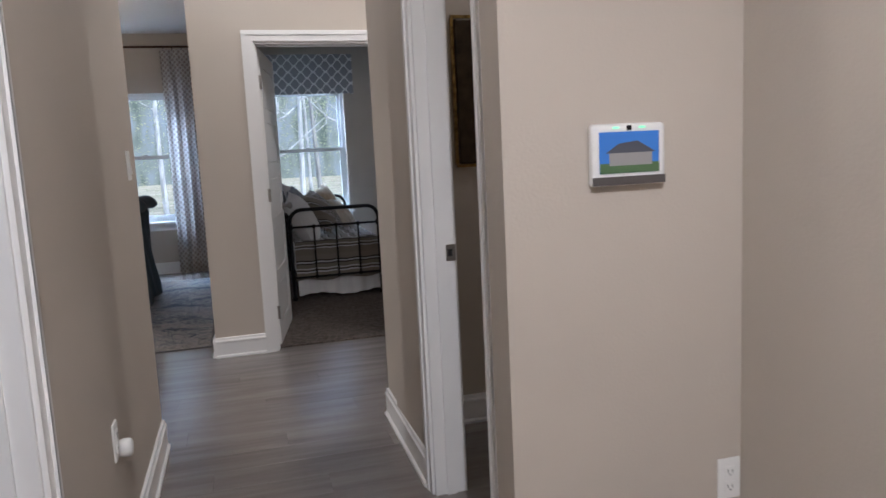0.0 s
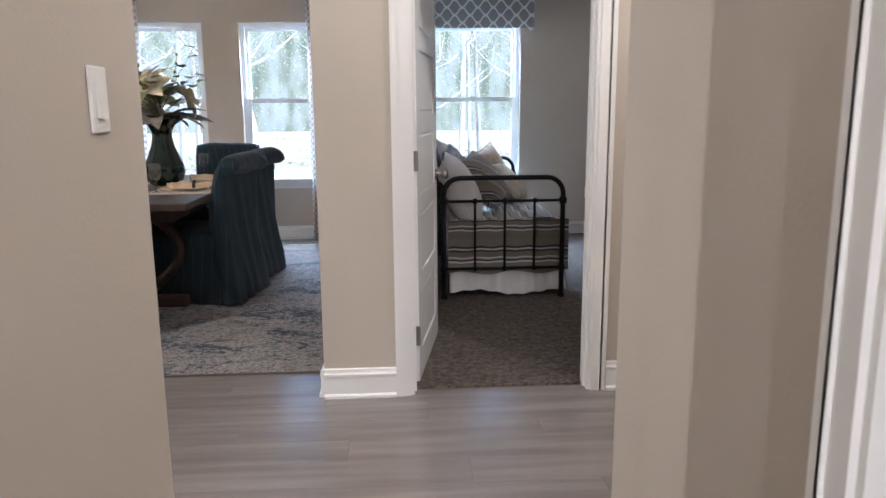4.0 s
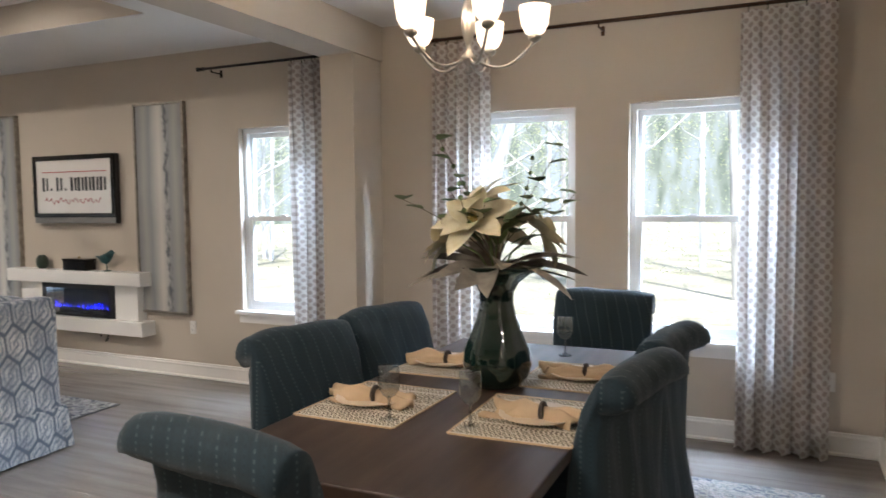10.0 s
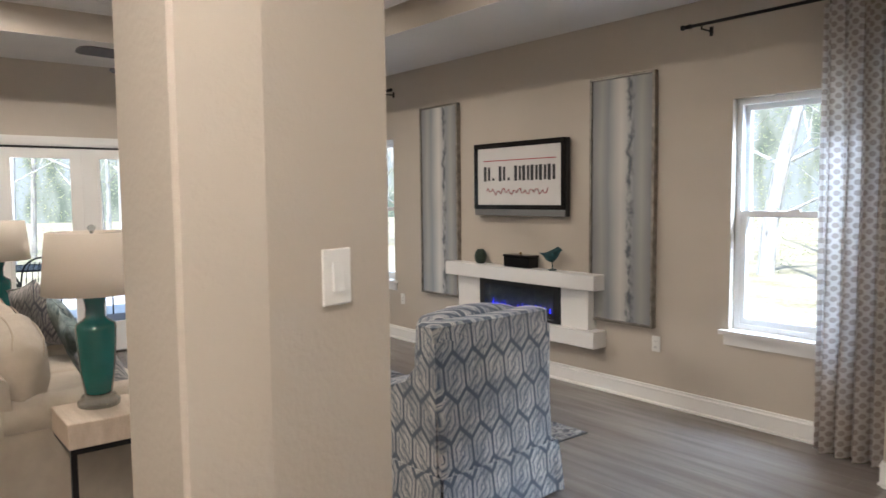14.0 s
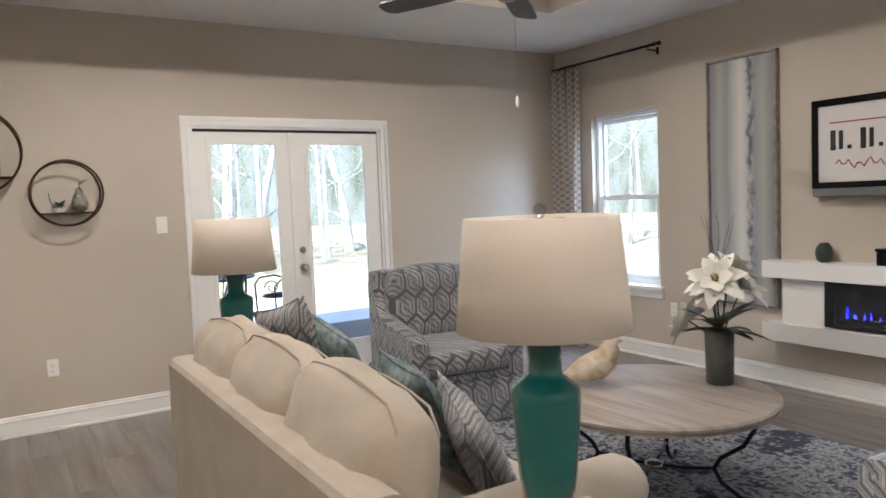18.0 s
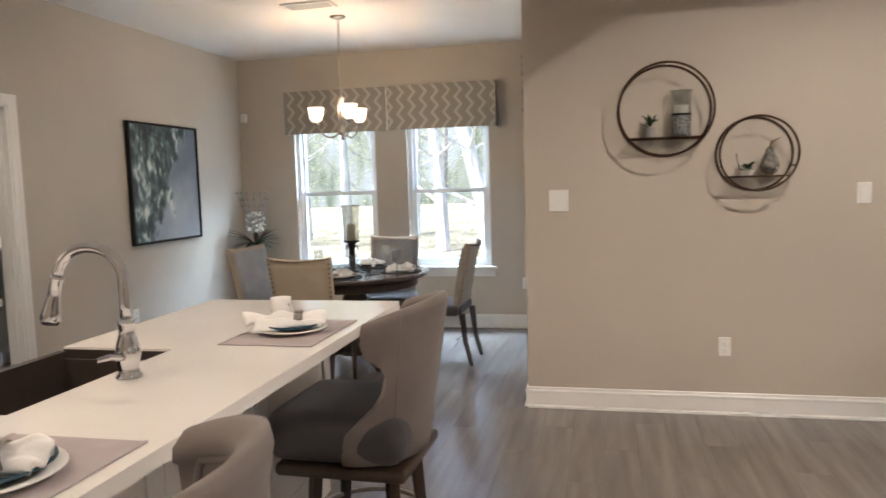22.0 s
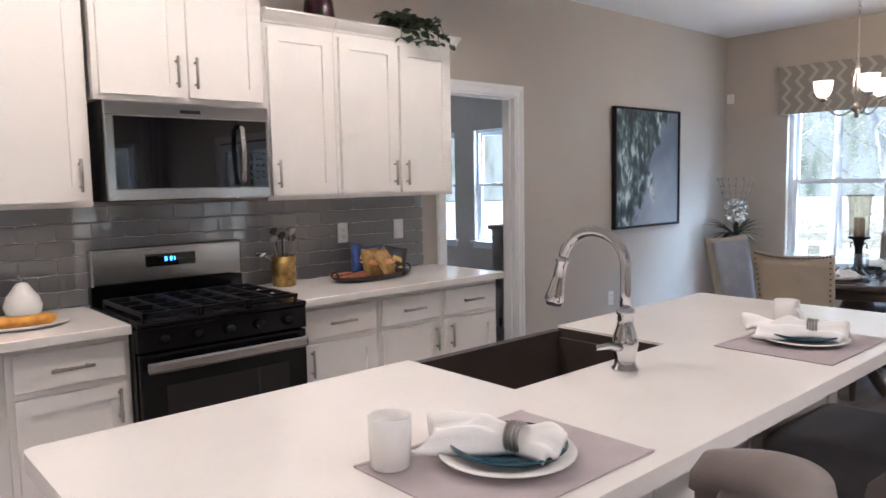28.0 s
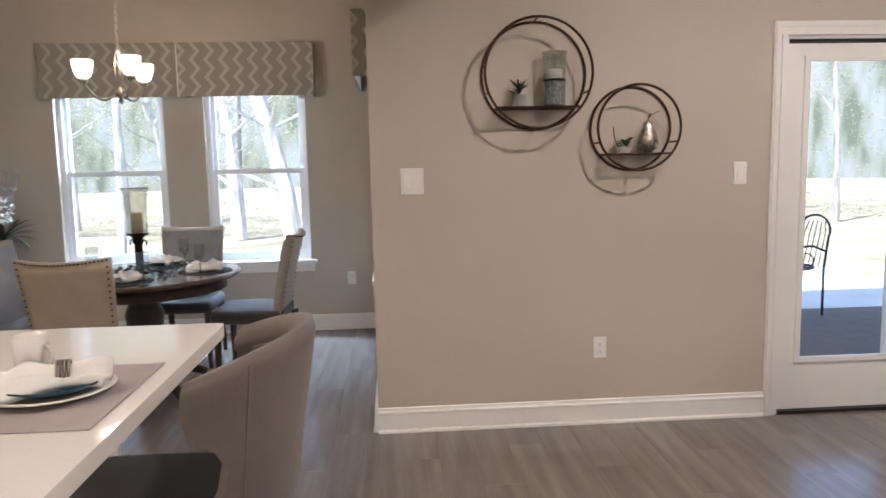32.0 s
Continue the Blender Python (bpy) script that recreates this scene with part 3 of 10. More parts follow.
GREY_VELVET = mat("grey_upholstery", (0.060, 0.056, 0.058), 0.85, vary=0.1, scale=9, bump=0.5, bump_scale=420, fine=0.08, sheen=0.15)
LINEN_BACK = mat("beige_linen", (0.40, 0.335, 0.255), 0.9, vary=0.06, scale=9, bump=0.5, bump_scale=420, fine=0.06)
TEAL_CLOTH = mat("teal_speckled_cloth", (0.075, 0.115, 0.125), 0.85, vary=0.2, scale=26, color2=(0.24, 0.29, 0.29), bump=0.4, bump_scale=200)
WHITE_CLOTH = mat("white_cotton", (0.78, 0.765, 0.74), 0.9, vary=0.03, scale=8, bump=0.3, bump_scale=300)
TAN_CLOTH = mat("tan_napkin_cloth", (0.56, 0.41, 0.26), 0.9, vary=0.08, scale=12, bump=0.3, bump_scale=320)
MAUVE_CLOTH = mat("mauve_grey_mat", (0.42, 0.365, 0.365), 0.9, vary=0.04, scale=12, bump=0.5, bump_scale=420, fine=0.05)
SHADE = mat("white_lamp_shade", (0.86, 0.81, 0.73), 0.85, vary=0.02, scale=5, bump=0.3, bump_scale=300, fine=0.03)
tr = SHADE.node_tree.nodes.new("ShaderNodeBsdfTranslucent")
tr.inputs[0].default_value = (0.82, 0.75, 0.67, 1)
mx = SHADE.node_tree.nodes.new("ShaderNodeMixShader")
mx.inputs[0].default_value = 0.45
SHADE.node_tree.links.new(SHADE.node_tree.nodes["Principled BSDF"].outputs[0], mx.inputs[1])
SHADE.node_tree.links.new(tr.outputs[0], mx.inputs[2])
SHADE.node_tree.links.new(mx.outputs[0], SHADE.node_tree.nodes["Material Output"].inputs[0])
TEAL_GLAZE = mat("teal_ceramic_glaze", (0.016, 0.125, 0.112), 0.09, vary=0.12, scale=7, coat=0.6, rvary=0.05)
BLUE_GLAZE = mat("blue_ceramic_glaze", (0.02, 0.075, 0.115), 0.12, vary=0.12, scale=12, coat=0.5)
WHITE_CERAMIC = mat("white_ceramic", (0.74, 0.715, 0.68), 0.22, vary=0.03, scale=8)
CREAM_CERAMIC = mat("cream_ceramic", (0.62, 0.50, 0.36), 0.3, vary=0.05, scale=8)
GREEN_VASE = mat("dark_green_glazed_glass", (0.006, 0.020, 0.014), 0.06, vary=0.2, scale=5, coat=0.8, rvary=0.03)
LEAF = mat("green_leaves", (0.085, 0.135, 0.045), 0.5, vary=0.2, scale=14, color2=(0.13, 0.17, 0.06))
LEAF_DARK = mat("dark_green_leaves", (0.030, 0.058, 0.026), 0.45, vary=0.2, scale=14)
LEAF_GREY = mat("dusty_sage_leaves", (0.30, 0.27, 0.22), 0.75, vary=0.2, scale=14, color2=(0.15, 0.13, 0.11))
PETAL_CREAM = mat("cream_petals", (0.72, 0.67, 0.50), 0.7, vary=0.12, scale=20, color2=(0.58, 0.51, 0.32))
PETAL_WHITE = mat("white_petals", (0.78, 0.77, 0.70), 0.7, vary=0.05, scale=20)
TWIG = mat("brown_twigs", (0.11, 0.075, 0.05), 0.8, vary=0.2, scale=20)
GOLD = mat("aged_brass", (0.42, 0.28, 0.10), 0.35, metal=1.0, vary=0.3, scale=40, bump=0.4, bump_scale=90)
ORANGE = mat("orange_fruit", (0.62, 0.28, 0.05), 0.5, vary=0.15, scale=12)
BREAD = mat("golden_bread", (0.74, 0.38, 0.05), 0.6, vary=0.25, scale=22, color2=(0.48, 0.19, 0.025), bump=0.4, bump_scale=60)
SINK = mat("dark_brown_composite", (0.045, 0.034, 0.028), 0.40, vary=0.1, scale=12)
FROST = glow("lit_frosted_glass", (1.0, 0.80, 0.56), 0.55)

# ---- the plan ----
H = 2.80            # ceilings
NY = 9.54           # inner face of the north wall
WX = -9.70          # inner face of the living room's west wall
KY = 0.60           # inner face of the kitchen wall
NX = -12.20         # inner face of the breakfast nook's west wall
NNY = 3.864         # inner face of the nook's north wall
HY = 5.32           # hall side of the wall with the bedroom door
SILL, HEAD, MEET = 0.62, 2.13, 1.385


def wall(name, axis, a0, a1, c0, c1, top, openings=(), material=None, label="greige painted plaster wall", bottom=0.0):
    bm = B()

    def put(u0, u1, z0, z1):
        if u1 - u0 > 1e-4 and z1 - z0 > 1e-4:
            bx(bm, u0, u1, c0, c1, z0, z1) if axis == "x" else bx(bm, c0, c1, u0, u1, z0, z1)

    u = a0
    for o0, o1, z0, z1 in sorted(openings):
        put(u, o0, bottom, top)
        put(o0, o1, bottom, z0)
        put(o0, o1, z1, top)
        u = o1
    put(u, a1, bottom, top)
    return tagged(part(name, bm, material or WALL), label, "wall", kind="structure")


LIVW, LIVE, DINL, DINR, BEDW = (-9.22, -8.44), (-4.62, -3.84), (-2.57, -1.80), (-1.45, -0.68), (0.35, 1.30)
wall("wall_north", "x", -9.85, 4.1, NY, NY + 0.16, 3.3, [(a, b, SILL, HEAD) for a, b in (LIVW, LIVE, DINL, DINR, BEDW)], label="greige north wall with five windows")
wall("wall_west_living", "y", NNY, NY, WX - 0.15, WX, 3.3, [(6.045, 7.585, 0, 2.045)], label="greige wall with the patio doors")
wall("wall_nook_north", "x", NX - 0.15, WX - 0.15, NNY, NNY + 0.15, 3.3, [(-11.75, -10.95, SILL, HEAD)])
wall("wall_nook_west", "y", KY - 0.12, NNY, NX - 0.15, NX, 3.3, [(1.21, 2.09, SILL, HEAD), (2.42, 3.26, SILL, HEAD)])
wall("wall_kitchen", "x", NX - 0.15, -0.605, KY - 0.12, KY, 3.3, [(-9.12, -8.42, 0, 2.045)], label="greige kitchen wall with a cased opening")
wall("wall_hall_west", "y", -2.6, 3.83, -0.605, -0.485, 3.3, [(1.19, 1.95, 0, 2.045)])
wall("wall_hall_east", "y", 2.12, 3.58, 0.56, 0.68, 3.3, [(2.25, 2.93, 0, 2.045)])
wall("wall_foyer_north", "x", 0.525, 1.30, 2.0, 2.12, 3.3, label="pale greige foyer wall with an alarm panel")
wall("wall_foyer_east", "y", -2.6, 2.0, 1.18, 1.30, 3.3)
wall("wall_closet_north", "x", 0.575, 2.2, 3.58, 3.84, 3.3)
wall("wall_closet_south", "x", 1.30, 2.2, 2.0, 2.12, 3.3)
wall("wall_closet_east", "y", 2.0, 3.8, 2.2, 2.32, 3.3)
wall("wall_hall_back", "x", -2.4, 1.30, -2.72, -2.6, 3.3)
wall("wall_bedroom_south", "x", -0.287, 4.1, HY, HY + 0.12, 3.3, [(0.105, 0.925, 0, 2.045)])
wall("wall_crosshall_east", "y", 3.8, HY, 2.2, 2.32, 3.3)
wall("wall_dining_east", "y", HY + 0.12, NY, 0.0, 0.09, 3.3)
wall("wall_bedroom_east", "y", HY + 0.12, NY, 3.95, 4.1, 3.3)
wall("wall_pantry_west", "y", KY, 2.6, -2.32, -2.2, 3.3)
wall("wall_pantry_north", "x", -2.32, -0.605, 2.6, 2.72, 3.3)
wall("wall_back_room_west", "y", -4.6, KY - 0.12, -12.35, NX, 3.3, [(-4.12, -3.39, SILL, HEAD), (-3.0, -2.27, SILL, HEAD)])
wall("wall_back_room_south", "x", NX, -6.9, -4.72, -4.6, 3.3)
wall("wall_back_room_east", "y", -4.6, KY - 0.12, -7.0, -6.88, 3.3)
bm = B()
COL = [(-3.87, 5.578), (-3.522, 5.578), (-3.512, 5.588), (-3.508, 5.76), (-3.603, 6.122), (-3.611, 6.128), (-3.87, 6.128)]
lo = [bm.verts.new((x, y, 0)) for x, y in COL]
hi = [bm.verts.new((x, y, 2.55)) for x, y in COL]
for i in range(len(COL)):
    bm.faces.new((lo[i], lo[(i + 1) % len(COL)], hi[(i + 1) % len(COL)], hi[i]))
bm.faces.new(list(reversed(lo)))
bm.faces.new(hi)
COLUMN_PAINT = mat("textured_greige_paint", (0.52, 0.465, 0.395), 0.75, vary=0.03, scale=1.3, bump=0.45, bump_scale=55)
tagged(part("column", bm, COLUMN_PAINT), "greige column with a textured drywall face", "column", kind="structure")
wall("pier", "y", 9.15, NY, -3.54, -3.27, 2.55, label="greige pier between living and dining room")

# beams over the openings of the dining room
bm = B()
bx(bm, -3.87, -3.27, 5.69, 6.155, 2.55, H)
bx(bm, -3.56, -3.25, 6.155, NY, 2.55, H)
tagged(part("beam", bm, WALL), "greige drywall beam between living and dining room", "beam", kind="structure")

# ceilings: one plain sheet with the living room's tray
TX0, TX1, TY0, TY1, TZ = -8.52, -4.48, 5.15, 8.47, 3.12
bm = B()
bx(bm, -12.4, TX0, -4.75, NY + 0.1, H, H + 0.1)
bx(bm, TX1, 4.1, -4.75, NY + 0.1, H, H + 0.1)
bx(bm, TX0, TX1, -4.75, TY0, H, H + 0.1)
bx(bm, TX0, TX1, TY1, NY + 0.1, H, H + 0.1)
bx(bm, TX0 - 0.12, TX1 + 0.12, TY0 - 0.12, TY1 + 0.12, TZ, TZ + 0.08)
tagged(part("ceiling", bm, CEIL), "white painted ceiling with a raised tray", "ceiling", kind="structure")
bm = B()
bx(bm, TX0 - 0.12, TX0 + 0.004, TY0 - 0.12, TY1 + 0.12, H + 0.004, TZ)
bx(bm, TX1 - 0.004, TX1 + 0.12, TY0 - 0.12, TY1 + 0.12, H + 0.004, TZ)
bx(bm, TX0 + 0.004, TX1 - 0.004, TY0 - 0.12, TY0 + 0.004, H + 0.004, TZ)
bx(bm, TX0 + 0.004, TX1 - 0.004, TY1 - 0.004, TY1 + 0.12, H + 0.004, TZ)
tagged(part("tray_riser", bm, WALL), "greige riser of the tray ceiling", "wall", kind="structure")
CROWN = [(0, 0), (0.012, 0), (0.02, 0.012), (0.035, 0.02), (0.07, 0.062), (0.078, 0.085), (0.09, 0.09), (0.09, 0.10), (0, 0.10)]
for nm, p0, p1, d in (("a", (TX0, TY0, 0), (TX0, TY1, 0), (1, 0, 0)), ("b", (TX1, TY0, 0), (TX1, TY1, 0), (-1, 0, 0)),
                      ("c", (TX0, TY0, 0), (TX1, TY0, 0), (0, 1, 0)), ("d", (TX0, TY1, 0), (TX1, TY1, 0), (0, -1, 0))):
    lift = Vector(d) * 0.005 + Vector((0, 0, TZ - 0.102))
    tagged(part("crown_moulding", extrude_profile(B(), CROWN, Vector(p0) + lift, Vector(p1) + lift, d), TRIM), "white crown moulding in the tray ceiling", "moulding", kind="structure")

# floors
bm = B()
bx(bm, -12.35, 4.1, -4.72, NY + 0.16, -0.12, -0.006)
floor = tagged(part("floor", bm, FLOOR_BASE), "grey-brown wood-look vinyl plank floor", "floor", kind="structure")
bm = B()
bx(bm, 0.09, 3.95, HY + 0.06, NY, -0.005, 0.012)
tagged(part("carpet_bedroom", bm, CARPET), "grey-beige cut pile carpet in the bedroom", "carpet", kind="structure")
bm = B()
bx(bm, NX, -7.0, -4.6, KY - 0.06, -0.005, 0.012)
tagged(part("carpet_back_room", bm, CARPET), "grey-beige carpet beyond the kitchen opening", "carpet", kind="structure")

# baseboards
BASE = [(0, 0), (0.026, 0), (0.026, 0.012), (0.016, 0.02), (0.016, 0.098), (0.019, 0.102), (0.019, 0.112), (0.013, 0.118), (0.010, 0.132), (0, 0.135)]


def baseboard(p0, p1, d):
    tagged(part("baseboard", extrude_profile(B(), BASE, (*p0, 0), (*p1, 0), (*d, 0)), TRIM), "white painted baseboard with a moulded top", "baseboard", kind="structure")


for p0, p1, d in (
    ((WX, NY), (-3.54, NY), (0, -1)), ((-3.27, NY), (0.0, NY), (0, -1)), ((0.09, NY), (3.95, NY), (0, -1)),
    ((WX, NNY), (WX, 5.974), (1, 0)), ((WX, 7.656), (WX, NY), (1, 0)), ((NX, NNY), (WX, NNY), (0, -1)), ((NX, KY), (NX, NNY), (1, 0)),
    ((NX, KY), (-9.21, KY), (0, 1)), ((-0.485, 1.91), (-0.485, 3.83), (1, 0)), ((-0.605, 3.83), (-0.485, 3.83), (0, 1)),
    ((0.56, 3.0), (0.575, 3.84), (-1, 0)), ((0.525, 2.0), (1.18, 2.0), (0, -1)), ((1.18, -2.6), (1.18, 2.0), (-1, 0)), ((0.575, 3.84), (2.2, 3.84), (0, 1)),
    ((-0.287, HY), (0.035, HY), (0, -1)), ((0.995, HY), (2.2, HY), (0, -1)), ((-0.287, HY), (-0.287, HY + 0.12), (-1, 0)), ((0.0, HY + 0.12), (0.0, NY), (-1, 0)),
    ((3.95, HY + 0.12), (3.95, NY), (-1, 0)), ((0.68, 3.58), (2.2, 3.58), (0, -1)), ((-3.62, 5.69), (-3.62, 6.155), (1, 0)), ((-3.87, 5.69), (-3.62, 5.69), (0, -1)),
    ((-3.87, 6.155), (-3.62, 6.155), (0, 1)), ((-3.87, 5.69), (-3.87, 6.155), (-1, 0)),
    ((-3.54, 9.15), (-3.27, 9.15), (0, -1)), ((-3.27, 9.15), (-3.27, NY), (1, 0)), ((-3.54, 9.15), (-3.54, NY), (-1, 0)),
    ((NX, -4.6), (NX, KY - 0.12), (1, 0)),
):
    baseboard(p0, p1, d)


def casing(name, axis, a0, a1, face, out, top=2.045, w=0.07):
    """Door trim on one side of a wall: two legs and a head with a stepped profile."""
    root = thing(name, "white moulded door casing", "door trim", kind="structure")
    for nm, u0, u1, z0, z1 in (("casing_leg", a0 - w, a0, 0, top), ("casing_leg", a1, a1 + w, 0, top), ("casing_head", a0 - w, a1 + w, top, top + w)):
        bm = B()
        for k, (f, t) in enumerate(((0.0, 0.012), (0.0, 0.018), (0.0, 0.015))):
            pass
        lo, hi = sorted((face, face + out * 0.013))
        l2, h2 = sorted((face + out * 0.013, face + out * 0.02))
        if axis == "x":
            bx(bm, u0, u1, lo, hi, z0, z1)
            if nm == "casing_leg":
                s = (u0 + 0.008, u0 + 0.03) if u0 < a0 else (u1 - 0.03, u1 - 0.008)
                bx(bm, *s, l2, h2, z0, z1 + w - 0.008)
                bx(bm, (u0 + u1) / 2 + 0.004, (u0 + u1) / 2 + 0.012, l2, h2 - 0.003 if out > 0 else h2, z0, z1)
            else:
                bx(bm, u0 + 0.03, u1 - 0.03, l2, h2, z1 - 0.03, z1 - 0.008)
        else:
            bx(bm, lo, hi, u0, u1, z0, z1)
            if nm == "casing_leg":
                s = (u0 + 0.008, u0 + 0.03) if u0 < a0 else (u1 - 0.03, u1 - 0.008)
                bx(bm, l2, h2, *s, z0, z1 + w - 0.008)
                bx(bm, l2, h2, (u0 + u1) / 2 + 0.004, (u0 + u1) / 2 + 0.012, z0, z1)
            else:
                bx(bm, l2, h2, u0 + 0.03, u1 - 0.03, z1 - 0.03, z1 - 0.008)
        part(nm, bm, TRIM, root)
    return root


def jamb(name, axis, a0, a1, c0, c1, top=2.045):
    bm = B()
    t = 0.014
    for u0, u1, z0, z1 in ((a0, a0 + t, 0, top), (a1 - t, a1, 0, top), (a0, a1, top - t, top)):
        bx(bm, u0, u1, c0 - 0.002, c1 + 0.002, z0, z1) if axis == "x" else bx(bm, c0 - 0.002, c1 + 0.002, u0, u1, z0, z1)
    mid = (c0 + c1) / 2
    for u0, u1, z0, z1 in ((a0 + t, a0 + t + 0.01, 0, top - t), (a1 - t - 0.01, a1 - t, 0, top - t), (a0 + t, a1 - t, top - t - 0.01, top - t)):
        bx(bm, u0, u1, mid - 0.018, mid + 0.018, z0, z1) if axis == "x" else bx(bm, mid - 0.018, mid + 0.018, u0, u1, z0, z1)
    return tagged(part(name, bm, TRIM), "white painted door jamb with a stop", "door jamb", kind="structure")


casing("casing_bedroom", "x", 0.105, 0.925, HY, -1)
jamb("jamb_bedroom", "x", 0.105, 0.925, HY, HY + 0.12)
casing("casing_closet", "y", 2.25, 2.93, 0.56, -1)
jamb("jamb_closet", "y", 2.25, 2.93, 0.56, 0.68)
casing("casing_pantry", "y", 1.19, 1.95, -0.485, 1)
jamb("jamb_pantry", "y", 1.19, 1.95, -0.605, -0.485)
casing("casing_kitchen", "x", -9.12, -8.42, KY, 1)
jamb("jamb_kitchen", "x", -9.12, -8.42, KY - 0.12, KY)
casing("casing_patio", "y", 6.045, 7.585, WX, 1)


def window(name, axis, a0, a1, face, out, label="white vinyl single-hung window with a meeting rail", sill_out=0.05):
    """A single-hung window in its opening; out points to the room."""
    root = thing(name, label, "window", kind="structure")

    def pane_box(bm, u0, u1, d0, d1, z0, z1):
        lo, hi = sorted((face + out * d0, face + out * d1))
        bx(bm, u0, u1, lo, hi, z0, z1) if axis == "x" else bx(bm, lo, hi, u0, u1, z0, z1)

    bm = B()
    f = 0.04
    for u0, u1, z0, z1 in ((a0, a0 + f, SILL, HEAD), (a1 - f, a1, SILL, HEAD), (a0 + f, a1 - f, HEAD - f, HEAD), (a0 + f, a1 - f, SILL, SILL + f)):
        pane_box(bm, u0, u1, -0.13, -0.055, z0, z1)
    frame_part = part("window_frame", bm, VINYL, root)
    s = 0.034
    for nm, z0, z1, d0, d1 in (("lower_sash", SILL + f, MEET + 0.02, -0.095, -0.06), ("upper_sash", MEET - 0.02, HEAD - f, -0.125, -0.097)):
        bm = B()
        u0, u1 = a0 + f, a1 - f
        for p, q, z2, z3 in ((u0, u0 + s, z0, z1), (u1 - s, u1, z0, z1), (u0 + s, u1 - s, z0, z0 + s + 0.006), (u0 + s, u1 - s, z1 - s, z1)):
            pane_box(bm, p, q, d0, d1, z2, z3)
        sash = part(nm, bm, VINYL, root)
        bm = B()
        pane_box(bm, u0 + s, u1 - s, (d0 + d1) / 2 - 0.003, (d0 + d1) / 2 + 0.003, z0 + s + 0.006, z1 - s)
        g = part("pane", bm, PANE, sash)
        g.visible_shadow = False
    bm = B()
    pane_box(bm, a0 + (a1 - a0) / 2 - 0.03, a0 + (a1 - a0) / 2 + 0.03, -0.075, -0.052, MEET + 0.02, MEET + 0.032)
    part("sash_lock", bm, VINYL, root)
    bm = B()
    pane_box(bm, a0 - 0.05, a1 + 0.05, 0.0005, sill_out, SILL - 0.028, SILL)
    pane_box(bm, a0, a1, -0.055, 0.0005, SILL - 0.028 + 0.027, SILL + 0.004)
    part("window_sill", bm, TRIM, root)
    bm = B()
    pane_box(bm, a0 - 0.03, a1 + 0.03, 0.0005, 0.014, SILL - 0.10, SILL - 0.028)
    part("window_apron", bm, TRIM, root)
    return root


window("window_living_west", "x", *LIVW, NY, -1)
window("window_living_east", "x", *LIVE, NY, -1)
window("window_dining_west", "x", *DINL, NY, -1)
window("window_dining_east", "x", *DINR, NY, -1)
window("window_bedroom", "x", *BEDW, NY, -1)
window("window_nook_south", "y", 1.21, 2.09, NX, 1)
window("window_nook_middle", "y", 2.42, 3.26, NX, 1)
window("window_nook_north", "x", -11.75, -10.95, NNY, -1)
window("window_back_room_south", "y", -4.12, -3.39, NX, 1)
window("window_back_room_north", "y", -3.0, -2.27, NX, 1)

# ---- shared small makers ----
def leaf(bm, base, direction, length, width, curl=0.3, seg=4, twist=0.0):
    """A leaf or petal: a pointed, slightly cupped blade."""
    d = Vector(direction).normalized()
    side = d.cross(Vector((0, 0, 1)))
    if side.length < 1e-3:
        side = Vector((1, 0, 0))
    side.normalize()
    side = Matrix.Rotation(twist, 3, d) @ side
    nrm = side.cross(d)
    rows = []
    p = Vector(base)
    for i in range(seg + 1):
        t = i / seg
        w = width * math.sin(math.pi * min(0.98, 0.10 + 0.88 * t)) ** 0.8 * (1.0 if i < seg else 0.05)
        q = p + d * (length * t) + nrm * (-curl * length * t * t)
        rows.append([bm.verts.new(q - side * w / 2 + nrm * 0.12 * w), bm.verts.new(q), bm.verts.new(q + side * w / 2 + nrm * 0.12 * w)])
    for a, b in zip(rows, rows[1:]):
        bm.faces.new((a[0], a[1], b[1], b[0]))
        bm.faces.new((a[1], a[2], b[2], b[1]))
    return bm


def wineglass(m, label="clear stemmed water glass on the table", group="water glasses", h=0.19, r=0.038):
    t = thing("water_glass", label, "glass", m, group)
    part("bowl", lathe(B(), [(0.006, h * 0.42), (r * 0.6, h * 0.46), (r * 0.95, h * 0.58), (r, h * 0.72), (r * 0.93, h)], 20), CLEAR, t, smooth=True)
    part("stem", lathe(B(), [(0.008, 0.008), (0.0055, 0.03), (0.0065, h * 0.25), (0.0055, h * 0.40), (0.009, h * 0.43)], 10), CLEAR, t, smooth=True)
    part("foot", lathe(B(), [(0.032, 0), (0.033, 0.003), (0.012, 0.009), (0.001, 0.010)], 20), CLEAR, t, smooth=True)
    return t


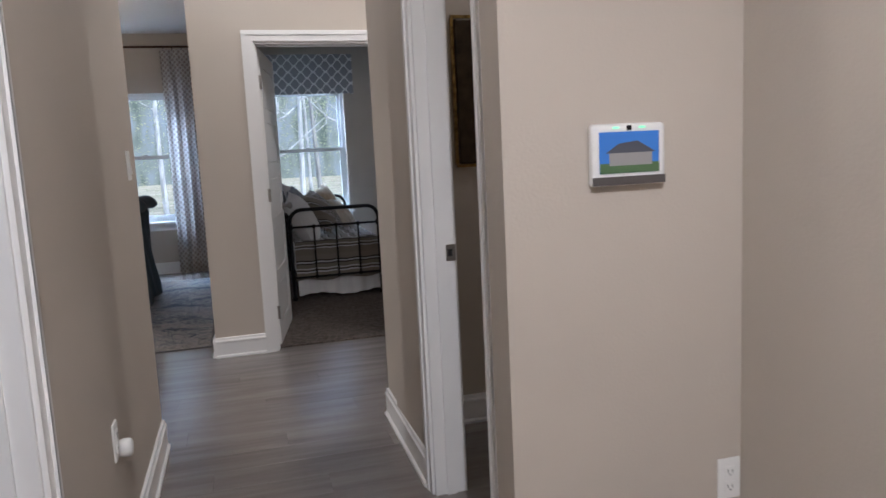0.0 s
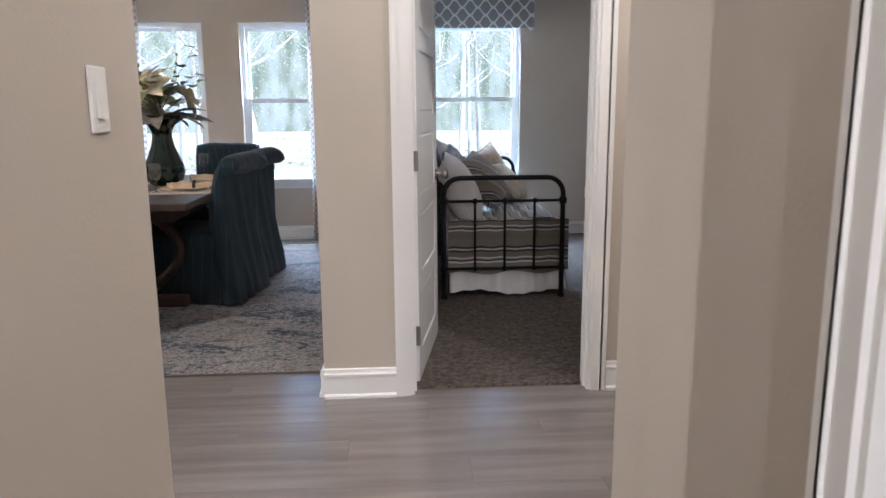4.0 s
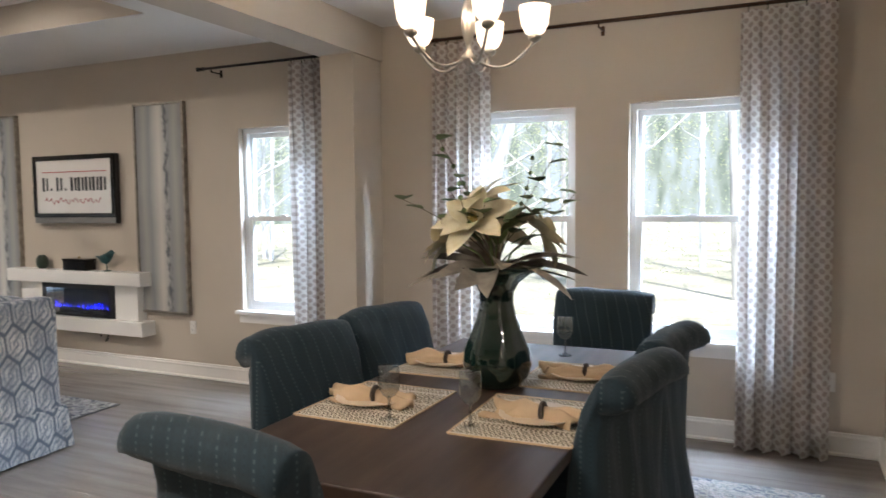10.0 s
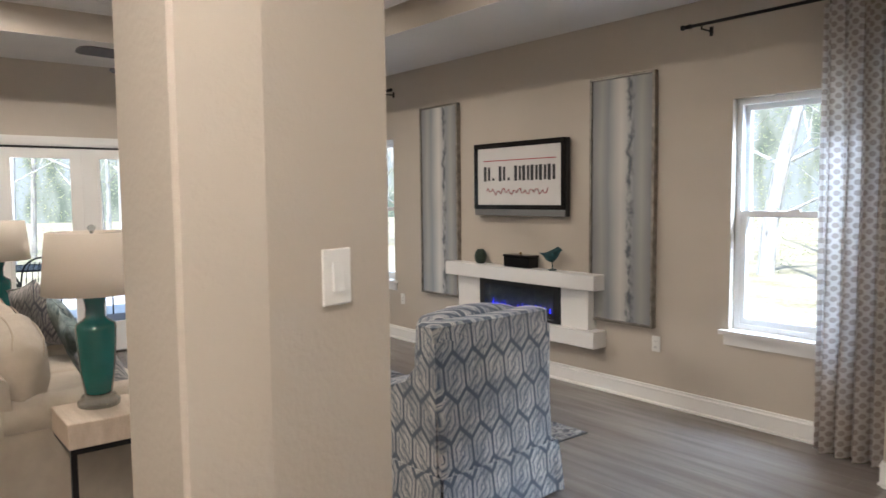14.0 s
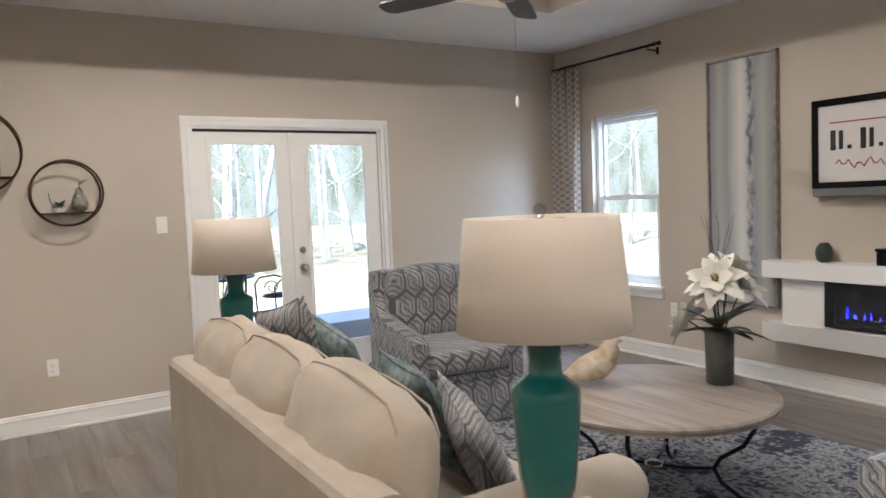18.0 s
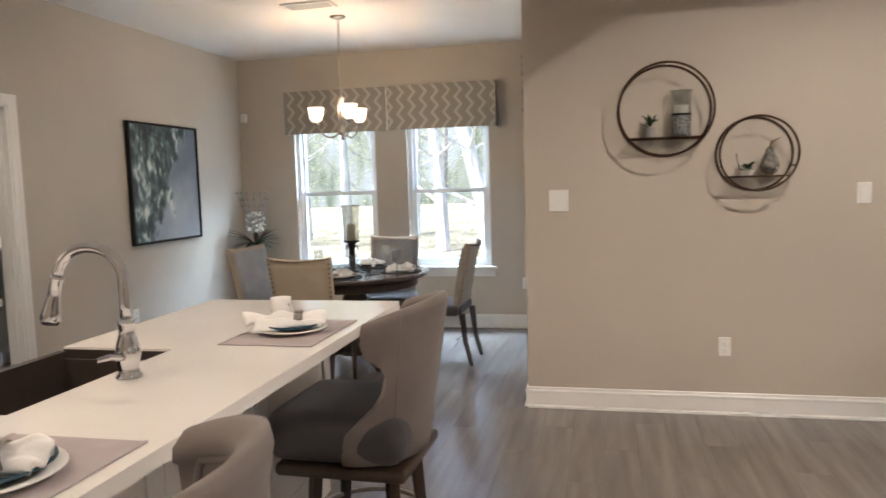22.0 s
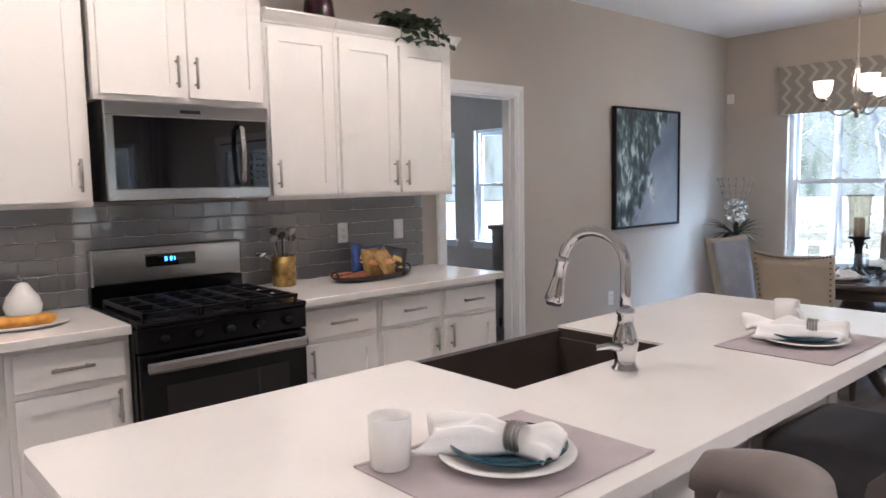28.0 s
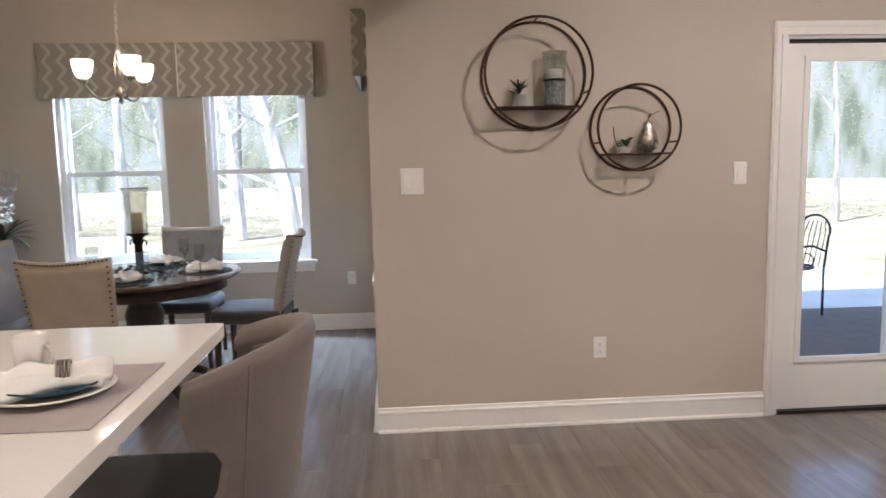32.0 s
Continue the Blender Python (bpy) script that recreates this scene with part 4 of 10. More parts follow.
def napkin(bm, at, rz, length=0.2, seed=0, lift=0.0, pinch=0.0, full=1.0):
    """A cloth napkin pulled through a ring at pinch (-1..1 along it): two flared fans of folds."""
    rnd = random.Random(seed)
    m = Matrix.Translation(at) @ Matrix.Rotation(rz, 4, "Z")
    n, k = 23, 19
    ph = [rnd.uniform(0, 6.28) for _ in range(6)]
    grid = []
    for i in range(n):
        t = -1 + 2 * i / (n - 1)
        far = abs(t - pinch)
        open_out = 1.15 if t < pinch else 0.9
        spread = 0.022 + 0.062 * full * far ** 0.7 * open_out
        row = []
        for j in range(k):
            s = -1 + 2 * j / (k - 1)
            ragged = 1 + 0.17 * math.sin(3.1 * s + ph[0] + (2 if t > 0 else 0)) * far
            fold = 0.015 * math.sin(7.5 * s + 1.8 * t + ph[1]) + 0.009 * math.sin(13 * s - 2.6 * t + ph[2])
            bulge = 0.040 * (1 - s * s) * (0.85 - 0.30 * far) + 0.018 * math.exp(-((far - 0.5) / 0.22) ** 2) * (1 - s * s)
            z = 0.020 + bulge + fold * (0.25 + 0.75 * far) * (1 - 0.4 * abs(s)) + 0.006 * math.sin(5 * t + ph[3]) * far
            y = s * spread * (1 + 0.09 * math.sin(4 * t + ph[4])) + 0.012 * math.sin(2.2 * t + ph[5])
            row.append(bm.verts.new(m @ Vector((t * length / 2 * ragged, y, max(z, 0.0135) + lift))))
        grid.append(row)
    low = []
    for i in range(n):
        low.append([bm.verts.new(v.co - Vector((0, 0, 0.012))) for v in grid[i]])
    for i in range(n - 1):
        for j in range(k - 1):
            bm.faces.new((grid[i][j], grid[i + 1][j], grid[i + 1][j + 1], grid[i][j + 1]))
            bm.faces.new((low[i][j], low[i][j + 1], low[i + 1][j + 1], low[i + 1][j]))
    for i in range(n - 1):
        bm.faces.new((grid[i][0], low[i][0], low[i + 1][0], grid[i + 1][0]))
        bm.faces.new((grid[i][k - 1], grid[i + 1][k - 1], low[i + 1][k - 1], low[i][k - 1]))
    for j in range(k - 1):
        bm.faces.new((grid[0][j], grid[0][j + 1], low[0][j + 1], low[0][j]))
        bm.faces.new((grid[n - 1][j], low[n - 1][j], low[n - 1][j + 1], grid[n - 1][j + 1]))
    return bm


def plate(bm, r, h=0.018, at=(0, 0, 0)):
    return lathe(bm, [(r * 0.55, 0), (r * 0.62, 0.002), (r, h), (r * 0.985, h + 0.004), (r * 0.66, 0.008), (0.001, 0.006)], 32, at)


def outlet(x, y, z, d, kind="outlet", wide=0.07, tall=0.115):
    """A wall plate facing d, one of +-x, +-y."""
    lab = {"outlet": "white duplex wall outlet", "switch": "white rocker light switch plate"}[kind]
    ang = {(0, -1): 0, (1, 0): 90, (0, 1): 180, (-1, 0): -90}[d]
    t = thing("wall_" + kind, lab, kind, pose(x, y, z, 0, 0, ang))
    part("cover_plate", rb(B(), -wide / 2, wide / 2, -0.007, 0, -tall / 2, tall / 2, 0.004, 2), PLASTIC, t)
    if kind == "outlet":
        for s in (-1, 1):
            r = part("receptacle", rb(B(), -0.017, 0.017, -0.010, -0.006, s * 0.021 - 0.014, s * 0.021 + 0.014, 0.003, 1), PLASTIC, t)
            bm = B()
            bx(bm, -0.008, -0.006, -0.0108, -0.0098, s * 0.021 - 0.004, s * 0.021 + 0.006)
            bx(bm, 0.006, 0.008, -0.0108, -0.0098, s * 0.021 - 0.004, s * 0.021 + 0.005)
            bx(bm, -0.002, 0.002, -0.0108, -0.0098, s * 0.021 - 0.011, s * 0.021 - 0.007)
            part("slots", bm, BLACK_PLASTIC, r)
    else:
        n = max(1, round(wide / 0.06) if wide > 0.09 else 1)
        for i in range(n):
            cx = (i - (n - 1) / 2) * 0.046
            bm = B()
            vs = [(cx - 0.016, -0.007, -0.033), (cx + 0.016, -0.007, -0.033), (cx + 0.016, -0.007, 0.033), (cx - 0.016, -0.007, 0.033),
                  (cx - 0.016, -0.014, -0.033), (cx + 0.016, -0.014, -0.033), (cx + 0.016, -0.008, 0.033), (cx - 0.016, -0.008, 0.033)]
            quad_mesh(bm, vs, ((0, 1, 2, 3), (4, 7, 6, 5), (0, 4, 5, 1), (1, 5, 6, 2), (2, 6, 7, 3), (3, 7, 4, 0)))
            bmesh.ops.recalc_face_normals(bm, faces=bm.faces)
            part("rocker", bm, PLASTIC, t)
    return t


def curtain(name, x0, x1, y, top, label, bottom=0.012, folds=5, depth=0.045, seed=0, gather=0.0, group="lattice curtains"):
    """A pleated curtain panel hung on rings, with a stitched heading and hem."""
    rnd = random.Random(seed)
    t = thing(name, label, "curtain", group=group)
    n, k = folds * 12, 22
    ph = [rnd.uniform(-0.5, 0.5) for _ in range(folds + 2)]
    bm = B()
    rows = []
    for j in range(k + 1):
        f = j / k
        z = top - (top - bottom) * f
        row = []
        for i in range(n + 1):
            s = i / n
            a = s * folds * 2 * math.pi + ph[int(s * folds)] * 0.5 * math.sin(f * 3)
            w = 1 + gather * math.sin(math.pi * f)
            xx = (x0 + x1) / 2 + (s - 0.5) * (x1 - x0) * w + 0.012 * math.sin(2 * a + 1)
            yy = y + depth * (0.55 + 0.55 * f) * math.sin(a) + 0.012 * math.sin(5 * s + 4 * f + seed)
            row.append(bm.verts.new((xx, yy, z)))
        rows.append(row)
    for a, b in zip(rows, rows[1:]):
        for i in range(n):
            bm.faces.new((a[i], a[i + 1], b[i + 1], b[i]))
    part("drape", bm, SHEER, t, smooth=True)
    bm = B()
    rows = []
    for z in (bottom + 0.09, bottom - 0.004):
        row = []
        for i in range(n + 1):
            s = i / n
            a = s * folds * 2 * math.pi
            row.append(bm.verts.new(((x0 + x1) / 2 + (s - 0.5) * (x1 - x0) + 0.012 * math.sin(2 * a + 1), y - 0.004 + depth * 1.1 * math.sin(a + ph[int(s * folds)] * 0.07) + 0.012 * math.sin(5 * s + 4 + seed), z)))
        rows.append(row)
    for i in range(n):
        bm.faces.new((rows[0][i], rows[0][i + 1], rows[1][i + 1], rows[1][i]))
    part("hem", bm, SHEER, t, smooth=True)
    for i in range(folds):
        xr = x0 + (i + 0.5) / folds * (x1 - x0)
        part("curtain_ring", tube(B(), arc((xr, y, top + 0.012), 0.022, 0, 330, 12, "yz"), 0.003, 6), BLACK_IRON, t)
    return t


def rod(name, x0, x1, y, z, label, material=None, ends=(1, 1), r=0.011, brackets=()):
    t = thing(name, label, "curtain rod", group="curtain rods")
    mt = material or BLACK_IRON
    part("pole", tube(B(), [(x0, y, z), (x1, y, z)], r, 12), mt, t, smooth=True)
    for e, x in zip(ends, (x0, x1)):
        if e:
            s = -1 if x == x0 else 1
            bm = B()
            tube(bm, [(x, y, z), (x + s * 0.012, y, z)], r * 1.5, 12)
            tube(bm, [(x + s * 0.012, y, z), (x + s * 0.05, y, z)], r * 1.15, 12)
            tube(bm, [(x + s * 0.05, y, z), (x + s * 0.065, y, z)], r * 1.6, 12)
            part("finial", bm, mt, t, smooth=True)
    for x in brackets:
        bm = B()
        tube(bm, [(x, NY, z - 0.03), (x, y, z - 0.03), (x, y, z - 0.008)], 0.006, 8)
        bx(bm, x - 0.012, x + 0.012, NY - 0.005, NY, z - 0.06, z)
        part("bracket", bm, mt, t)
    return t


# ---- dining room ----
bm = B()
bx(bm, -3.02, -0.34, 5.64, 8.83, 0.0, 0.010)
t = thing("area_rug", "cream and blue distressed rug under the dining table", "rug")
part("rug_body", bm, RUG_DIN, t)
bm = B()
for x0, x1, y0, y1 in ((-3.032, -3.02, 5.632, 8.838), (-0.34, -0.328, 5.632, 8.838), (-3.02, -0.34, 5.632, 5.64), (-3.02, -0.34, 8.83, 8.838)):
    bx(bm, x0, x1, y0, y1, 0.0, 0.009)
part("binding", bm, mat("rug_binding", (0.10, 0.09, 0.085), 0.9), t)


def dining_chair(m, label):
    """A slipcovered chair: scrolled back, padded seat and a skirt to the floor; it faces +y."""
    t = thing("dining_chair", label, "chair", m, "chairs round the dining table")
    w = 0.262
    prof = [(-0.17, 0.40), (-0.15, 0.55), (-0.165, 0.72), (-0.200, 0.86), (-0.222, 0.935), (-0.24, 0.975)]
    for i in range(12):
        a = radians(60 + i * 22)
        prof.append((-0.292 + 0.068 * math.cos(a), 0.932 + 0.068 * math.sin(a)))
    back = [(-0.272, 0.84), (-0.262, 0.78), (-0.265, 0.62), (-0.275, 0.45), (-0.29, 0.30), (-0.305, 0.15), (-0.325, 0.012)]
    front = [(-0.23, 0.012), (-0.20, 0.2)]
    outline = prof + back + front
    bm = B()
    cols = []
    xs = [-w - 0.012, -w] + [w * (-0.86 + 1.72 * i / 14) for i in range(15)] + [w, w + 0.012]
    for i, x in enumerate(xs):
        sh = 0.985 if i in (0, len(xs) - 1) else 1.0
        col = []
        for (y, z) in outline:
            flare = 1 + 0.06 * max(0, (0.5 - z)) / 0.5
            yy = -0.25 + (y + 0.25) * (0.82 if sh < 1 else 1.0)
            fold = 0.006 * math.sin(x * 40 + z * 9) if z < 0.8 else 0.002 * math.sin(x * 60)
            rough = noise.noise_vector(Vector((x * 6, z * 5, y * 5 + 3.0)))
            slump = -0.022 * (abs(x) / w) ** 3 if z > 0.9 else 0.0
            gather = 0.010 * math.sin(x * 55 + 2.5 * math.sin(z * 9)) * max(0.0, 0.75 - z) if y < -0.22 else 0.0
            col.append(bm.verts.new((x * flare, yy + fold + 0.016 * rough.y + gather, max(0.01, z + 0.010 * rough.z + slump))))
        cols.append(col)
    n = len(outline)
    for a, b in zip(cols, cols[1:]):
        for k in range(n):
            bm.faces.new((a[k], b[k], b[(k + 1) % n], a[(k + 1) % n]))
    bm.faces.new(cols[0])
    bm.faces.new(list(reversed(cols[-1])))
    bmesh.ops.recalc_face_normals(bm, faces=bm.faces)
    part("backrest", bm, BLUE_CLOTH, t, smooth=True)
    part("seat", rb(B(), -0.255, 0.255, -0.19, 0.30, 0.36, 0.50, 0.045, 4, puff=0.05, cells=4), BLUE_CLOTH, t, smooth=True)
    # skirt with box pleats at the corners
    for name, pts in (("skirt_front", [(-0.255, 0.295), (0.255, 0.295)]), ("skirt_side", [(-0.258, -0.22), (-0.258, 0.29)]), ("skirt_side", [(0.258, -0.22), (0.258, 0.29)])):
        bm = B()
        (xa, ya), (xb, yb) = pts
        nn = 14
        top, low, topi, lowi = [], [], [], []
        out = Vector((0, 1, 0)) if name == "skirt_front" else Vector((1 if xa > 0 else -1, 0, 0))
        for i in range(nn + 1):
            s = i / nn
            pnt = Vector((xa + (xb - xa) * s, ya + (yb - ya) * s, 0))
            wv = 0.008 * math.sin(s * 23) + 0.004 * math.sin(s * 51)
            top.append(bm.verts.new(pnt + Vector((0, 0, 0.40))))
            low.append(bm.verts.new(pnt + out * (0.02 + wv) + Vector((0, 0, 0.012))))
            topi.append(bm.verts.new(pnt - out * 0.006 + Vector((0, 0, 0.40))))
            lowi.append(bm.verts.new(pnt + out * (0.014 + wv) + Vector((0, 0, 0.012))))
        for i in range(nn):
            bm.faces.new((top[i], top[i + 1], low[i + 1], low[i]))
            bm.faces.new((topi[i], lowi[i], lowi[i + 1], topi[i + 1]))
            bm.faces.new((low[i], low[i + 1], lowi[i + 1], lowi[i]))
        bmesh.ops.recalc_face_normals(bm, faces=bm.faces)
        part(name, bm, BLUE_CLOTH, t, smooth=True)
    return t


LB = "blue dashed slipcovered dining chair with scrolled back"
RUGZ = 0.010
c0 = dining_chair(pose(-2.117, 7.205, RUGZ, 0, 0, -101.5), LB + " beside the table")
for x, y, r, lab in ((-2.075, 7.845, -101.5, None), (-1.265, 7.22, 79, None), (-1.24, 7.83, 79, None), (-1.475, 8.60, 178, " by the window"), (-1.735, 6.36, -9, " facing the window")):
    c = copy_thing(c0, pose(x, y, RUGZ, 0, 0, r))
    if lab:
        tagged(c, LB + lab)

t = thing("dining_table", "dark-stained wooden trestle dining table, set for guests", "table")
TCX, TY0D, TY1D = -1.65, 6.39, 8.42
part("tabletop", rb(B(), TCX - 0.5, TCX + 0.5, TY0D, TY1D, 0.715, 0.76, 0.008, 2), OAK_DARK, t)
bm = B()
bx(bm, TCX - 0.36, TCX + 0.36, TY0D + 0.2, TY1D - 0.2, 0.63, 0.715)
part("apron", bm, OAK_DARK, t)
for yy in (6.95, 7.86):
    bm = B()
    rb(bm, TCX - 0.055, TCX + 0.055, yy - 0.05, yy + 0.05, 0.09, 0.63, 0.012, 1)
    rb(bm, TCX - 0.32, TCX + 0.32, yy - 0.045, yy + 0.045, RUGZ, 0.09, 0.02, 2)
    part("pedestal", bm, OAK_DARK, t)
    for s in (-1, 1):
        bm = B()
        tube(bm, [(TCX + s * (0.06 + 0.22 * math.sin(a * math.pi / 12)), yy, 0.12 + 0.045 * a) for a in range(12)], 0.035, 8)
        part("curved_brace", bm, OAK_DARK, t, smooth=True)
bm = B()
bx(bm, TCX - 0.03, TCX + 0.03, 6.95, 7.86, 0.16, 0.26)
part("stretcher", bm, OAK_DARK, t)

for i, (x, y, w2, h2, rz) in enumerate(((-1.355, 7.15, 0.40, 0.50, 1.5), (-1.935, 7.12, 0.40, 0.50, -1), (-1.355, 7.78, 0.38, 0.46, 0), (-1.945, 7.80, 0.38, 0.46, 1))):
    t = thing("place_mat", "cream and brown woven zigzag place mat", "place mat", pose(x, y, 0.7605, 0, 0, rz), "place mats on the dining table")
    part("weave", rb(B(), -w2 / 2, w2 / 2, -h2 / 2, h2 / 2, 0, 0.004, 0.002, 1), MAT_WEAVE, t)
    part("border", bx(bx(bx(bx(B(), -w2 / 2, w2 / 2, -h2 / 2 - 0.006, -h2 / 2, 0, 0.005), -w2 / 2, w2 / 2, h2 / 2, h2 / 2 + 0.006, 0, 0.005), -w2 / 2 - 0.006, -w2 / 2, -h2 / 2, h2 / 2, 0, 0.005),
                        w2 / 2, w2 / 2 + 0.006, -h2 / 2, h2 / 2, 0, 0.005), TAN_CLOTH, t)
    t = thing("dinner_plate", "cream ceramic dinner plate on a woven mat", "plate", pose(x + (0.03 if x > -1.6 else -0.03), y, 0.765), "plates on the dining table")
    part("dish", plate(B(), 0.135), CREAM_CERAMIC, t, smooth=True)
    t = thing("napkin", "tan cloth napkin pulled through a wooden ring", "napkin", pose(x + (0.03 if x > -1.6 else -0.03), y, 0.765), "napkins on the dining table")
    part("cloth", napkin(B(), (0, 0, -0.012), radians((-4, 3, 6, -2)[i]), 0.33, i, pinch=0.1, full=0.85), TAN_CLOTH, t, smooth=True)
    part("napkin_ring", tube(B(), arc((0.017, 0, 0.028), 0.026, 0, 360, 14, "yz")[:-1], 0.010, 8, True), WALNUT, t, "brown wooden ring", smooth=True)
    wineglass(pose(x + (-0.15 if x > -1.6 else 0.14), y + (-0.17 if y < 7.5 else 0.40), 0.7612))

# vase with flowers
t = thing("flower_vase", "tall dark green glass vase on the dining table", "vase", pose(-1.615, 7.53, 0.7605))
part("vessel", lathe(B(), [(0.080, 0), (0.092, 0.004), (0.126, 0.045), (0.137, 0.095), (0.128, 0.150), (0.102, 0.215), (0.078, 0.28), (0.066, 0.34), (0.068, 0.385), (0.090, 0.425), (0.135, 0.46), (0.195, 0.492),
                             (0.190, 0.497), (0.13, 0.470), (0.082, 0.432), (0.058, 0.385), (0.055, 0.34), (0.06, 0.29)], 48, wave=0.035, waves=6), GREEN_VASE, t, smooth=True)
fl = thing("flower_arrangement", "cream silk flowers with green and dusty leaves in a vase", "flowers", pose(-1.615, 7.53, 1.235))
rnd = random.Random(4)


def spray(name, material, n, len0, len1, wid, up0, up1, curl, seed, parent, base_r=0.04, lift=0.0):
    rr = random.Random(seed)
    bm = B()
    for i in range(n):
        a = 2 * math.pi * (i + rr.random() * 0.7) / n
        up = rr.uniform(up0, up1)
        d = Vector((math.cos(a), math.sin(a), up))
        leaf(bm, (base_r * math.cos(a), base_r * math.sin(a), lift + rr.uniform(-0.01, 0.03)), d, rr.uniform(len0, len1), wid * rr.uniform(0.8, 1.2), curl, 5, rr.uniform(-0.4, 0.4))
    return part(name, bm, material, parent, smooth=True)


def bloom(at, tilt, turn, size, material, parent, seed, petals=6, label=""):
    """An open silk flower: two rings of broad cupped petals round a knot of stamens."""
    rr = random.Random(seed)
    m = Matrix.Translation(at) @ Matrix.Rotation(turn, 4, "Z") @ Matrix.Rotation(tilt, 4, "Y")
    bm = B()
    for ring in (0, 1):
        for i in range(petals - ring):
            a = 2 * math.pi * (i + 0.5 * ring + rr.uniform(-0.12, 0.12)) / (petals - ring)
            up = (0.25 if ring == 0 else 0.9) + rr.uniform(-0.1, 0.15)
            leaf(bm, (0.008 * math.cos(a), 0.008 * math.sin(a), 0), (math.cos(a), math.sin(a), up), size * (1.0 - 0.28 * ring) * rr.uniform(0.88, 1.1), size * 0.52, rr.uniform(0.1, 0.4), 5, rr.uniform(-0.25, 0.25))
    for v in bm.verts:
        v.co = m @ v.co
    o = part("bloom", bm, material, parent, label, smooth=True)
    bm = B()
    for k in range(7):
        a = k * 0.9
        q = m @ Vector((0.010 * math.cos(a), 0.010 * math.sin(a), 0.005))
        e = m @ Vector((0.016 * math.cos(a), 0.016 * math.sin(a), 0.035 + 0.004 * (k % 3)))
        tube(bm, [q, e], 0.003, 5)
    part("stamens", bm, STAMEN, o)
    return o


STAMEN = mat("yellow_stamens", (0.42, 0.32, 0.10), 0.8, vary=0.15, scale=30)
for i in range(18):
    a = 2.4 * i + 0.3 * rnd.random()
    bm = B()
    leaf(bm, (0.05 * math.cos(a), 0.05 * math.sin(a), 0.01 * (i % 3)), (math.cos(a), math.sin(a), rnd.uniform(0.0, 0.7)), rnd.uniform(0.24, 0.36), rnd.uniform(0.075, 0.105), rnd.uniform(0.2, 0.5), 6, rnd.uniform(-0.5, 0.5))
    part("dusty_leaf", bm, LEAF_GREY, fl, smooth=True)
for i, (a, r, z, tl, sz) in enumerate(((190, 0.17, 0.12, 1.15, 0.17), (255, 0.12, 0.20, 0.8, 0.18), (30, 0.16, 0.14, 1.0, 0.16), (110, 0.15, 0.15, 1.0, 0.17), (210, 0.06, 0.27, 0.45, 0.17))):
    a = radians(a)
    bloom((1.15 * r * math.cos(a), 1.15 * r * math.sin(a), z), tl, a, sz, PETAL_CREAM, fl, 20 + i)
    part("flower_stem", tube(B(), [(0, 0, -0.06), (r * 0.4 * math.cos(a), r * 0.4 * math.sin(a), z * 0.5), (r * math.cos(a), r * math.sin(a), z)], 0.004, 6), LEAF, fl)
for i in range(10):
    a = 1.9 * i + 0.5
    bm = B()
    leaf(bm, (0.06 * math.cos(a), 0.06 * math.sin(a), 0.10 + 0.03 * (i % 4)), (math.cos(a), math.sin(a), 0.5 + 0.2 * (i % 3)), 0.17, 0.07, 0.25, 5)
    part("green_leaf", bm, LEAF, fl, smooth=True)
for i in range(13):
    a = rnd.uniform(0, 6.28)
    rch, hgt = rnd.uniform(0.16, 0.42), rnd.uniform(0.26, 0.52)
    if rch > 0.32:
        hgt *= 0.75
    pts = [(rch * s ** 1.3 * math.cos(a + 0.6 * s), rch * s ** 1.3 * math.sin(a + 0.6 * s), hgt * s) for s in [k / 7 for k in range(8)]]
    st = part("twig", tube(B(), pts, 0.0030, 5, taper=(1, 0.4)), TWIG, fl)
    if i % 3 != 2:
        for k in (4, 5, 6, 7):
            bm = B()
            leaf(bm, Vector(pts[k]), (math.cos(a + 2.2 * k), math.sin(a + 2.2 * k), 0.3), 0.075, 0.085, 0.1, 4)
            part("round_leaf", bm, LEAF, st)
    else:
        for k in (4, 5, 6, 7):
            part("berry", lathe(B(), [(0.001, -0.011), (0.008, -0.007), (0.011, 0), (0.008, 0.007), (0.001, 0.011)], 8, pts[k]), LEAF, st, smooth=True)

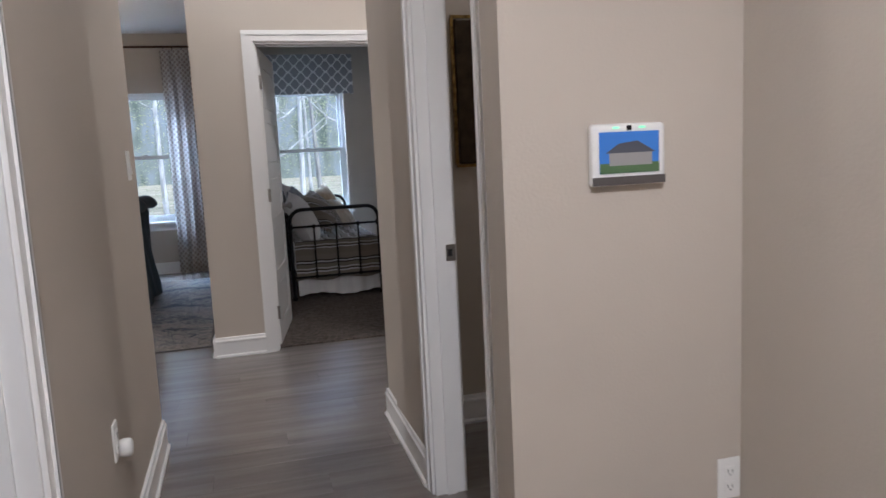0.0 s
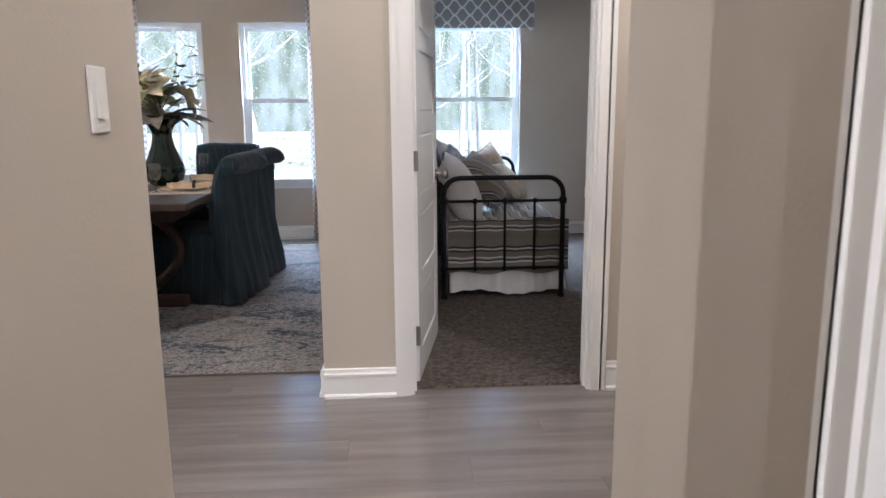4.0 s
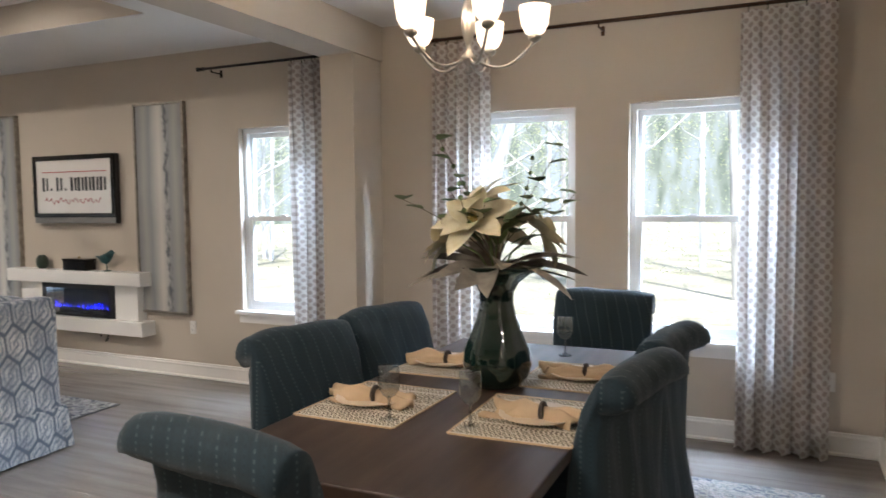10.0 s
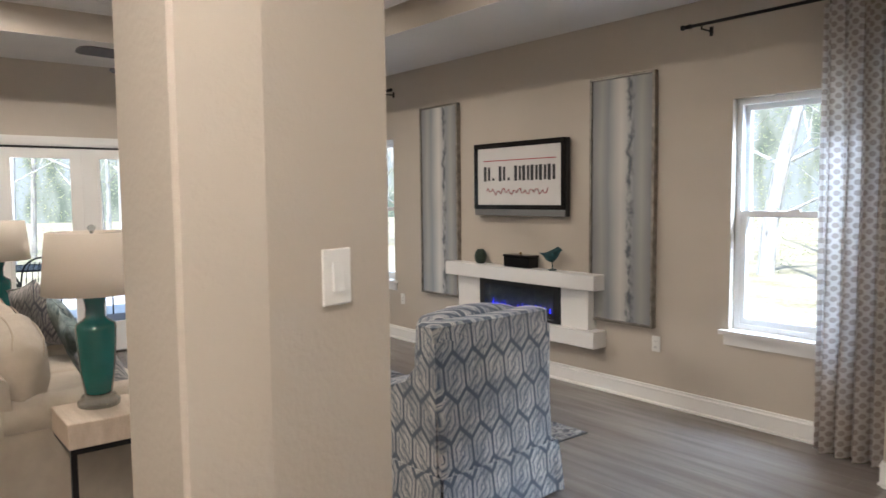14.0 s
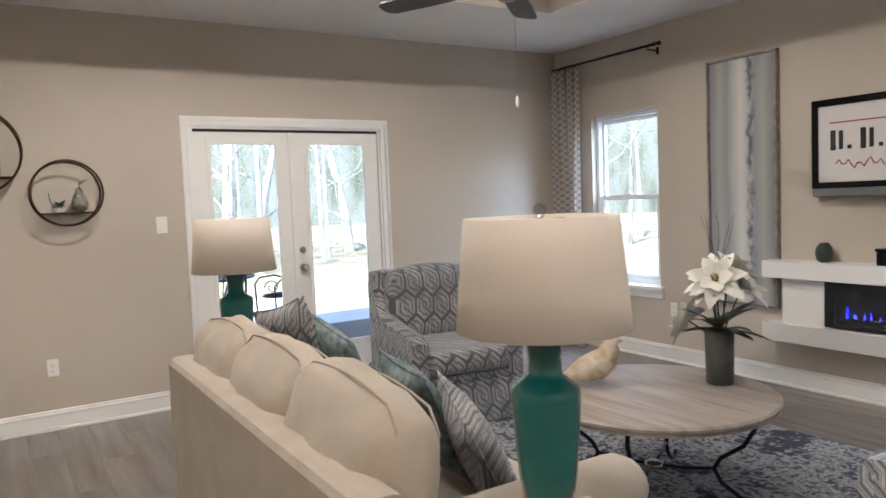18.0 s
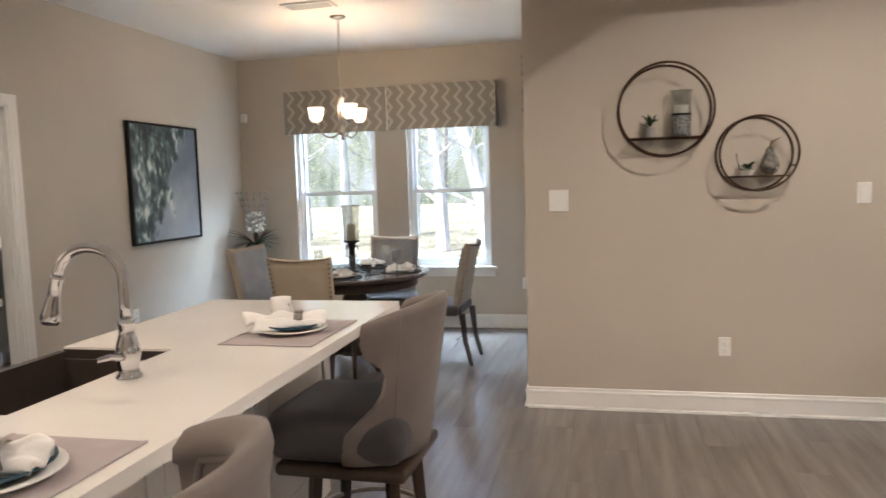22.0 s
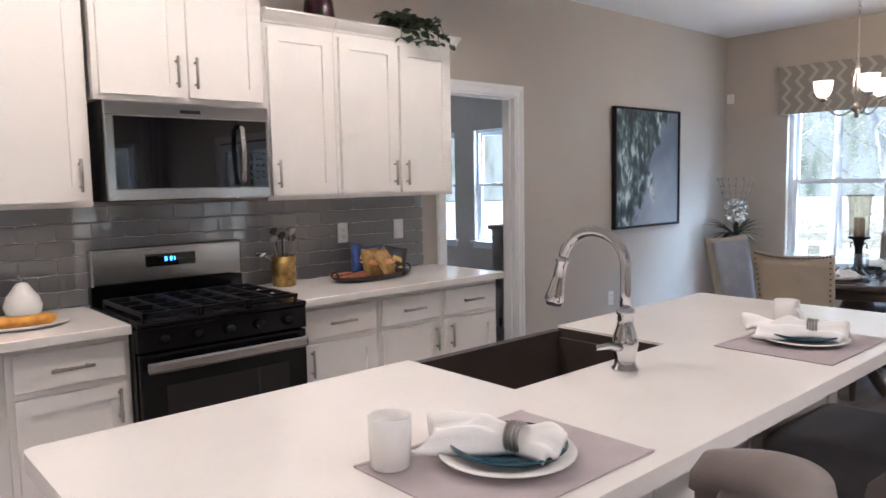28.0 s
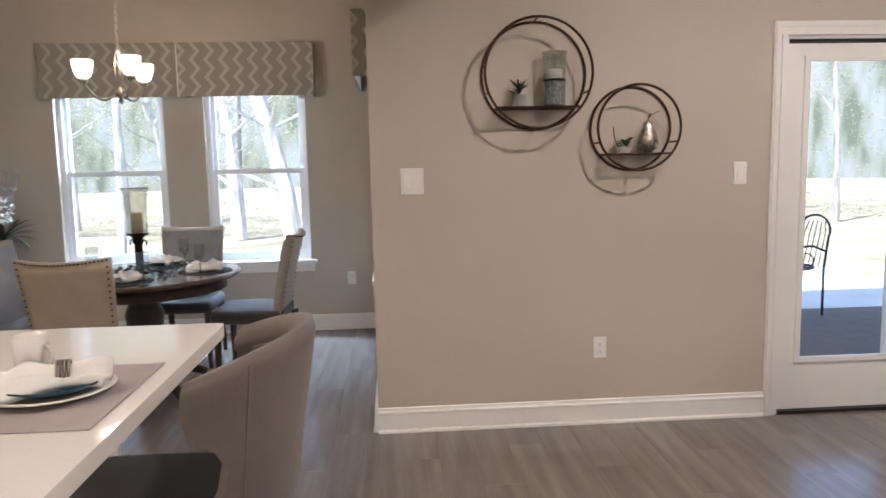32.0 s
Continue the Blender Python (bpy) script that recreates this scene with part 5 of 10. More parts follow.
# chandelier over the table
def chandelier(at, ceiling_z, label, arms=5, reach=0.24, shade_up=0.0, metal=NICKEL, watts=14, phase=0.35):
    t = thing("chandelier", label, "chandelier", pose(*at))
    top = ceiling_z - at[2]
    part("canopy", lathe(B(), [(0.001, top), (0.062, top - 0.002), (0.060, top - 0.012), (0.03, top - 0.022), (0.012, top - 0.03), (0.001, top - 0.032)], 24), metal, t, smooth=True)
    bm = B()
    z = 0.42
    k = 0
    while z < top - 0.05:
        pl = "xz" if k % 2 else "yz"
        tube(bm, arc((0, 0, z + 0.016), 0.011, 0, 360, 10, pl)[:-1], 0.0026, 5, True)
        z += 0.024
        k += 1
    part("chain", bm, metal, t)
    part("column", lathe(B(), [(0.001, -0.005), (0.010, 0.0), (0.016, 0.012), (0.008, 0.03), (0.030, 0.05), (0.034, 0.065), (0.014, 0.085), (0.012, 0.12), (0.024, 0.16), (0.028, 0.21), (0.022, 0.27),
                                 (0.012, 0.31), (0.016, 0.33), (0.008, 0.35), (0.006, 0.42), (0.001, 0.425)], 20, wave=0.05, waves=8), metal, t, smooth=True)
    for i in range(arms):
        a = 2 * math.pi * i / arms + phase
        ca, sa = math.cos(a), math.sin(a)
        pts = []
        for s in [j / 10 for j in range(11)]:
            r = 0.02 + reach * s
            pts.append((r * ca, r * sa, 0.06 - 0.055 * math.sin(s * math.pi * 0.9) + 0.085 * s ** 2.2))
        am = part("arm", tube(B(), pts, 0.0065, 8), metal, t, smooth=True)
        ex, ey, ez = pts[-1]
        part("cup", lathe(B(), [(0.004, -0.012), (0.024, 0.0), (0.028, 0.012), (0.018, 0.022), (0.001, 0.024)], 16, (ex, ey, ez)), metal, am, smooth=True)
        part("shade", lathe(B(), [(0.018, 0.02), (0.038, 0.03), (0.054, 0.06), (0.060, 0.10), (0.064, 0.135), (0.060, 0.135), (0.055, 0.10), (0.048, 0.06), (0.03, 0.035), (0.001, 0.03)], 20, (ex, ey, ez)), FROST, am,
             "lit frosted glass shade", smooth=True)
        bulb("chandelier_bulb", (at[0] + ex, at[1] + ey, at[2] + ez + 0.16), watts, WARM, 0.05)
    return t


chandelier((-1.75, 7.58, 2.035), H, "brushed nickel chandelier with five lit frosted shades", 5, 0.25, watts=1.3)

rod("curtain_rod", -2.74, 0.0, 9.41, 2.63, "long bronze curtain rod over the dining windows", BRONZE, (1, 0), 0.012, (-2.66, -1.62, -0.3))
curtain("curtain", -2.80, -2.36, 9.41, 2.60, "taupe sheer curtain with a light diamond lattice", folds=5, seed=1)
curtain("curtain", -0.80, -0.30, 9.41, 2.60, "taupe sheer curtain with a light diamond lattice", folds=5, seed=2)
outlet(-0.285, NY, 0.43, (0, -1))

# ---- living room ----
t = thing("area_rug", "grey-blue distressed rug under the coffee table", "rug")
part("rug_body", bx(B(), -7.95, -5.08, 6.25, 8.64, 0, 0.010), RUG_LIV, t)
bm = B()
for x0, x1, y0, y1 in ((-7.96, -7.95, 6.24, 8.65), (-5.08, -5.07, 6.24, 8.65), (-7.95, -5.08, 6.24, 6.25), (-7.95, -5.08, 8.64, 8.65)):
    bx(bm, x0, x1, y0, y1, 0, 0.009)
part("binding", bm, mat("grey_rug_binding", (0.12, 0.12, 0.125), 0.9), t)

# sofa, seen from behind
t = thing("sofa", "cream upholstered three-seat sofa with loose back cushions", "sofa")
SX0, SX1, SY = -7.80, -5.72, 5.45
bm = B()
vs = []
prof = [(0.0, 0.02), (-0.015, 0.40), (-0.008, 0.72), (0.004, 0.742), (0.03, 0.75), (0.09, 0.75), (0.115, 0.742), (0.13, 0.72), (0.15, 0.40), (0.15, 0.02)]
nx = 10
cols = []
for i in range(nx + 1):
    x = SX0 + 0.02 + (SX1 - SX0 - 0.04) * i / nx
    cols.append([bm.verts.new((x, SY + y, z)) for y, z in prof])
for a, b in zip(cols, cols[1:]):
    for k in range(len(prof)):
        bm.faces.new((a[k], a[(k + 1) % len(prof)], b[(k + 1) % len(prof)], b[k]))
bm.faces.new(cols[0])
bm.faces.new(list(reversed(cols[-1])))
bmesh.ops.recalc_face_normals(bm, faces=bm.faces)
part("back_frame", bm, CREAM_CLOTH, t)
part("base", rb(B(), SX0 + 0.03, SX1 - 0.03, SY + 0.2, SY + 0.90, 0.05, 0.30, 0.02, 2), CREAM_CLOTH, t)
for x0, x1 in ((SX0, SX0 + 0.20), (SX1 - 0.20, SX1)):
    bm = B()
    rb(bm, x0 + 0.02, x1 - 0.02, SY + 0.03, SY + 0.92, 0.03, 0.52, 0.03, 2)
    n = 14
    rings = []
    for y in (SY + 0.10, SY + 0.5, SY + 0.90, SY + 0.94):
        rr = 0.105 if y < SY + 0.93 else 0.085
        rings.append([bm.verts.new(((x0 + x1) / 2 + rr * math.cos(2 * math.pi * i / n), y, 0.55 + rr * 0.85 * math.sin(2 * math.pi * i / n))) for i in range(n)])
    for a, b in zip(rings, rings[1:]):
        for i in range(n):
            bm.faces.new((a[i], a[(i + 1) % n], b[(i + 1) % n], b[i]))
    bm.faces.new(rings[0])
    bm.faces.new(list(reversed(rings[-1])))
    bmesh.ops.recalc_face_normals(bm, faces=bm.faces)
    part("arm", bm, CREAM_CLOTH, t, smooth=True)
seam_mat = mat("cream_piping", (0.40, 0.34, 0.27), 0.9, vary=0.05, scale=20)
cw = (SX1 - SX0 - 0.40) / 3
for i in range(3):
    x0 = SX0 + 0.20 + cw * i
    part("seat_cushion", rb(B(), x0 + 0.006, x0 + cw - 0.006, SY + 0.26, SY + 0.93, 0.30, 0.47, 0.05, 3, puff=0.06, cells=4), CREAM_CLOTH, t, smooth=True)
    bw = 0.645
    m2 = Matrix.Translation((SX0 + 0.005 + bw * (i + 0.5), SY + 0.195, 0.695)) @ Matrix.Rotation(radians(-15 + i), 4, "X") @ Matrix.Rotation(radians((-2, 1.5, 3)[i]), 4, "Y")
    c = part("back_cushion", rb(B(), -bw / 2 - 0.01, bw / 2 + 0.01, -0.115, 0.115, -0.24, 0.205, 0.10, 4, puff=0.22, cells=6, m=m2, wob=0.022, seed=i * 3.1), CREAM_CLOTH, t, smooth=True)
    for yy in (-0.075, 0.075):
        pts = []
        for a in range(28):
            an = 2 * math.pi * a / 28
            cx, cz = math.cos(an), math.sin(an)
            k = max(abs(cx), abs(cz))
            pts.append(m2 @ Vector((cx / k * (bw / 2 + 0.008) * (0.96 if abs(cz) > 0.9 else 1) * (1 - 0.04 * cz * cz), yy * 0.85, cz / k * (0.205 + 0.03 * (1 - (cx / k) ** 2)))))
        part("piping", tube(B(), pts, 0.0045, 6, True), seam_mat, c, smooth=True)
for x in (SX0 + 0.08, SX1 - 0.08):
    for y in (SY + 0.08, SY + 0.86):
        part("foot", lathe(B(), [(0.018, 0), (0.026, 0.05)], 10, (x, y, 0)), WALNUT, t)


def cushion(name, at, rx, rz, size, material, label, thick=0.13, ry=0):
    t = thing(name, label, "cushion", pose(at[0], at[1], at[2], 0, 0, 0), "cushions on the sofa")
    h = size / 2
    m2 = Euler((radians(rx), radians(ry), radians(rz))).to_matrix().to_4x4()
    bm = B()
    n = 10
    grid = {}
    for s in (-1, 1):
        for i in range(n + 1):
            for j in range(n + 1):
                u, v = -1 + 2 * i / n, -1 + 2 * j / n
                pin = 1 - 0.10 * (1 - u * u) * (abs(v) ** 3) if abs(v) > abs(u) else 1 - 0.10 * (1 - v * v) * (abs(u) ** 3)
                d = s * thick / 2 * ((1 - u * u) * (1 - v * v)) ** 0.45
                edge = i in (0, n) or j in (0, n)
                key = (0 if edge else s, i, j)
                if key not in grid:
                    grid[key] = bm.verts.new(m2 @ Vector((u * h * pin, d + 0.006 * noise.noise(Vector((u * 3, v * 3, at[0]))), v * h * pin)))
    for s in (-1, 1):
        for i in range(n):
            for j in range(n):
                q = [grid[(0 if (a in (0, n) or b in (0, n)) else s, a, b)] for a, b in ((i, j), (i + 1, j), (i + 1, j + 1), (i, j + 1))]
                bm.faces.new(q if s < 0 else list(reversed(q)))
    part("cover", bm, material, t, smooth=True)
    pts = []
    for a in range(36):
        an = 2 * math.pi * a / 36
        cx, cz = math.cos(an), math.sin(an)
        k = max(abs(cx), abs(cz))
        u, v = cx / k, cz / k
        pin = 1 - 0.10 * (1 - u * u) if abs(v) > abs(u) else 1 - 0.10 * (1 - v * v)
        pts.append(m2 @ Vector((u * h * pin, 0, v * h * pin)))
    part("piping", tube(B(), pts, 0.005, 6, True), material, t, smooth=True)
    return t


cushion("throw_pillow", (-7.58, 5.99, 0.745), 15, 14, 0.47, CHEV_CLOTH, "grey striped throw pillow leaning on the sofa", 0.14, -14)
cushion("throw_pillow", (-7.38, 6.12, 0.70), 22, 8, 0.42, TEAL_CLOTH, "teal speckled throw pillow leaning on the sofa", 0.13, 16)
cushion("throw_pillow", (-6.42, 6.02, 0.69), 24, -6, 0.44, TEAL_CLOTH, "teal speckled throw pillow leaning on the sofa", 0.13, 4)
cushion("throw_pillow", (-6.14, 6.07, 0.61), 26, -20, 0.47, CHEV_CLOTH, "grey striped throw pillow against the sofa arm", 0.14, 10)


def armchair(m, cloth, label, pillow=None, skirt=True):
    """A skirted armchair with sloping arms; it faces +y."""
    t = thing("armchair", label, "armchair", m, "armchairs in the living room")
    w = 0.385
    bm = B()
    # back: a tall slab, slightly wider at its top, with shoulders
    for x0, x1, y0, y1, z0, z1 in ((-w, w, -0.40, -0.27, 0.20, 1.0),):
        rows = []
        for z in (0.20, 0.45, 0.65, 0.80, 0.89, 0.938, 0.95):
            k = (z - 0.2) / 0.75
            lean = 0.05 * k
            hw = w * (0.965 + 0.035 * k) - (0.02 if z >= 0.95 else 0)
            th0, th1 = (-0.40 + lean, -0.26 + lean * 0.9) if z < 0.945 else (-0.385 + lean, -0.28 + lean)
            xs = [-hw, -hw * 0.94, -hw * 0.5, 0, hw * 0.5, hw * 0.94, hw]
            row = [bm.verts.new((x, th0 + (0.012 if abs(x) > hw * 0.97 else 0), z)) for x in xs] + [bm.verts.new((x, th1 - (0.012 if abs(x) > hw * 0.97 else 0), z)) for x in reversed(xs)]
            rows.append(row)
        n = len(rows[0])
        for a, b in zip(rows, rows[1:]):
            for i in range(n):
                bm.faces.new((a[i], a[(i + 1) % n], b[(i + 1) % n], b[i]))
        bm.faces.new(list(reversed(rows[0])))
        bm.faces.new(rows[-1])
    bmesh.ops.recalc_face_normals(bm, faces=bm.faces)
    part("backrest", bm, cloth, t)
    for s in (-1, 1):
        bm = B()
        pr = [(-0.36, 0.2), (-0.36, 0.87), (-0.26, 0.79), (-0.14, 0.66), (0.0, 0.615), (0.30, 0.595), (0.465, 0.58), (0.495, 0.54), (0.495, 0.2)]
        a = [bm.verts.new((s * (w - 0.11), y, z)) for y, z in pr]
        b = [bm.verts.new((s * (w - 0.055), y, z + (0.016 if z > 0.5 else 0))) for y, z in pr]
        c = [bm.verts.new((s * w, y, z)) for y, z in pr]
        for p, q in ((a, b), (b, c)):
            for i in range(len(pr)):
                bm.faces.new((p[i], p[(i + 1) % len(pr)], q[(i + 1) % len(pr)], q[i]))
        bm.faces.new(a)
        bm.faces.new(c)
        bmesh.ops.recalc_face_normals(bm, faces=bm.faces)
        part("arm", bm, cloth, t)
    part("seat_cushion", rb(B(), -w + 0.105, w - 0.105, -0.28, 0.52, 0.33, 0.49, 0.045, 3, puff=0.05, cells=4), cloth, t, smooth=True)
    part("back_cushion", rb(B(), -w + 0.10, w - 0.10, -0.27, -0.08, 0.47, 0.955, 0.05, 3, puff=0.14, cells=4), cloth, t, smooth=True)
    part("front_rail", rb(B(), -w + 0.10, w - 0.10, 0.40, 0.49, 0.2, 0.33, 0.015, 1), cloth, t)
    z1, z0 = 0.27, 0.015
    for name, (xa, ya), (xb, yb), out in (("skirt_back", (-w, -0.405), (w, -0.405), (0, -1)), ("skirt_front", (-w, 0.50), (w, 0.50), (0, 1)),
                                          ("skirt_side", (-w - 0.004, -0.40), (-w - 0.004, 0.50), (-1, 0)), ("skirt_side", (w + 0.004, -0.40), (w + 0.004, 0.50), (1, 0))):
        bm = B()
        n = 16
        o = Vector((*out, 0))
        grid = []
        for i in range(n + 1):
            s = i / n
            pnt = Vector((xa + (xb - xa) * s, ya + (yb - ya) * s, 0))
            flare = 0.028 + 0.006 * math.sin(s * 19) + (0.02 if i in (0, n) else 0) * 0.4
            along = Vector((xb - xa, yb - ya, 0)).normalized() * (0.022 * (2 * s - 1))
            grid.append((bm.verts.new(pnt + o * 0.008 + Vector((0, 0, z1))), bm.verts.new(pnt + o * 0.014 + along * 0.4 + Vector((0, 0, z1 - 0.03))), bm.verts.new(pnt + o * flare + along + Vector((0, 0, z0))),
                         bm.verts.new(pnt + o * (flare - 0.006) + along + Vector((0, 0, z0))), bm.verts.new(pnt + Vector((0, 0, z1)))))
        for a, b in zip(grid, grid[1:]):
            for k in range(5):
                bm.faces.new((a[k], b[k], b[(k + 1) % 5], a[(k + 1) % 5]))
        bm.faces.new(grid[0])
        bm.faces.new(list(reversed(grid[-1])))
        bmesh.ops.recalc_face_normals(bm, faces=bm.faces)
        part(name, bm, cloth, t)
    return t


armchair(pose(-4.985, 7.43, 0.0, 0, 0, 92), HEX_CLOTH, "white armchair with a grey-blue hexagon print and a skirt")
armchair(pose(-8.50, 7.36, 0.0, 0, 0, -99), CHEV_CLOTH, "grey hexagon print armchair with a skirt near the patio doors")

# round coffee table
t = thing("coffee_table", "round grey-washed wooden coffee table on scrolled iron legs", "coffee table", pose(-6.60, 7.37, 0.010))
part("tabletop", lathe(B(), [(0.001, 0.425), (0.50, 0.425), (0.53, 0.432), (0.555, 0.442), (0.545, 0.452), (0.56, 0.460), (0.56, 0.472), (0.55, 0.48), (0.001, 0.48)], 64), OAK_GREY, t)
part("rim_band", tube(B(), arc((0, 0, 0.415), 0.44, 0, 360, 48, "xy")[:-1], 0.010, 6, True), BLACK_IRON, t, smooth=True)
for i in range(4):
    a = 2 * math.pi * i / 4 + 0.5
    ca, sa = math.cos(a), math.sin(a)
    pts = [(r * ca, r * sa, z) for r, z in ((0.44, 0.42), (0.45, 0.36), (0.40, 0.27), (0.30, 0.20), (0.27, 0.15), (0.30, 0.09), (0.38, 0.03), (0.43, 0.012), (0.47, 0.018), (0.485, 0.035))]
    part("leg", tube(B(), pts, 0.0105, 8), BLACK_IRON, t, smooth=True)
    part("stretcher", tube(B(), [(0.28 * ca, 0.28 * sa, 0.15), (0.14 * ca, 0.14 * sa, 0.13), (0.03 * ca, 0.03 * sa, 0.13)], 0.008, 8), BLACK_IRON, t, smooth=True)
part("hub", lathe(B(), [(0.001, 0.115), (0.045, 0.12), (0.05, 0.13), (0.04, 0.142), (0.001, 0.145)], 16), STEEL, t, smooth=True)

bird_mat = mat("weathered_white_wood", (0.62, 0.56, 0.46), 0.75, vary=0.2, scale=14, color2=(0.30, 0.20, 0.10), bump=0.6, bump_scale=40)
bm = B()
rings = []
spine = ((-0.185, 0.018, 0.006, 2.6), (-0.13, 0.030, 0.017, 1.9), (-0.08, 0.052, 0.036, 1.3), (-0.02, 0.078, 0.062, 1.05), (0.04, 0.096, 0.074, 1.0), (0.085, 0.130, 0.066, 1.0),
         (0.105, 0.170, 0.050, 1.0), (0.113, 0.197, 0.045, 1.0), (0.125, 0.218, 0.034, 1.0), (0.147, 0.220, 0.013, 1.0), (0.168, 0.214, 0.003, 1.0))
for k, (x, z, r, flat) in enumerate(spine):
    xa, za = spine[max(0, k - 1)][:2]
    xb, zb = spine[min(len(spine) - 1, k + 1)][:2]
    d = Vector((xb - xa, 0, zb - za)).normalized()
    up = Vector((-d.z, 0, d.x))
    ring = []
    for i in range(16):
        a = 2 * math.pi * i / 16
        q = Vector((x, 0, z)) + up * (r * math.sin(a)) + Vector((0, 1, 0)) * (r * 0.9 * flat * math.cos(a))
        q.z = max(0.0, q.z)
        ring.append(bm.verts.new(q))
    rings.append(ring)
for a, b in zip(rings, rings[1:]):
    for i in range(16):
        bm.faces.new((a[i], a[(i + 1) % 16], b[(i + 1) % 16], b[i]))
bm.faces.new(rings[0])
bm.faces.new(list(reversed(rings[-1])))
bmesh.ops.recalc_face_normals(bm, faces=bm.faces)
ob = tagged(part("bird_figurine", bm, bird_mat, smooth=True), "weathered white carved bird on the coffee table", "figurine")
ob.matrix_basis = pose(-6.87, 7.22, 0.4905, 0, 0, 52)

t = thing("flower_vase", "ribbed grey-green cylinder vase on the coffee table", "vase", pose(-6.49, 7.72, 0.4905))
part("vessel", lathe(B(), [(0.060, 0), (0.064, 0.004), (0.068, 0.26), (0.064, 0.265), (0.058, 0.24)], 36, wave=0.03, waves=18), mat("ribbed_grey_glaze", (0.085, 0.095, 0.09), 0.4, vary=0.2, scale=12), t, smooth=True)
fl = thing("flower_arrangement", "white silk magnolias with dark leaves and twigs in a vase", "flowers", pose(-6.49, 7.72, 0.745))
for i in range(14):
    a = 2.4 * i
    bm = B()
    leaf(bm, (0.02 * math.cos(a), 0.02 * math.sin(a), 0.01 * (i % 4)), (math.cos(a), math.sin(a), 0.1 + 0.25 * (i % 4)), 0.17 + 0.025 * (i % 3), 0.055, 0.25, 5)
    part("dark_leaf", bm, LEAF_DARK, fl, smooth=True)
for i, (x, y, z, tl, a) in enumerate(((0.0, -0.05, 0.24, 0.7, 270), (0.10, 0.04, 0.22, 0.8, 20), (-0.14, -0.05, 0.04, 1.1, 200), (0.02, 0.06, 0.29, 0.6, 90), (0.05, -0.08, 0.26, 1.0, 290))):
    bloom((x, y, z), tl, radians(a), 0.14, PETAL_WHITE, fl, 60 + i, 7)
    part("flower_stem", tube(B(), [(0, 0, -0.05), (x, y, z)], 0.004, 6), LEAF_DARK, fl)
for i in range(5):
    a = 1.2 * i
    pts = [(0.07 * s * math.cos(a) + 0.02 * math.sin(s * 7 + i), 0.07 * s * math.sin(a), 0.56 * s) for s in [k / 9 for k in range(10)]]
    part("twig", tube(B(), pts, 0.003, 5, taper=(1, 0.3)), TWIG, fl)


def table_lamp(m, label):
    t = thing("table_lamp", label, "table lamp", m, "teal table lamps")
    part("base", lathe(B(), [(0.085, 0), (0.09, 0.007), (0.09, 0.025), (0.075, 0.031), (0.07, 0.050), (0.055, 0.056)], 28), CLEAR, t, "clear acrylic foot", smooth=True)
    part("body", lathe(B(), [(0.052, 0.056), (0.060, 0.067), (0.072, 0.156), (0.082, 0.279), (0.086, 0.351), (0.082, 0.374), (0.055, 0.392), (0.042, 0.404), (0.040, 0.446), (0.046, 0.479), (0.058, 0.507), (0.058, 0.518), (0.02, 0.522)], 32),
         TEAL_GLAZE, t, smooth=True)
    part("neck", lathe(B(), [(0.035, 0.520), (0.03, 0.534), (0.012, 0.536), (0.010, 0.674), (0.004, 0.674), (0.004, 0.79)], 14), STEEL, t, smooth=True)
    part("shade", lathe(B(), [(0.210, 0.513), (0.208, 0.513), (0.182, 0.783), (0.184, 0.785), (0.187, 0.783), (0.213, 0.515)], 48), SHADE, t, "white drum lamp shade", smooth=True)
    bm = B()
    for a in range(3):
        an = 2 * math.pi * a / 3
        tube(bm, [(0, 0, 0.775), (0.182 * math.cos(an), 0.182 * math.sin(an), 0.775)], 0.002, 5)
    part("shade_ring", bm, STEEL, t)
    part("finial", lathe(B(), [(0.006, 0.773), (0.008, 0.785), (0.016, 0.794), (0.018, 0.804), (0.011, 0.814), (0.001, 0.818)], 10), CLEAR, t, smooth=True)
    return t


lamp = table_lamp(pose(-5.622, 5.913, 0.5955), "teal ceramic table lamp with a white drum shade")
copy_thing(lamp, pose(-7.98, 5.83, 0.5955))


def side_table(m):
    t = thing("side_table", "pale wooden block side table on black metal legs", "side table", m, "side tables by the sofa")
    part("top", rb(B(), -0.205, 0.205, -0.205, 0.205, 0.485, 0.595, 0.006, 1), OAK_PALE, t)
    for sx in (-1, 1):
        for sy in (-1, 1):
            part("leg", bx(B(), sx * 0.185 - 0.012, sx * 0.185 + 0.012, sy * 0.185 - 0.012, sy * 0.185 + 0.012, 0, 0.485), BLACK_IRON, t)
    for s in (-1, 1):
        part("rail", bx(B(), -0.185, 0.185, s * 0.185 - 0.010, s * 0.185 + 0.010, 0.46, 0.484), BLACK_IRON, t)
        part("rail", bx(B(), s * 0.185 - 0.010, s * 0.185 + 0.010, -0.173, 0.173, 0.46, 0.484), BLACK_IRON, t)
        part("foot_rail", bx(B(), s * 0.185 - 0.010, s * 0.185 + 0.010, -0.173, 0.173, 0.0, 0.02), BLACK_IRON, t)
    return t


st = side_table(pose(-5.59, 5.94, 0))
copy_thing(st, pose(-7.985, 5.83, 0))

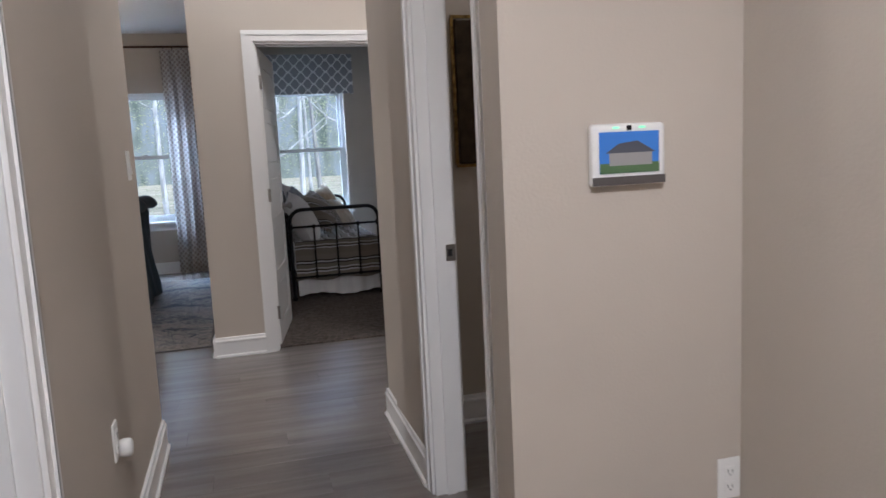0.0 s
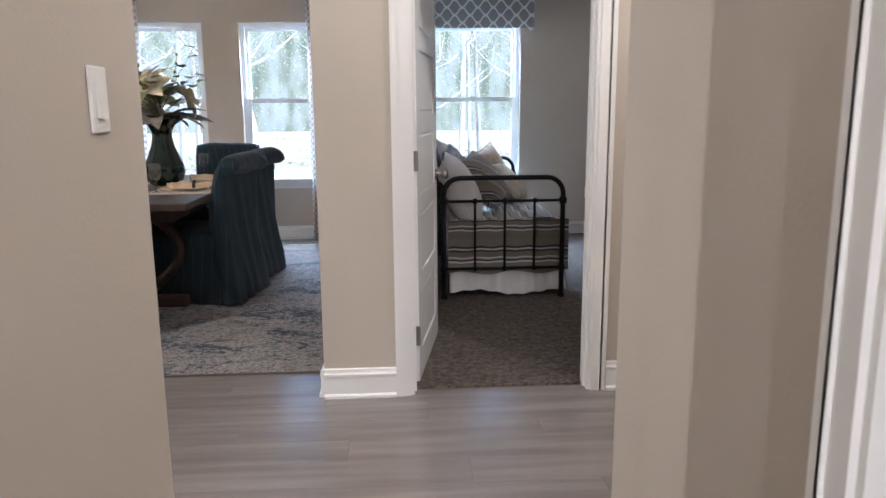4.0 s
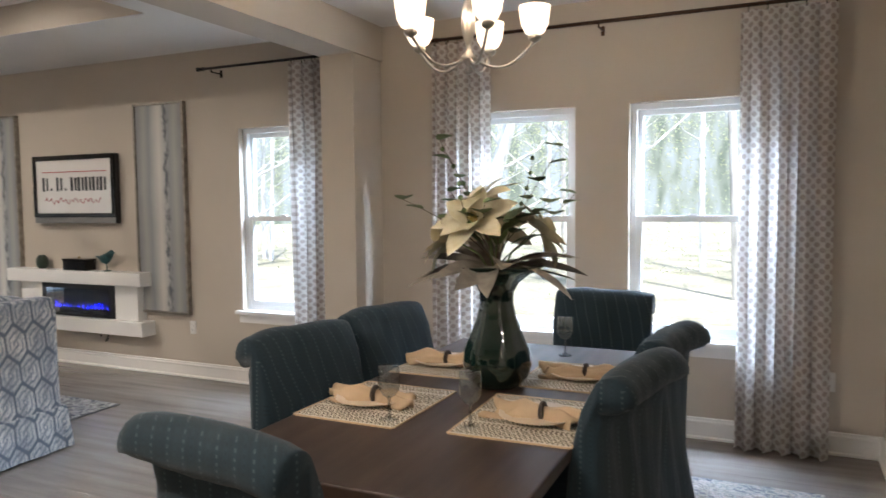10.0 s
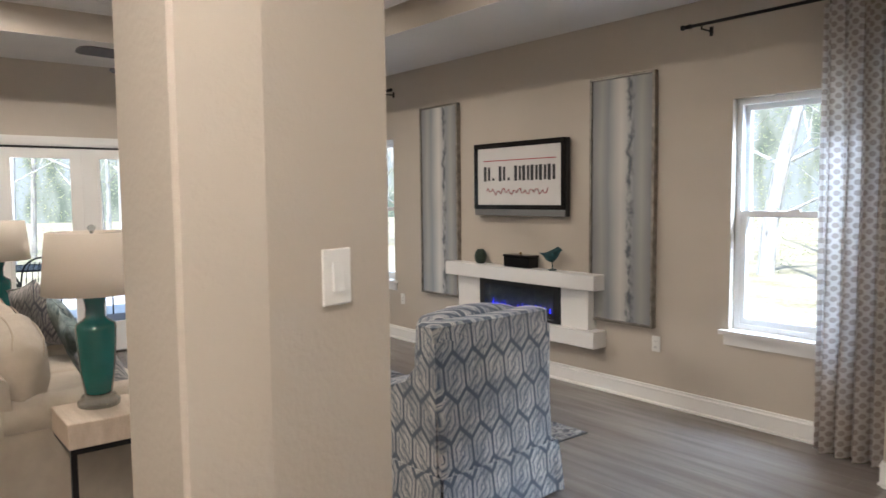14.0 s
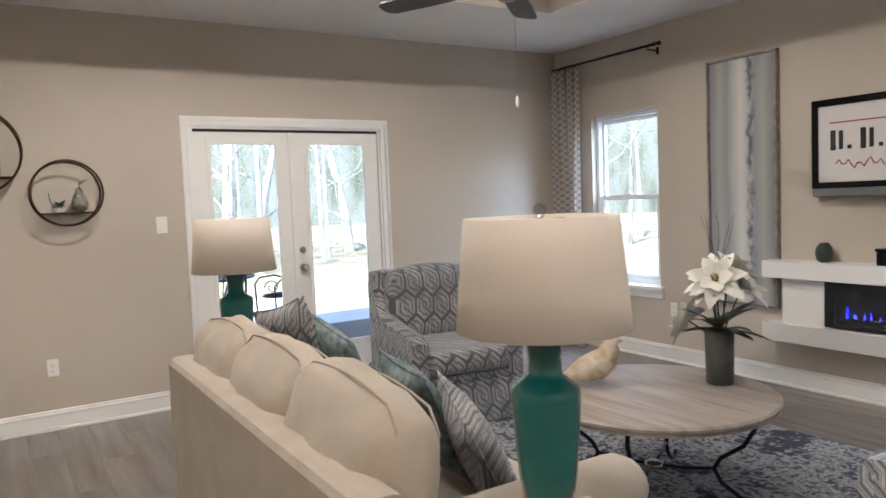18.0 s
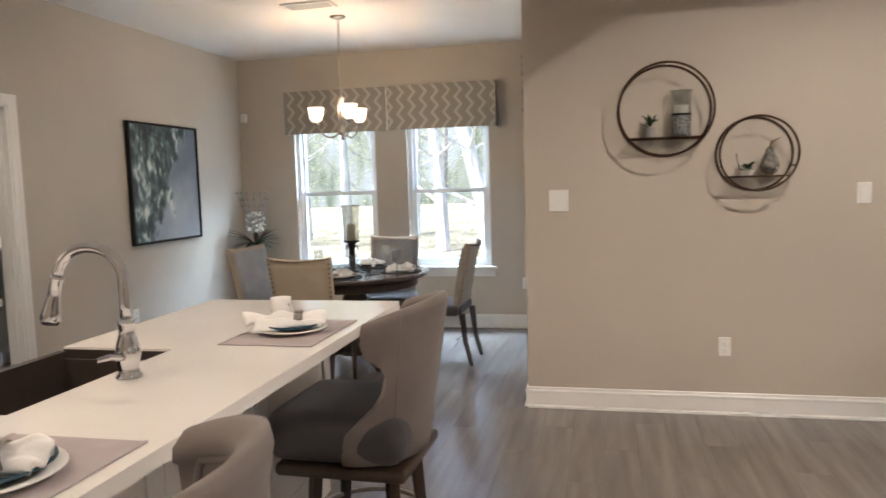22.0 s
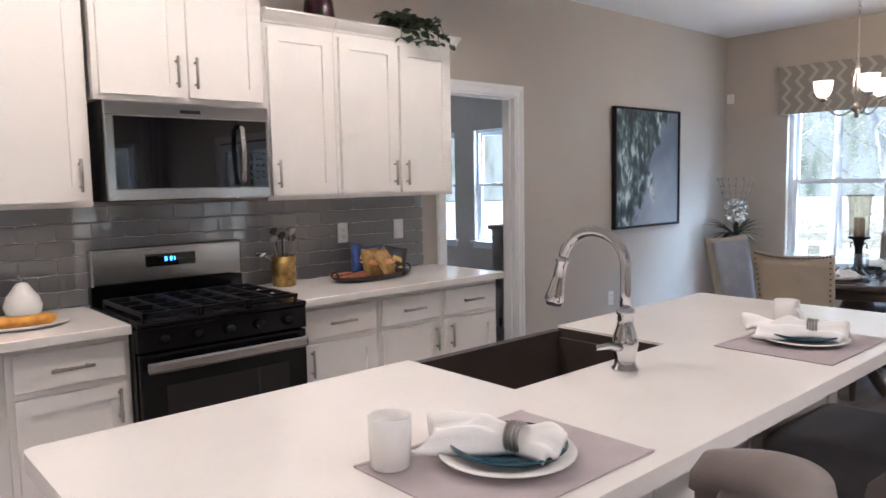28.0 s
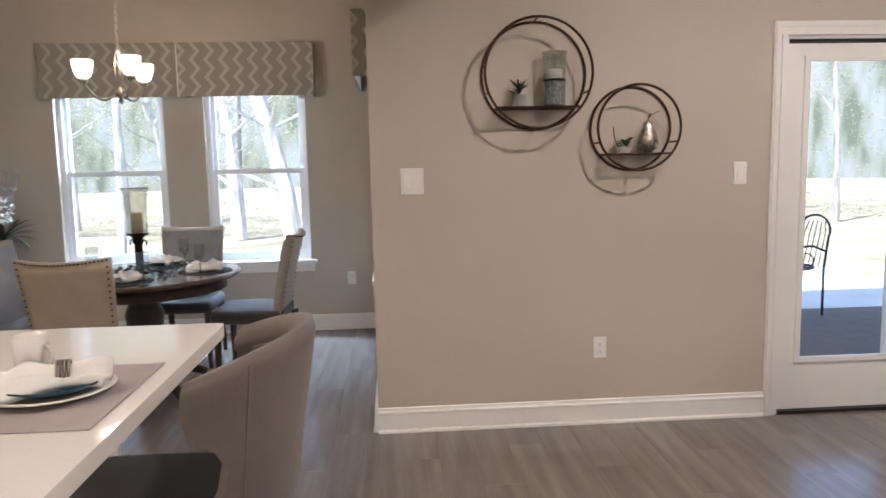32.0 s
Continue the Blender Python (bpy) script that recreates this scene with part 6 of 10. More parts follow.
# wall-hung mantel with an electric fireplace
t = thing("mantel", "white wall-hung mantel with two shelves round a fireplace", "mantel")
part("top_shelf", rb(B(), -7.39, -5.62, 9.38, NY - 0.001, 0.79, 0.91, 0.006, 1), TRIM, t)
part("bottom_shelf", rb(B(), -7.39, -5.62, 9.38, NY - 0.001, 0.345, 0.475, 0.006, 1), TRIM, t)
part("side_panel", rb(B(), -7.27, -6.97, 9.44, NY - 0.001, 0.475, 0.79, 0.003, 1), TRIM, t)
part("side_panel", rb(B(), -6.0, -5.72, 9.44, NY - 0.001, 0.475, 0.79, 0.003, 1), TRIM, t)
t = thing("electric_fireplace", "black electric fireplace with blue flames and logs, switched on", "fireplace")
part("housing", bx(bx(bx(bx(bx(B(), -6.965, -6.005, 9.50, 9.535, 0.48, 0.785), -6.965, -6.90, 9.435, 9.50, 0.48, 0.785), -6.07, -6.005, 9.435, 9.50, 0.48, 0.785), -6.90, -6.07, 9.435, 9.50, 0.74, 0.785), -6.90, -6.07, 9.435, 9.50, 0.478, 0.50), BLACK_PLASTIC, t)
fire_blue = glow("blue_flame", (0.03, 0.03, 0.9), 2.2)
rnd = random.Random(8)
for i in range(5):
    x = -6.80 + i * 0.16
    part("log", tube(B(), [(x - 0.08, 9.47 + 0.01 * (i % 2), 0.52 + 0.012 * (i % 3)), (x, 9.46, 0.53), (x + 0.09, 9.475, 0.515 + 0.014 * (i % 2))], 0.024, 8), mat("charred_log", (0.03, 0.016, 0.010), 0.9, vary=0.4, scale=30), t, smooth=True)
bm = B()
for i in range(15):
    x = -6.84 + 0.052 * i + rnd.uniform(-0.01, 0.01)
    h2 = rnd.uniform(0.03, 0.085)
    y = 9.488
    a = [bm.verts.new(v) for v in ((x - 0.008, y, 0.535), (x + 0.008, y, 0.535), (x + 0.006 + rnd.uniform(-0.01, 0.01), y, 0.535 + h2 * 0.6), (x + rnd.uniform(-0.008, 0.008), y, 0.535 + h2))]
    bm.faces.new(a)
part("flames", bm, fire_blue, t, "glowing blue flames")
part("glass_front", bx(B(), -6.90, -6.07, 9.428, 9.432, 0.50, 0.74), CLEAR, t)
t = thing("power_cord", "black coiled power cord under the mantel", "cord")
part("cord", tube(B(), [(-6.30, 9.53, 0.345), (-6.30, 9.525, 0.30)] + [(-6.25 + 0.05 * math.cos(a), 9.522, 0.285 + 0.045 * math.sin(a)) for a in [math.pi - k * 0.5 for k in range(10)]] + [(-6.2, 9.53, 0.33), (-6.2, 9.53, 0.345)], 0.005, 6), BLACK_PLASTIC, t)

# things on the mantel
t = thing("ribbed_jar", "small dark green ribbed ceramic jar on the mantel", "jar", pose(-6.98, 9.46, 0.9105))
part("jar_body", lathe(B(), [(0.03, 0), (0.045, 0.02), (0.055, 0.06), (0.048, 0.10), (0.03, 0.125), (0.026, 0.13), (0.001, 0.128)], 24, wave=0.05, waves=10), mat("dark_green_glaze", (0.03, 0.05, 0.035), 0.35, vary=0.2, scale=30), t, smooth=True)
t = thing("lidded_box", "black lidded box with a knob on the mantel", "box", pose(-6.47, 9.46, 0.9105))
part("box_body", rb(B(), -0.15, 0.15, -0.06, 0.06, 0, 0.085, 0.008, 1), BLACK_ENAMEL, t)
lid = part("lid", rb(B(), -0.157, 0.157, -0.066, 0.066, 0.086, 0.108, 0.008, 1), BLACK_ENAMEL, t)
part("knob", lathe(B(), [(0.006, 0.108), (0.012, 0.118), (0.010, 0.126), (0.001, 0.128)], 10), GOLD, lid, smooth=True)
bm = B()
rings = []
for r, x, z in ((0.003, -0.12, 0.135), (0.012, -0.08, 0.125), (0.038, -0.03, 0.11), (0.052, 0.02, 0.115), (0.045, 0.06, 0.14), (0.032, 0.085, 0.165), (0.008, 0.115, 0.17), (0.002, 0.13, 0.168)):
    rings.append([bm.verts.new((x, r * 0.8 * math.cos(a), z + r * math.sin(a))) for a in [2 * math.pi * i / 10 for i in range(10)]])
for a, b in zip(rings, rings[1:]):
    for i in range(10):
        bm.faces.new((a[i], a[(i + 1) % 10], b[(i + 1) % 10], b[i]))
tube(bm, [(0.02, 0, 0.08), (0.02, 0, 0.01)], 0.005, 6)
lathe(bm, [(0.035, 0), (0.035, 0.008), (0.001, 0.01)], 14, (0.02, 0, 0))
bmesh.ops.recalc_face_normals(bm, faces=bm.faces)
ob = tagged(part("bird_figurine", bm, mat("verdigris_metal", (0.035, 0.11, 0.12), 0.5, metal=0.4, vary=0.3, scale=30), smooth=True), "teal metal bird on a stand on the mantel", "figurine")
ob.matrix_basis = pose(-6.13, 9.46, 0.9105)

# television with a sign on its screen
t = thing("television", "black-framed wall television showing a white sign", "television")
TVX0, TVX1, TVZ0, TVZ1 = -7.065, -5.98, 1.345, 1.98
part("body", rb(B(), TVX0, TVX1, 9.475, 9.53, TVZ0, TVZ1, 0.008, 1), BLACK_PLASTIC, t)
part("wall_mount", bx(B(), -6.6, -6.2, 9.529, 9.5395, 1.5, 1.8), BLACK_PLASTIC, t)
part("speaker_bar", rb(B(), TVX0 + 0.005, TVX1 - 0.005, 9.466, 9.476, TVZ0 + 0.002, TVZ0 + 0.055, 0.003, 1), mat("grey_plastic", (0.18, 0.18, 0.18), 0.4), t)
for nm, x0, x1, z0, z1 in (("bezel_top", TVX0, TVX1, TVZ1 - 0.045, TVZ1), ("bezel_bottom", TVX0, TVX1, TVZ0 + 0.057, TVZ0 + 0.095), ("bezel_side", TVX0, TVX0 + 0.045, TVZ0 + 0.095, TVZ1 - 0.045), ("bezel_side", TVX1 - 0.045, TVX1, TVZ0 + 0.095, TVZ1 - 0.045)):
    part(nm, rb(B(), x0, x1, 9.462, 9.476, z0, z1, 0.004, 1), BLACK_ENAMEL, t)
screen = part("screen", bx(B(), TVX0 + 0.045, TVX1 - 0.045, 9.4715, 9.4745, TVZ0 + 0.095, TVZ1 - 0.045), mat("glossy_white_sign", (0.66, 0.64, 0.62), 0.12, vary=0.03, scale=3, coat=0.5), t, "white sign with black bars and a red line")
dk = mat("sign_black", (0.02, 0.02, 0.025), 0.3)
rd = mat("sign_red", (0.33, 0.03, 0.045), 0.3)
cx0, cx1 = TVX0 + 0.12, TVX1 - 0.10
nb = 9
wb = (cx1 - cx0) / nb
for i in range(nb):
    x0 = cx0 + wb * i
    bm = B()
    if i in (1, 3):
        bx(bm, x0 + 0.02, x0 + 0.045, 9.4695, 9.4715, 1.65, 1.675)
    else:
        bx(bm, x0 + 0.005, x0 + wb * 0.40, 9.4695, 9.4715, 1.645, 1.775)
        bx(bm, x0 + wb * 0.62, x0 + wb - 0.010, 9.4695, 9.4715, 1.65, 1.77)
    part("sign_bar", bm, dk, screen)
bm = B()
bx(bm, cx0, cx1, 9.4695, 9.4715, 1.82, 1.828)
pts = [(cx0 + 0.04 + 0.02 * i, 9.470, 1.555 + 0.022 * math.sin(i * 1.9) + 0.012 * math.sin(i * 0.7)) for i in range(38)]
tube(bm, pts, 0.004, 5)
part("sign_script", bm, rd, screen)

# two long abstract panels
silver = mat("silver_leaf_frame", (0.36, 0.33, 0.29), 0.4, metal=0.6, vary=0.2, scale=20)
for cx, seed in ((-7.63, 1), (-5.472, 2)):
    t = thing("wall_art", "tall grey abstract painting in a silver frame", "painting", pose(cx, NY, 1.473), "tall paintings beside the mantel")
    part("canvas", bx(B(), -0.268, 0.268, -0.035, -0.004, -0.900, 0.900), PANEL, t)
    for x0, x1, z0, z1 in ((-0.290, -0.271, -0.920, 0.920), (0.271, 0.290, -0.920, 0.920), (-0.271, 0.271, 0.903, 0.920), (-0.271, 0.271, -0.920, -0.903)):
        part("frame_rail", bx(B(), x0, x1, -0.045, -0.001, z0, z1), silver, t)

# curtains of the living room
rod("curtain_rod", -9.60, -8.36, 9.42, 2.615, "black curtain rod over the living room window", None, (0, 1), 0.011, (-9.5, -8.42))
rod("curtain_rod", -4.86, -3.62, 9.42, 2.615, "black curtain rod over the living room window", None, (1, 0), 0.011, (-4.78, -3.65))
curtain("curtain", -9.64, -9.26, 9.42, 2.585, "taupe sheer curtain with a light diamond lattice", folds=4, seed=3)
curtain("curtain", -4.02, -3.64, 9.42, 2.585, "taupe sheer curtain with a light diamond lattice", folds=4, seed=4)
outlet(-5.175, NY, 0.44, (0, -1))
outlet(-8.3, NY, 0.44, (0, -1))
outlet(WX, 5.06, 0.42, (1, 0))
outlet(WX, 8.62, 0.42, (1, 0))
outlet(WX, 5.81, 1.335, (1, 0), "switch", 0.075, 0.12)
outlet(WX, 4.075, 1.33, (1, 0), "switch", 0.12, 0.135)
outlet(-3.557, 5.945, 1.345, (1, 0), "switch", 0.088, 0.128).matrix_basis = pose(-3.5563, 5.945, 1.345, 0, 0, 104.7)

# round wire shelves
def wire_shelf(cy, cz, r, label):
    t = thing("wall_shelf", label, "wall shelf", group="round wire shelves")
    d = 0.15
    for x in (WX + 0.008, WX + d):
        part("ring", tube(B(), arc((x, cy, cz), r, 0, 360, 48, "yz")[:-1], 0.007, 6, True), BRONZE, t, smooth=True)
    for a in (90, 200, 270, 340):
        y, z = cy + r * math.cos(radians(a)), cz + r * math.sin(radians(a))
        part("spacer", tube(B(), [(WX + 0.008, y, z), (WX + d, y, z)], 0.005, 6), BRONZE, t)
    hz = -0.62 * r
    hw = math.sqrt(r * r - hz * hz)
    for x in (WX + 0.010, WX + d - 0.002):
        part("shelf_rod", tube(B(), [(x, cy - hw, cz + hz), (x, cy + hw, cz + hz)], 0.006, 6), BRONZE, t)
    part("glass_plate", bx(B(), WX + 0.012, WX + d - 0.004, cy - hw + 0.006, cy + hw - 0.006, cz + hz + 0.002, cz + hz + 0.006), CLEAR, t, "clear glass shelf plate")
    for y in (cy,):
        part("shelf_tie", tube(B(), [(WX + 0.010, y, cz + hz - 0.002), (WX + d - 0.002, y, cz + hz - 0.002)], 0.003, 6), BRONZE, t)
    return cz + hz + 0.0065


z = wire_shelf(4.708, 1.852, 0.268, "large round bronze wire shelf on the wall")
t = thing("candle_jar", "clear glass hurricane jar with a white candle", "candle holder", pose(WX + 0.075, 4.80, z))
part("jar", lathe(B(), [(0.052, 0), (0.055, 0.004), (0.056, 0.25), (0.066, 0.268)], 28), CLEAR, t, smooth=True)
part("candle", lathe(B(), [(0.040, 0.13), (0.040, 0.182), (0.001, 0.185)], 18), WHITE_CERAMIC, t)
part("band", lathe(B(), [(0.0575, 0.122), (0.0575, 0.134)], 28), BLACK_IRON, t)
part("filling", lathe(B(), [(0.046, 0.008), (0.046, 0.122), (0.001, 0.122)], 18), mat("clear_beads", (0.50, 0.51, 0.50), 0.15, vary=0.5, scale=70, color2=(0.16, 0.17, 0.17), bump=0.8, bump_scale=60), t)
t = thing("potted_plant", "small dark succulent in a grey pot", "plant", pose(WX + 0.058, 4.625, z))
part("pot", lathe(B(), [(0.033, 0), (0.036, 0.062), (0.031, 0.062), (0.001, 0.055)], 16), mat("grey_concrete", (0.30, 0.29, 0.27), 0.9), t)
spray("leaves", LEAF_DARK, 22, 0.05, 0.075, 0.014, 0.5, 2.4, 0.1, 21, t, 0.008, 0.06)
z = wire_shelf(5.215, 1.578, 0.212, "small round bronze wire shelf on the wall")
t = thing("pear_ornament", "silver hammered pear ornament with a gilt leaf", "ornament", pose(WX + 0.058, 5.29, z))
part("pear", lathe(B(), [(0.02, 0), (0.045, 0.02), (0.055, 0.05), (0.045, 0.09), (0.026, 0.13), (0.020, 0.155), (0.001, 0.165)], 20), mat("hammered_silver", (0.62, 0.60, 0.56), 0.22, metal=1.0, bump=1.0, bump_scale=55, vary=0.3, scale=50, color2=(0.25, 0.23, 0.2)), t, smooth=True)
part("stalk", leaf(tube(B(), [(0, 0, 0.16), (0.005, 0.01, 0.2)], 0.004, 6), (0.003, 0.005, 0.175), (0.2, 0.5, 0.5), 0.07, 0.05, 0.2), GOLD, t)
t = thing("potted_plant", "trailing green succulent in a white bowl", "plant", pose(WX + 0.058, 5.165, z))
part("pot", lathe(B(), [(0.03, 0), (0.048, 0.03), (0.044, 0.03), (0.001, 0.025)], 18), WHITE_CERAMIC, t)
spray("leaves", LEAF_DARK, 16, 0.025, 0.05, 0.02, 0.3, 1.5, 0.3, 22, t, 0.015, 0.03)
part("sprig", tube(B(), [(0, -0.03, 0.03), (0, -0.05, 0.08), (0.0, -0.055, 0.13)], 0.003, 5), LEAF_DARK, t)

# french doors
t = thing("door_patio", "white double patio doors with tall glass panes, closed", "door", kind="structure")
part("door_frame", bx(bx(bx(B(), WX - 0.14, WX - 0.004, 6.045, 6.062, 0, 2.045), WX - 0.14, WX - 0.004, 7.568, 7.585, 0, 2.045), WX - 0.14, WX - 0.004, 6.062, 7.568, 2.027, 2.045), TRIM, t)
part("threshold", bx(B(), WX - 0.15, WX + 0.01, 6.062, 7.568, 0, 0.018), mat("bronze_threshold", (0.05, 0.045, 0.04), 0.4, metal=0.7), t)
part("weather_strip", bx(B(), WX - 0.06, WX - 0.02, 6.062, 7.568, 2.006, 2.026), BLACK_PLASTIC, t)
for y0, y1 in ((6.066, 6.806), (6.824, 7.564)):
    bm = B()
    gy0, gy1, gz0, gz1 = y0 + 0.115, y1 - 0.115, 0.305, 1.92
    for a, b, c, d in ((y0, gy0, 0.02, 2.005), (gy1, y1, 0.02, 2.005), (gy0, gy1, 0.02, gz0), (gy0, gy1, gz1, 2.005)):
        bx(bm, WX - 0.065, WX - 0.022, a, b, c, d)
    leafd = part("door_leaf", bm, TRIM, t)
    bm = B()
    for a, b, c, d in ((gy0 - 0.022, gy0 + 0.008, gz0 - 0.022, gz1 + 0.022), (gy1 - 0.008, gy1 + 0.022, gz0 - 0.022, gz1 + 0.022), (gy0 + 0.008, gy1 - 0.008, gz0 - 0.022, gz0 + 0.008), (gy0 + 0.008, gy1 - 0.008, gz1 - 0.008, gz1 + 0.022)):
        bx(bm, WX - 0.0225, WX - 0.012, a, b, c, d)
    part("glazing_bead", bm, TRIM, leafd)
    g = part("pane", bx(B(), WX - 0.047, WX - 0.041, gy0, gy1, gz0, gz1), PANE, leafd)
    g.visible_shadow = False
part("astragal", bx(B(), WX - 0.022, WX - 0.008, 6.79, 6.825, 0.02, 2.005), TRIM, t)
for z, rr in ((0.94, 0.028), (1.08, 0.026)):
    m2 = Matrix.Translation((WX - 0.022, 6.865, z)) @ Matrix.Rotation(radians(90), 4, "Y")
    part("door_knob" if z < 1 else "deadbolt", lathe(B(), [(rr, 0), (rr, 0.008), (0.012, 0.014), (0.012, 0.03), (rr * 0.9, 0.04), (rr, 0.055), (rr * 0.8, 0.066), (0.001, 0.07)] if z < 1 else [(rr, 0), (rr, 0.014), (rr * 0.8, 0.02), (0.001, 0.021)], 20, m=m2), NICKEL, t, smooth=True)

# ceiling fan
FANX, FANY = -6.948, 6.855
t = thing("ceiling_fan", "brushed nickel ceiling fan with five dark blades, at rest", "ceiling fan", pose(FANX, FANY, 0))
part("canopy", lathe(B(), [(0.001, TZ), (0.07, TZ - 0.002), (0.065, TZ - 0.03), (0.03, TZ - 0.06), (0.014, TZ - 0.065)], 24), NICKEL, t, smooth=True)
part("downrod", lathe(B(), [(0.013, 2.565), (0.013, TZ - 0.06)], 14), NICKEL, t, smooth=True)
part("motor_housing", lathe(B(), [(0.001, 2.395), (0.06, 2.397), (0.10, 2.415), (0.125, 2.435), (0.13, 2.455), (0.13, 2.505), (0.12, 2.530), (0.07, 2.550), (0.03, 2.565), (0.013, 2.575)], 32), NICKEL, t, smooth=True)
part("switch_housing", lathe(B(), [(0.001, 2.320), (0.03, 2.325), (0.05, 2.340), (0.055, 2.355), (0.055, 2.397)], 24), NICKEL, t, smooth=True)
blade_mat = mat("dark_walnut_blade", (0.045, 0.03, 0.024), 0.4, vary=0.2, scale=5, stretch=(0.6, 6, 1))
for i in range(5):
    a = 2 * math.pi * i / 5 - 0.18
    m2 = Matrix.Rotation(a, 4, "Z")
    tilt = Matrix.Translation((0.42, 0, 2.410)) @ Matrix.Rotation(radians(11), 4, "X")
    bm = B()
    out = [(-0.20, -0.055), (0.0, -0.068), (0.24, -0.066), (0.275, -0.045), (0.285, 0.0), (0.275, 0.045), (0.24, 0.066), (0.0, 0.068), (-0.20, 0.055)]
    up = [bm.verts.new(m2 @ tilt @ Vector((x, y, 0.004))) for x, y in out]
    dn = [bm.verts.new(m2 @ tilt @ Vector((x, y, -0.004))) for x, y in out]
    bm.faces.new(up)
    bm.faces.new(list(reversed(dn)))
    for k in range(len(out)):
        bm.faces.new((up[k], dn[k], dn[(k + 1) % len(out)], up[(k + 1) % len(out)]))
    bl = part("blade", bm, blade_mat, t)
    part("blade_iron", tube(B(), [m2 @ Vector((0.10, 0, 2.415)), m2 @ Vector((0.17, 0, 2.400)), m2 @ Vector((0.27, 0, 2.407))], 0.012, 8), NICKEL, bl, smooth=True)
part("pull_chain", tube(B(), [(0.0, 0.045, 2.35), (0.0, 0.045, 1.90)], 0.0015, 5), NICKEL, t)
part("pull_knob", lathe(B(), [(0.002, 1.90), (0.008, 1.885), (0.010, 1.86), (0.004, 1.845), (0.001, 1.842)], 10, (0.0, 0.045, 0)), PLASTIC, t, smooth=True)

# ---- kitchen ----
def bar_pull(parent, x, y, z, vertical=True, length=0.135, sign=1):
    h = length / 2
    bm = B()
    e = (0, 0, h) if vertical else (h, 0, 0)
    o = 0.028 * sign
    tube(bm, [(x - e[0], y + o, z - e[2]), (x + e[0], y + o, z + e[2])], 0.0068, 8)
    for s in (-0.7, 0.7):
        tube(bm, [(x + s * e[0], y, z + s * e[2]), (x + s * e[0], y + o, z + s * e[2])], 0.0055, 6)
    return part("pull", bm, NICKEL, parent, "satin nickel bar pull", smooth=True)


def shaker(parent, name, x0, x1, y, z0, z1, sign=1, rail=0.058):
    """A shaker front: a frame of stiles and rails round a recessed panel."""
    g = 0.0015
    x0, x1, z0, z1 = x0 + g, x1 - g, z0 + g, z1 - g
    a, b = sorted((y, y + sign * 0.020))
    p0, p1 = sorted((y, y + sign * 0.010))
    d = part(name, bx(B(), x0 + rail, x1 - rail, p0, p1, z0 + rail, z1 - rail), CAB, parent)
    for nm, u0, u1, w0, w1 in (("stile", x0, x0 + rail, z0, z1), ("stile", x1 - rail, x1, z0, z1), ("rail", x0 + rail, x1 - rail, z0, z0 + rail), ("rail", x0 + rail, x1 - rail, z1 - rail, z1)):
        part(nm, bx(B(), u0, u1, a, b, w0, w1), CAB, d)
    return d


def base_cabinet(x0, x1, doors, label):
    t = thing("base_cabinet", label, "cabinet", group="base cabinets")
    part("body", bx(B(), x0, x1, KY + 0.002, 1.185, 0.10, 0.878), CAB, t)
    part("toe_kick", bx(B(), x0, x1, KY + 0.002, 1.12, 0.0, 0.10), CAB, t)
    n = len(doors)
    w = (x1 - x0) / n
    for i, side in enumerate(doors):
        a, b = x0 + w * i + 0.022, x0 + w * (i + 1) - 0.022
        dr = part("drawer", rb(B(), a, b, 1.186, 1.206, 0.715, 0.855, 0.003, 1), CAB, t)
        bar_pull(dr, (a + b) / 2, 1.206, 0.785, False, 0.15)
        d = shaker(t, "door", a, b, 1.186, 0.135, 0.69)
        bar_pull(d, (b - 0.032) if side > 0 else (a + 0.032), 1.206, 0.605)
    return t


WC = "white shaker base cabinet with a drawer"
base_cabinet(-7.42, -6.962, (1,), WC + " beside the range")
base_cabinet(-8.29, -7.422, (1, -1), WC + " and two doors")
base_cabinet(-6.198, -5.765, (-1,), WC + " beside the range")
base_cabinet(-5.763, -4.86, (1, -1), WC + " and two doors")
base_cabinet(-4.858, -4.30, (1,), WC + " ending the row")


def wall_cabinet(x0, x1, z0, z1, doors, label, depth=0.33, crown=True):
    t = thing("wall_cabinet", label, "cabinet", group="wall cabinets")
    yf = KY + depth
    part("body", bx(B(), x0, x1, KY + 0.002, yf, z0, z1), CAB, t)
    n = len(doors)
    w = (x1 - x0) / n
    for i, side in enumerate(doors):
        a, b = x0 + w * i + (0.02 if i == 0 else 0.012), x0 + w * (i + 1) - (0.02 if i == n - 1 else 0.012)
        d = shaker(t, "door", a, b, yf + 0.001, z0 + 0.022, z1 - 0.03)
        bar_pull(d, (b - 0.03) if side > 0 else (a + 0.03), yf + 0.021, z0 + 0.13)
    if crown:
        pr = [(0, 0), (0.008, 0), (0.012, 0.012), (0.03, 0.03), (0.045, 0.05), (0.05, 0.052), (0.05, 0.062), (0, 0.062)]
        bm = extrude_profile(B(), pr, (x0, yf, z1 - 0.006), (x1, yf, z1 - 0.006), (0, 1, 0))
        part("crown", bm, CAB, t)
    return t


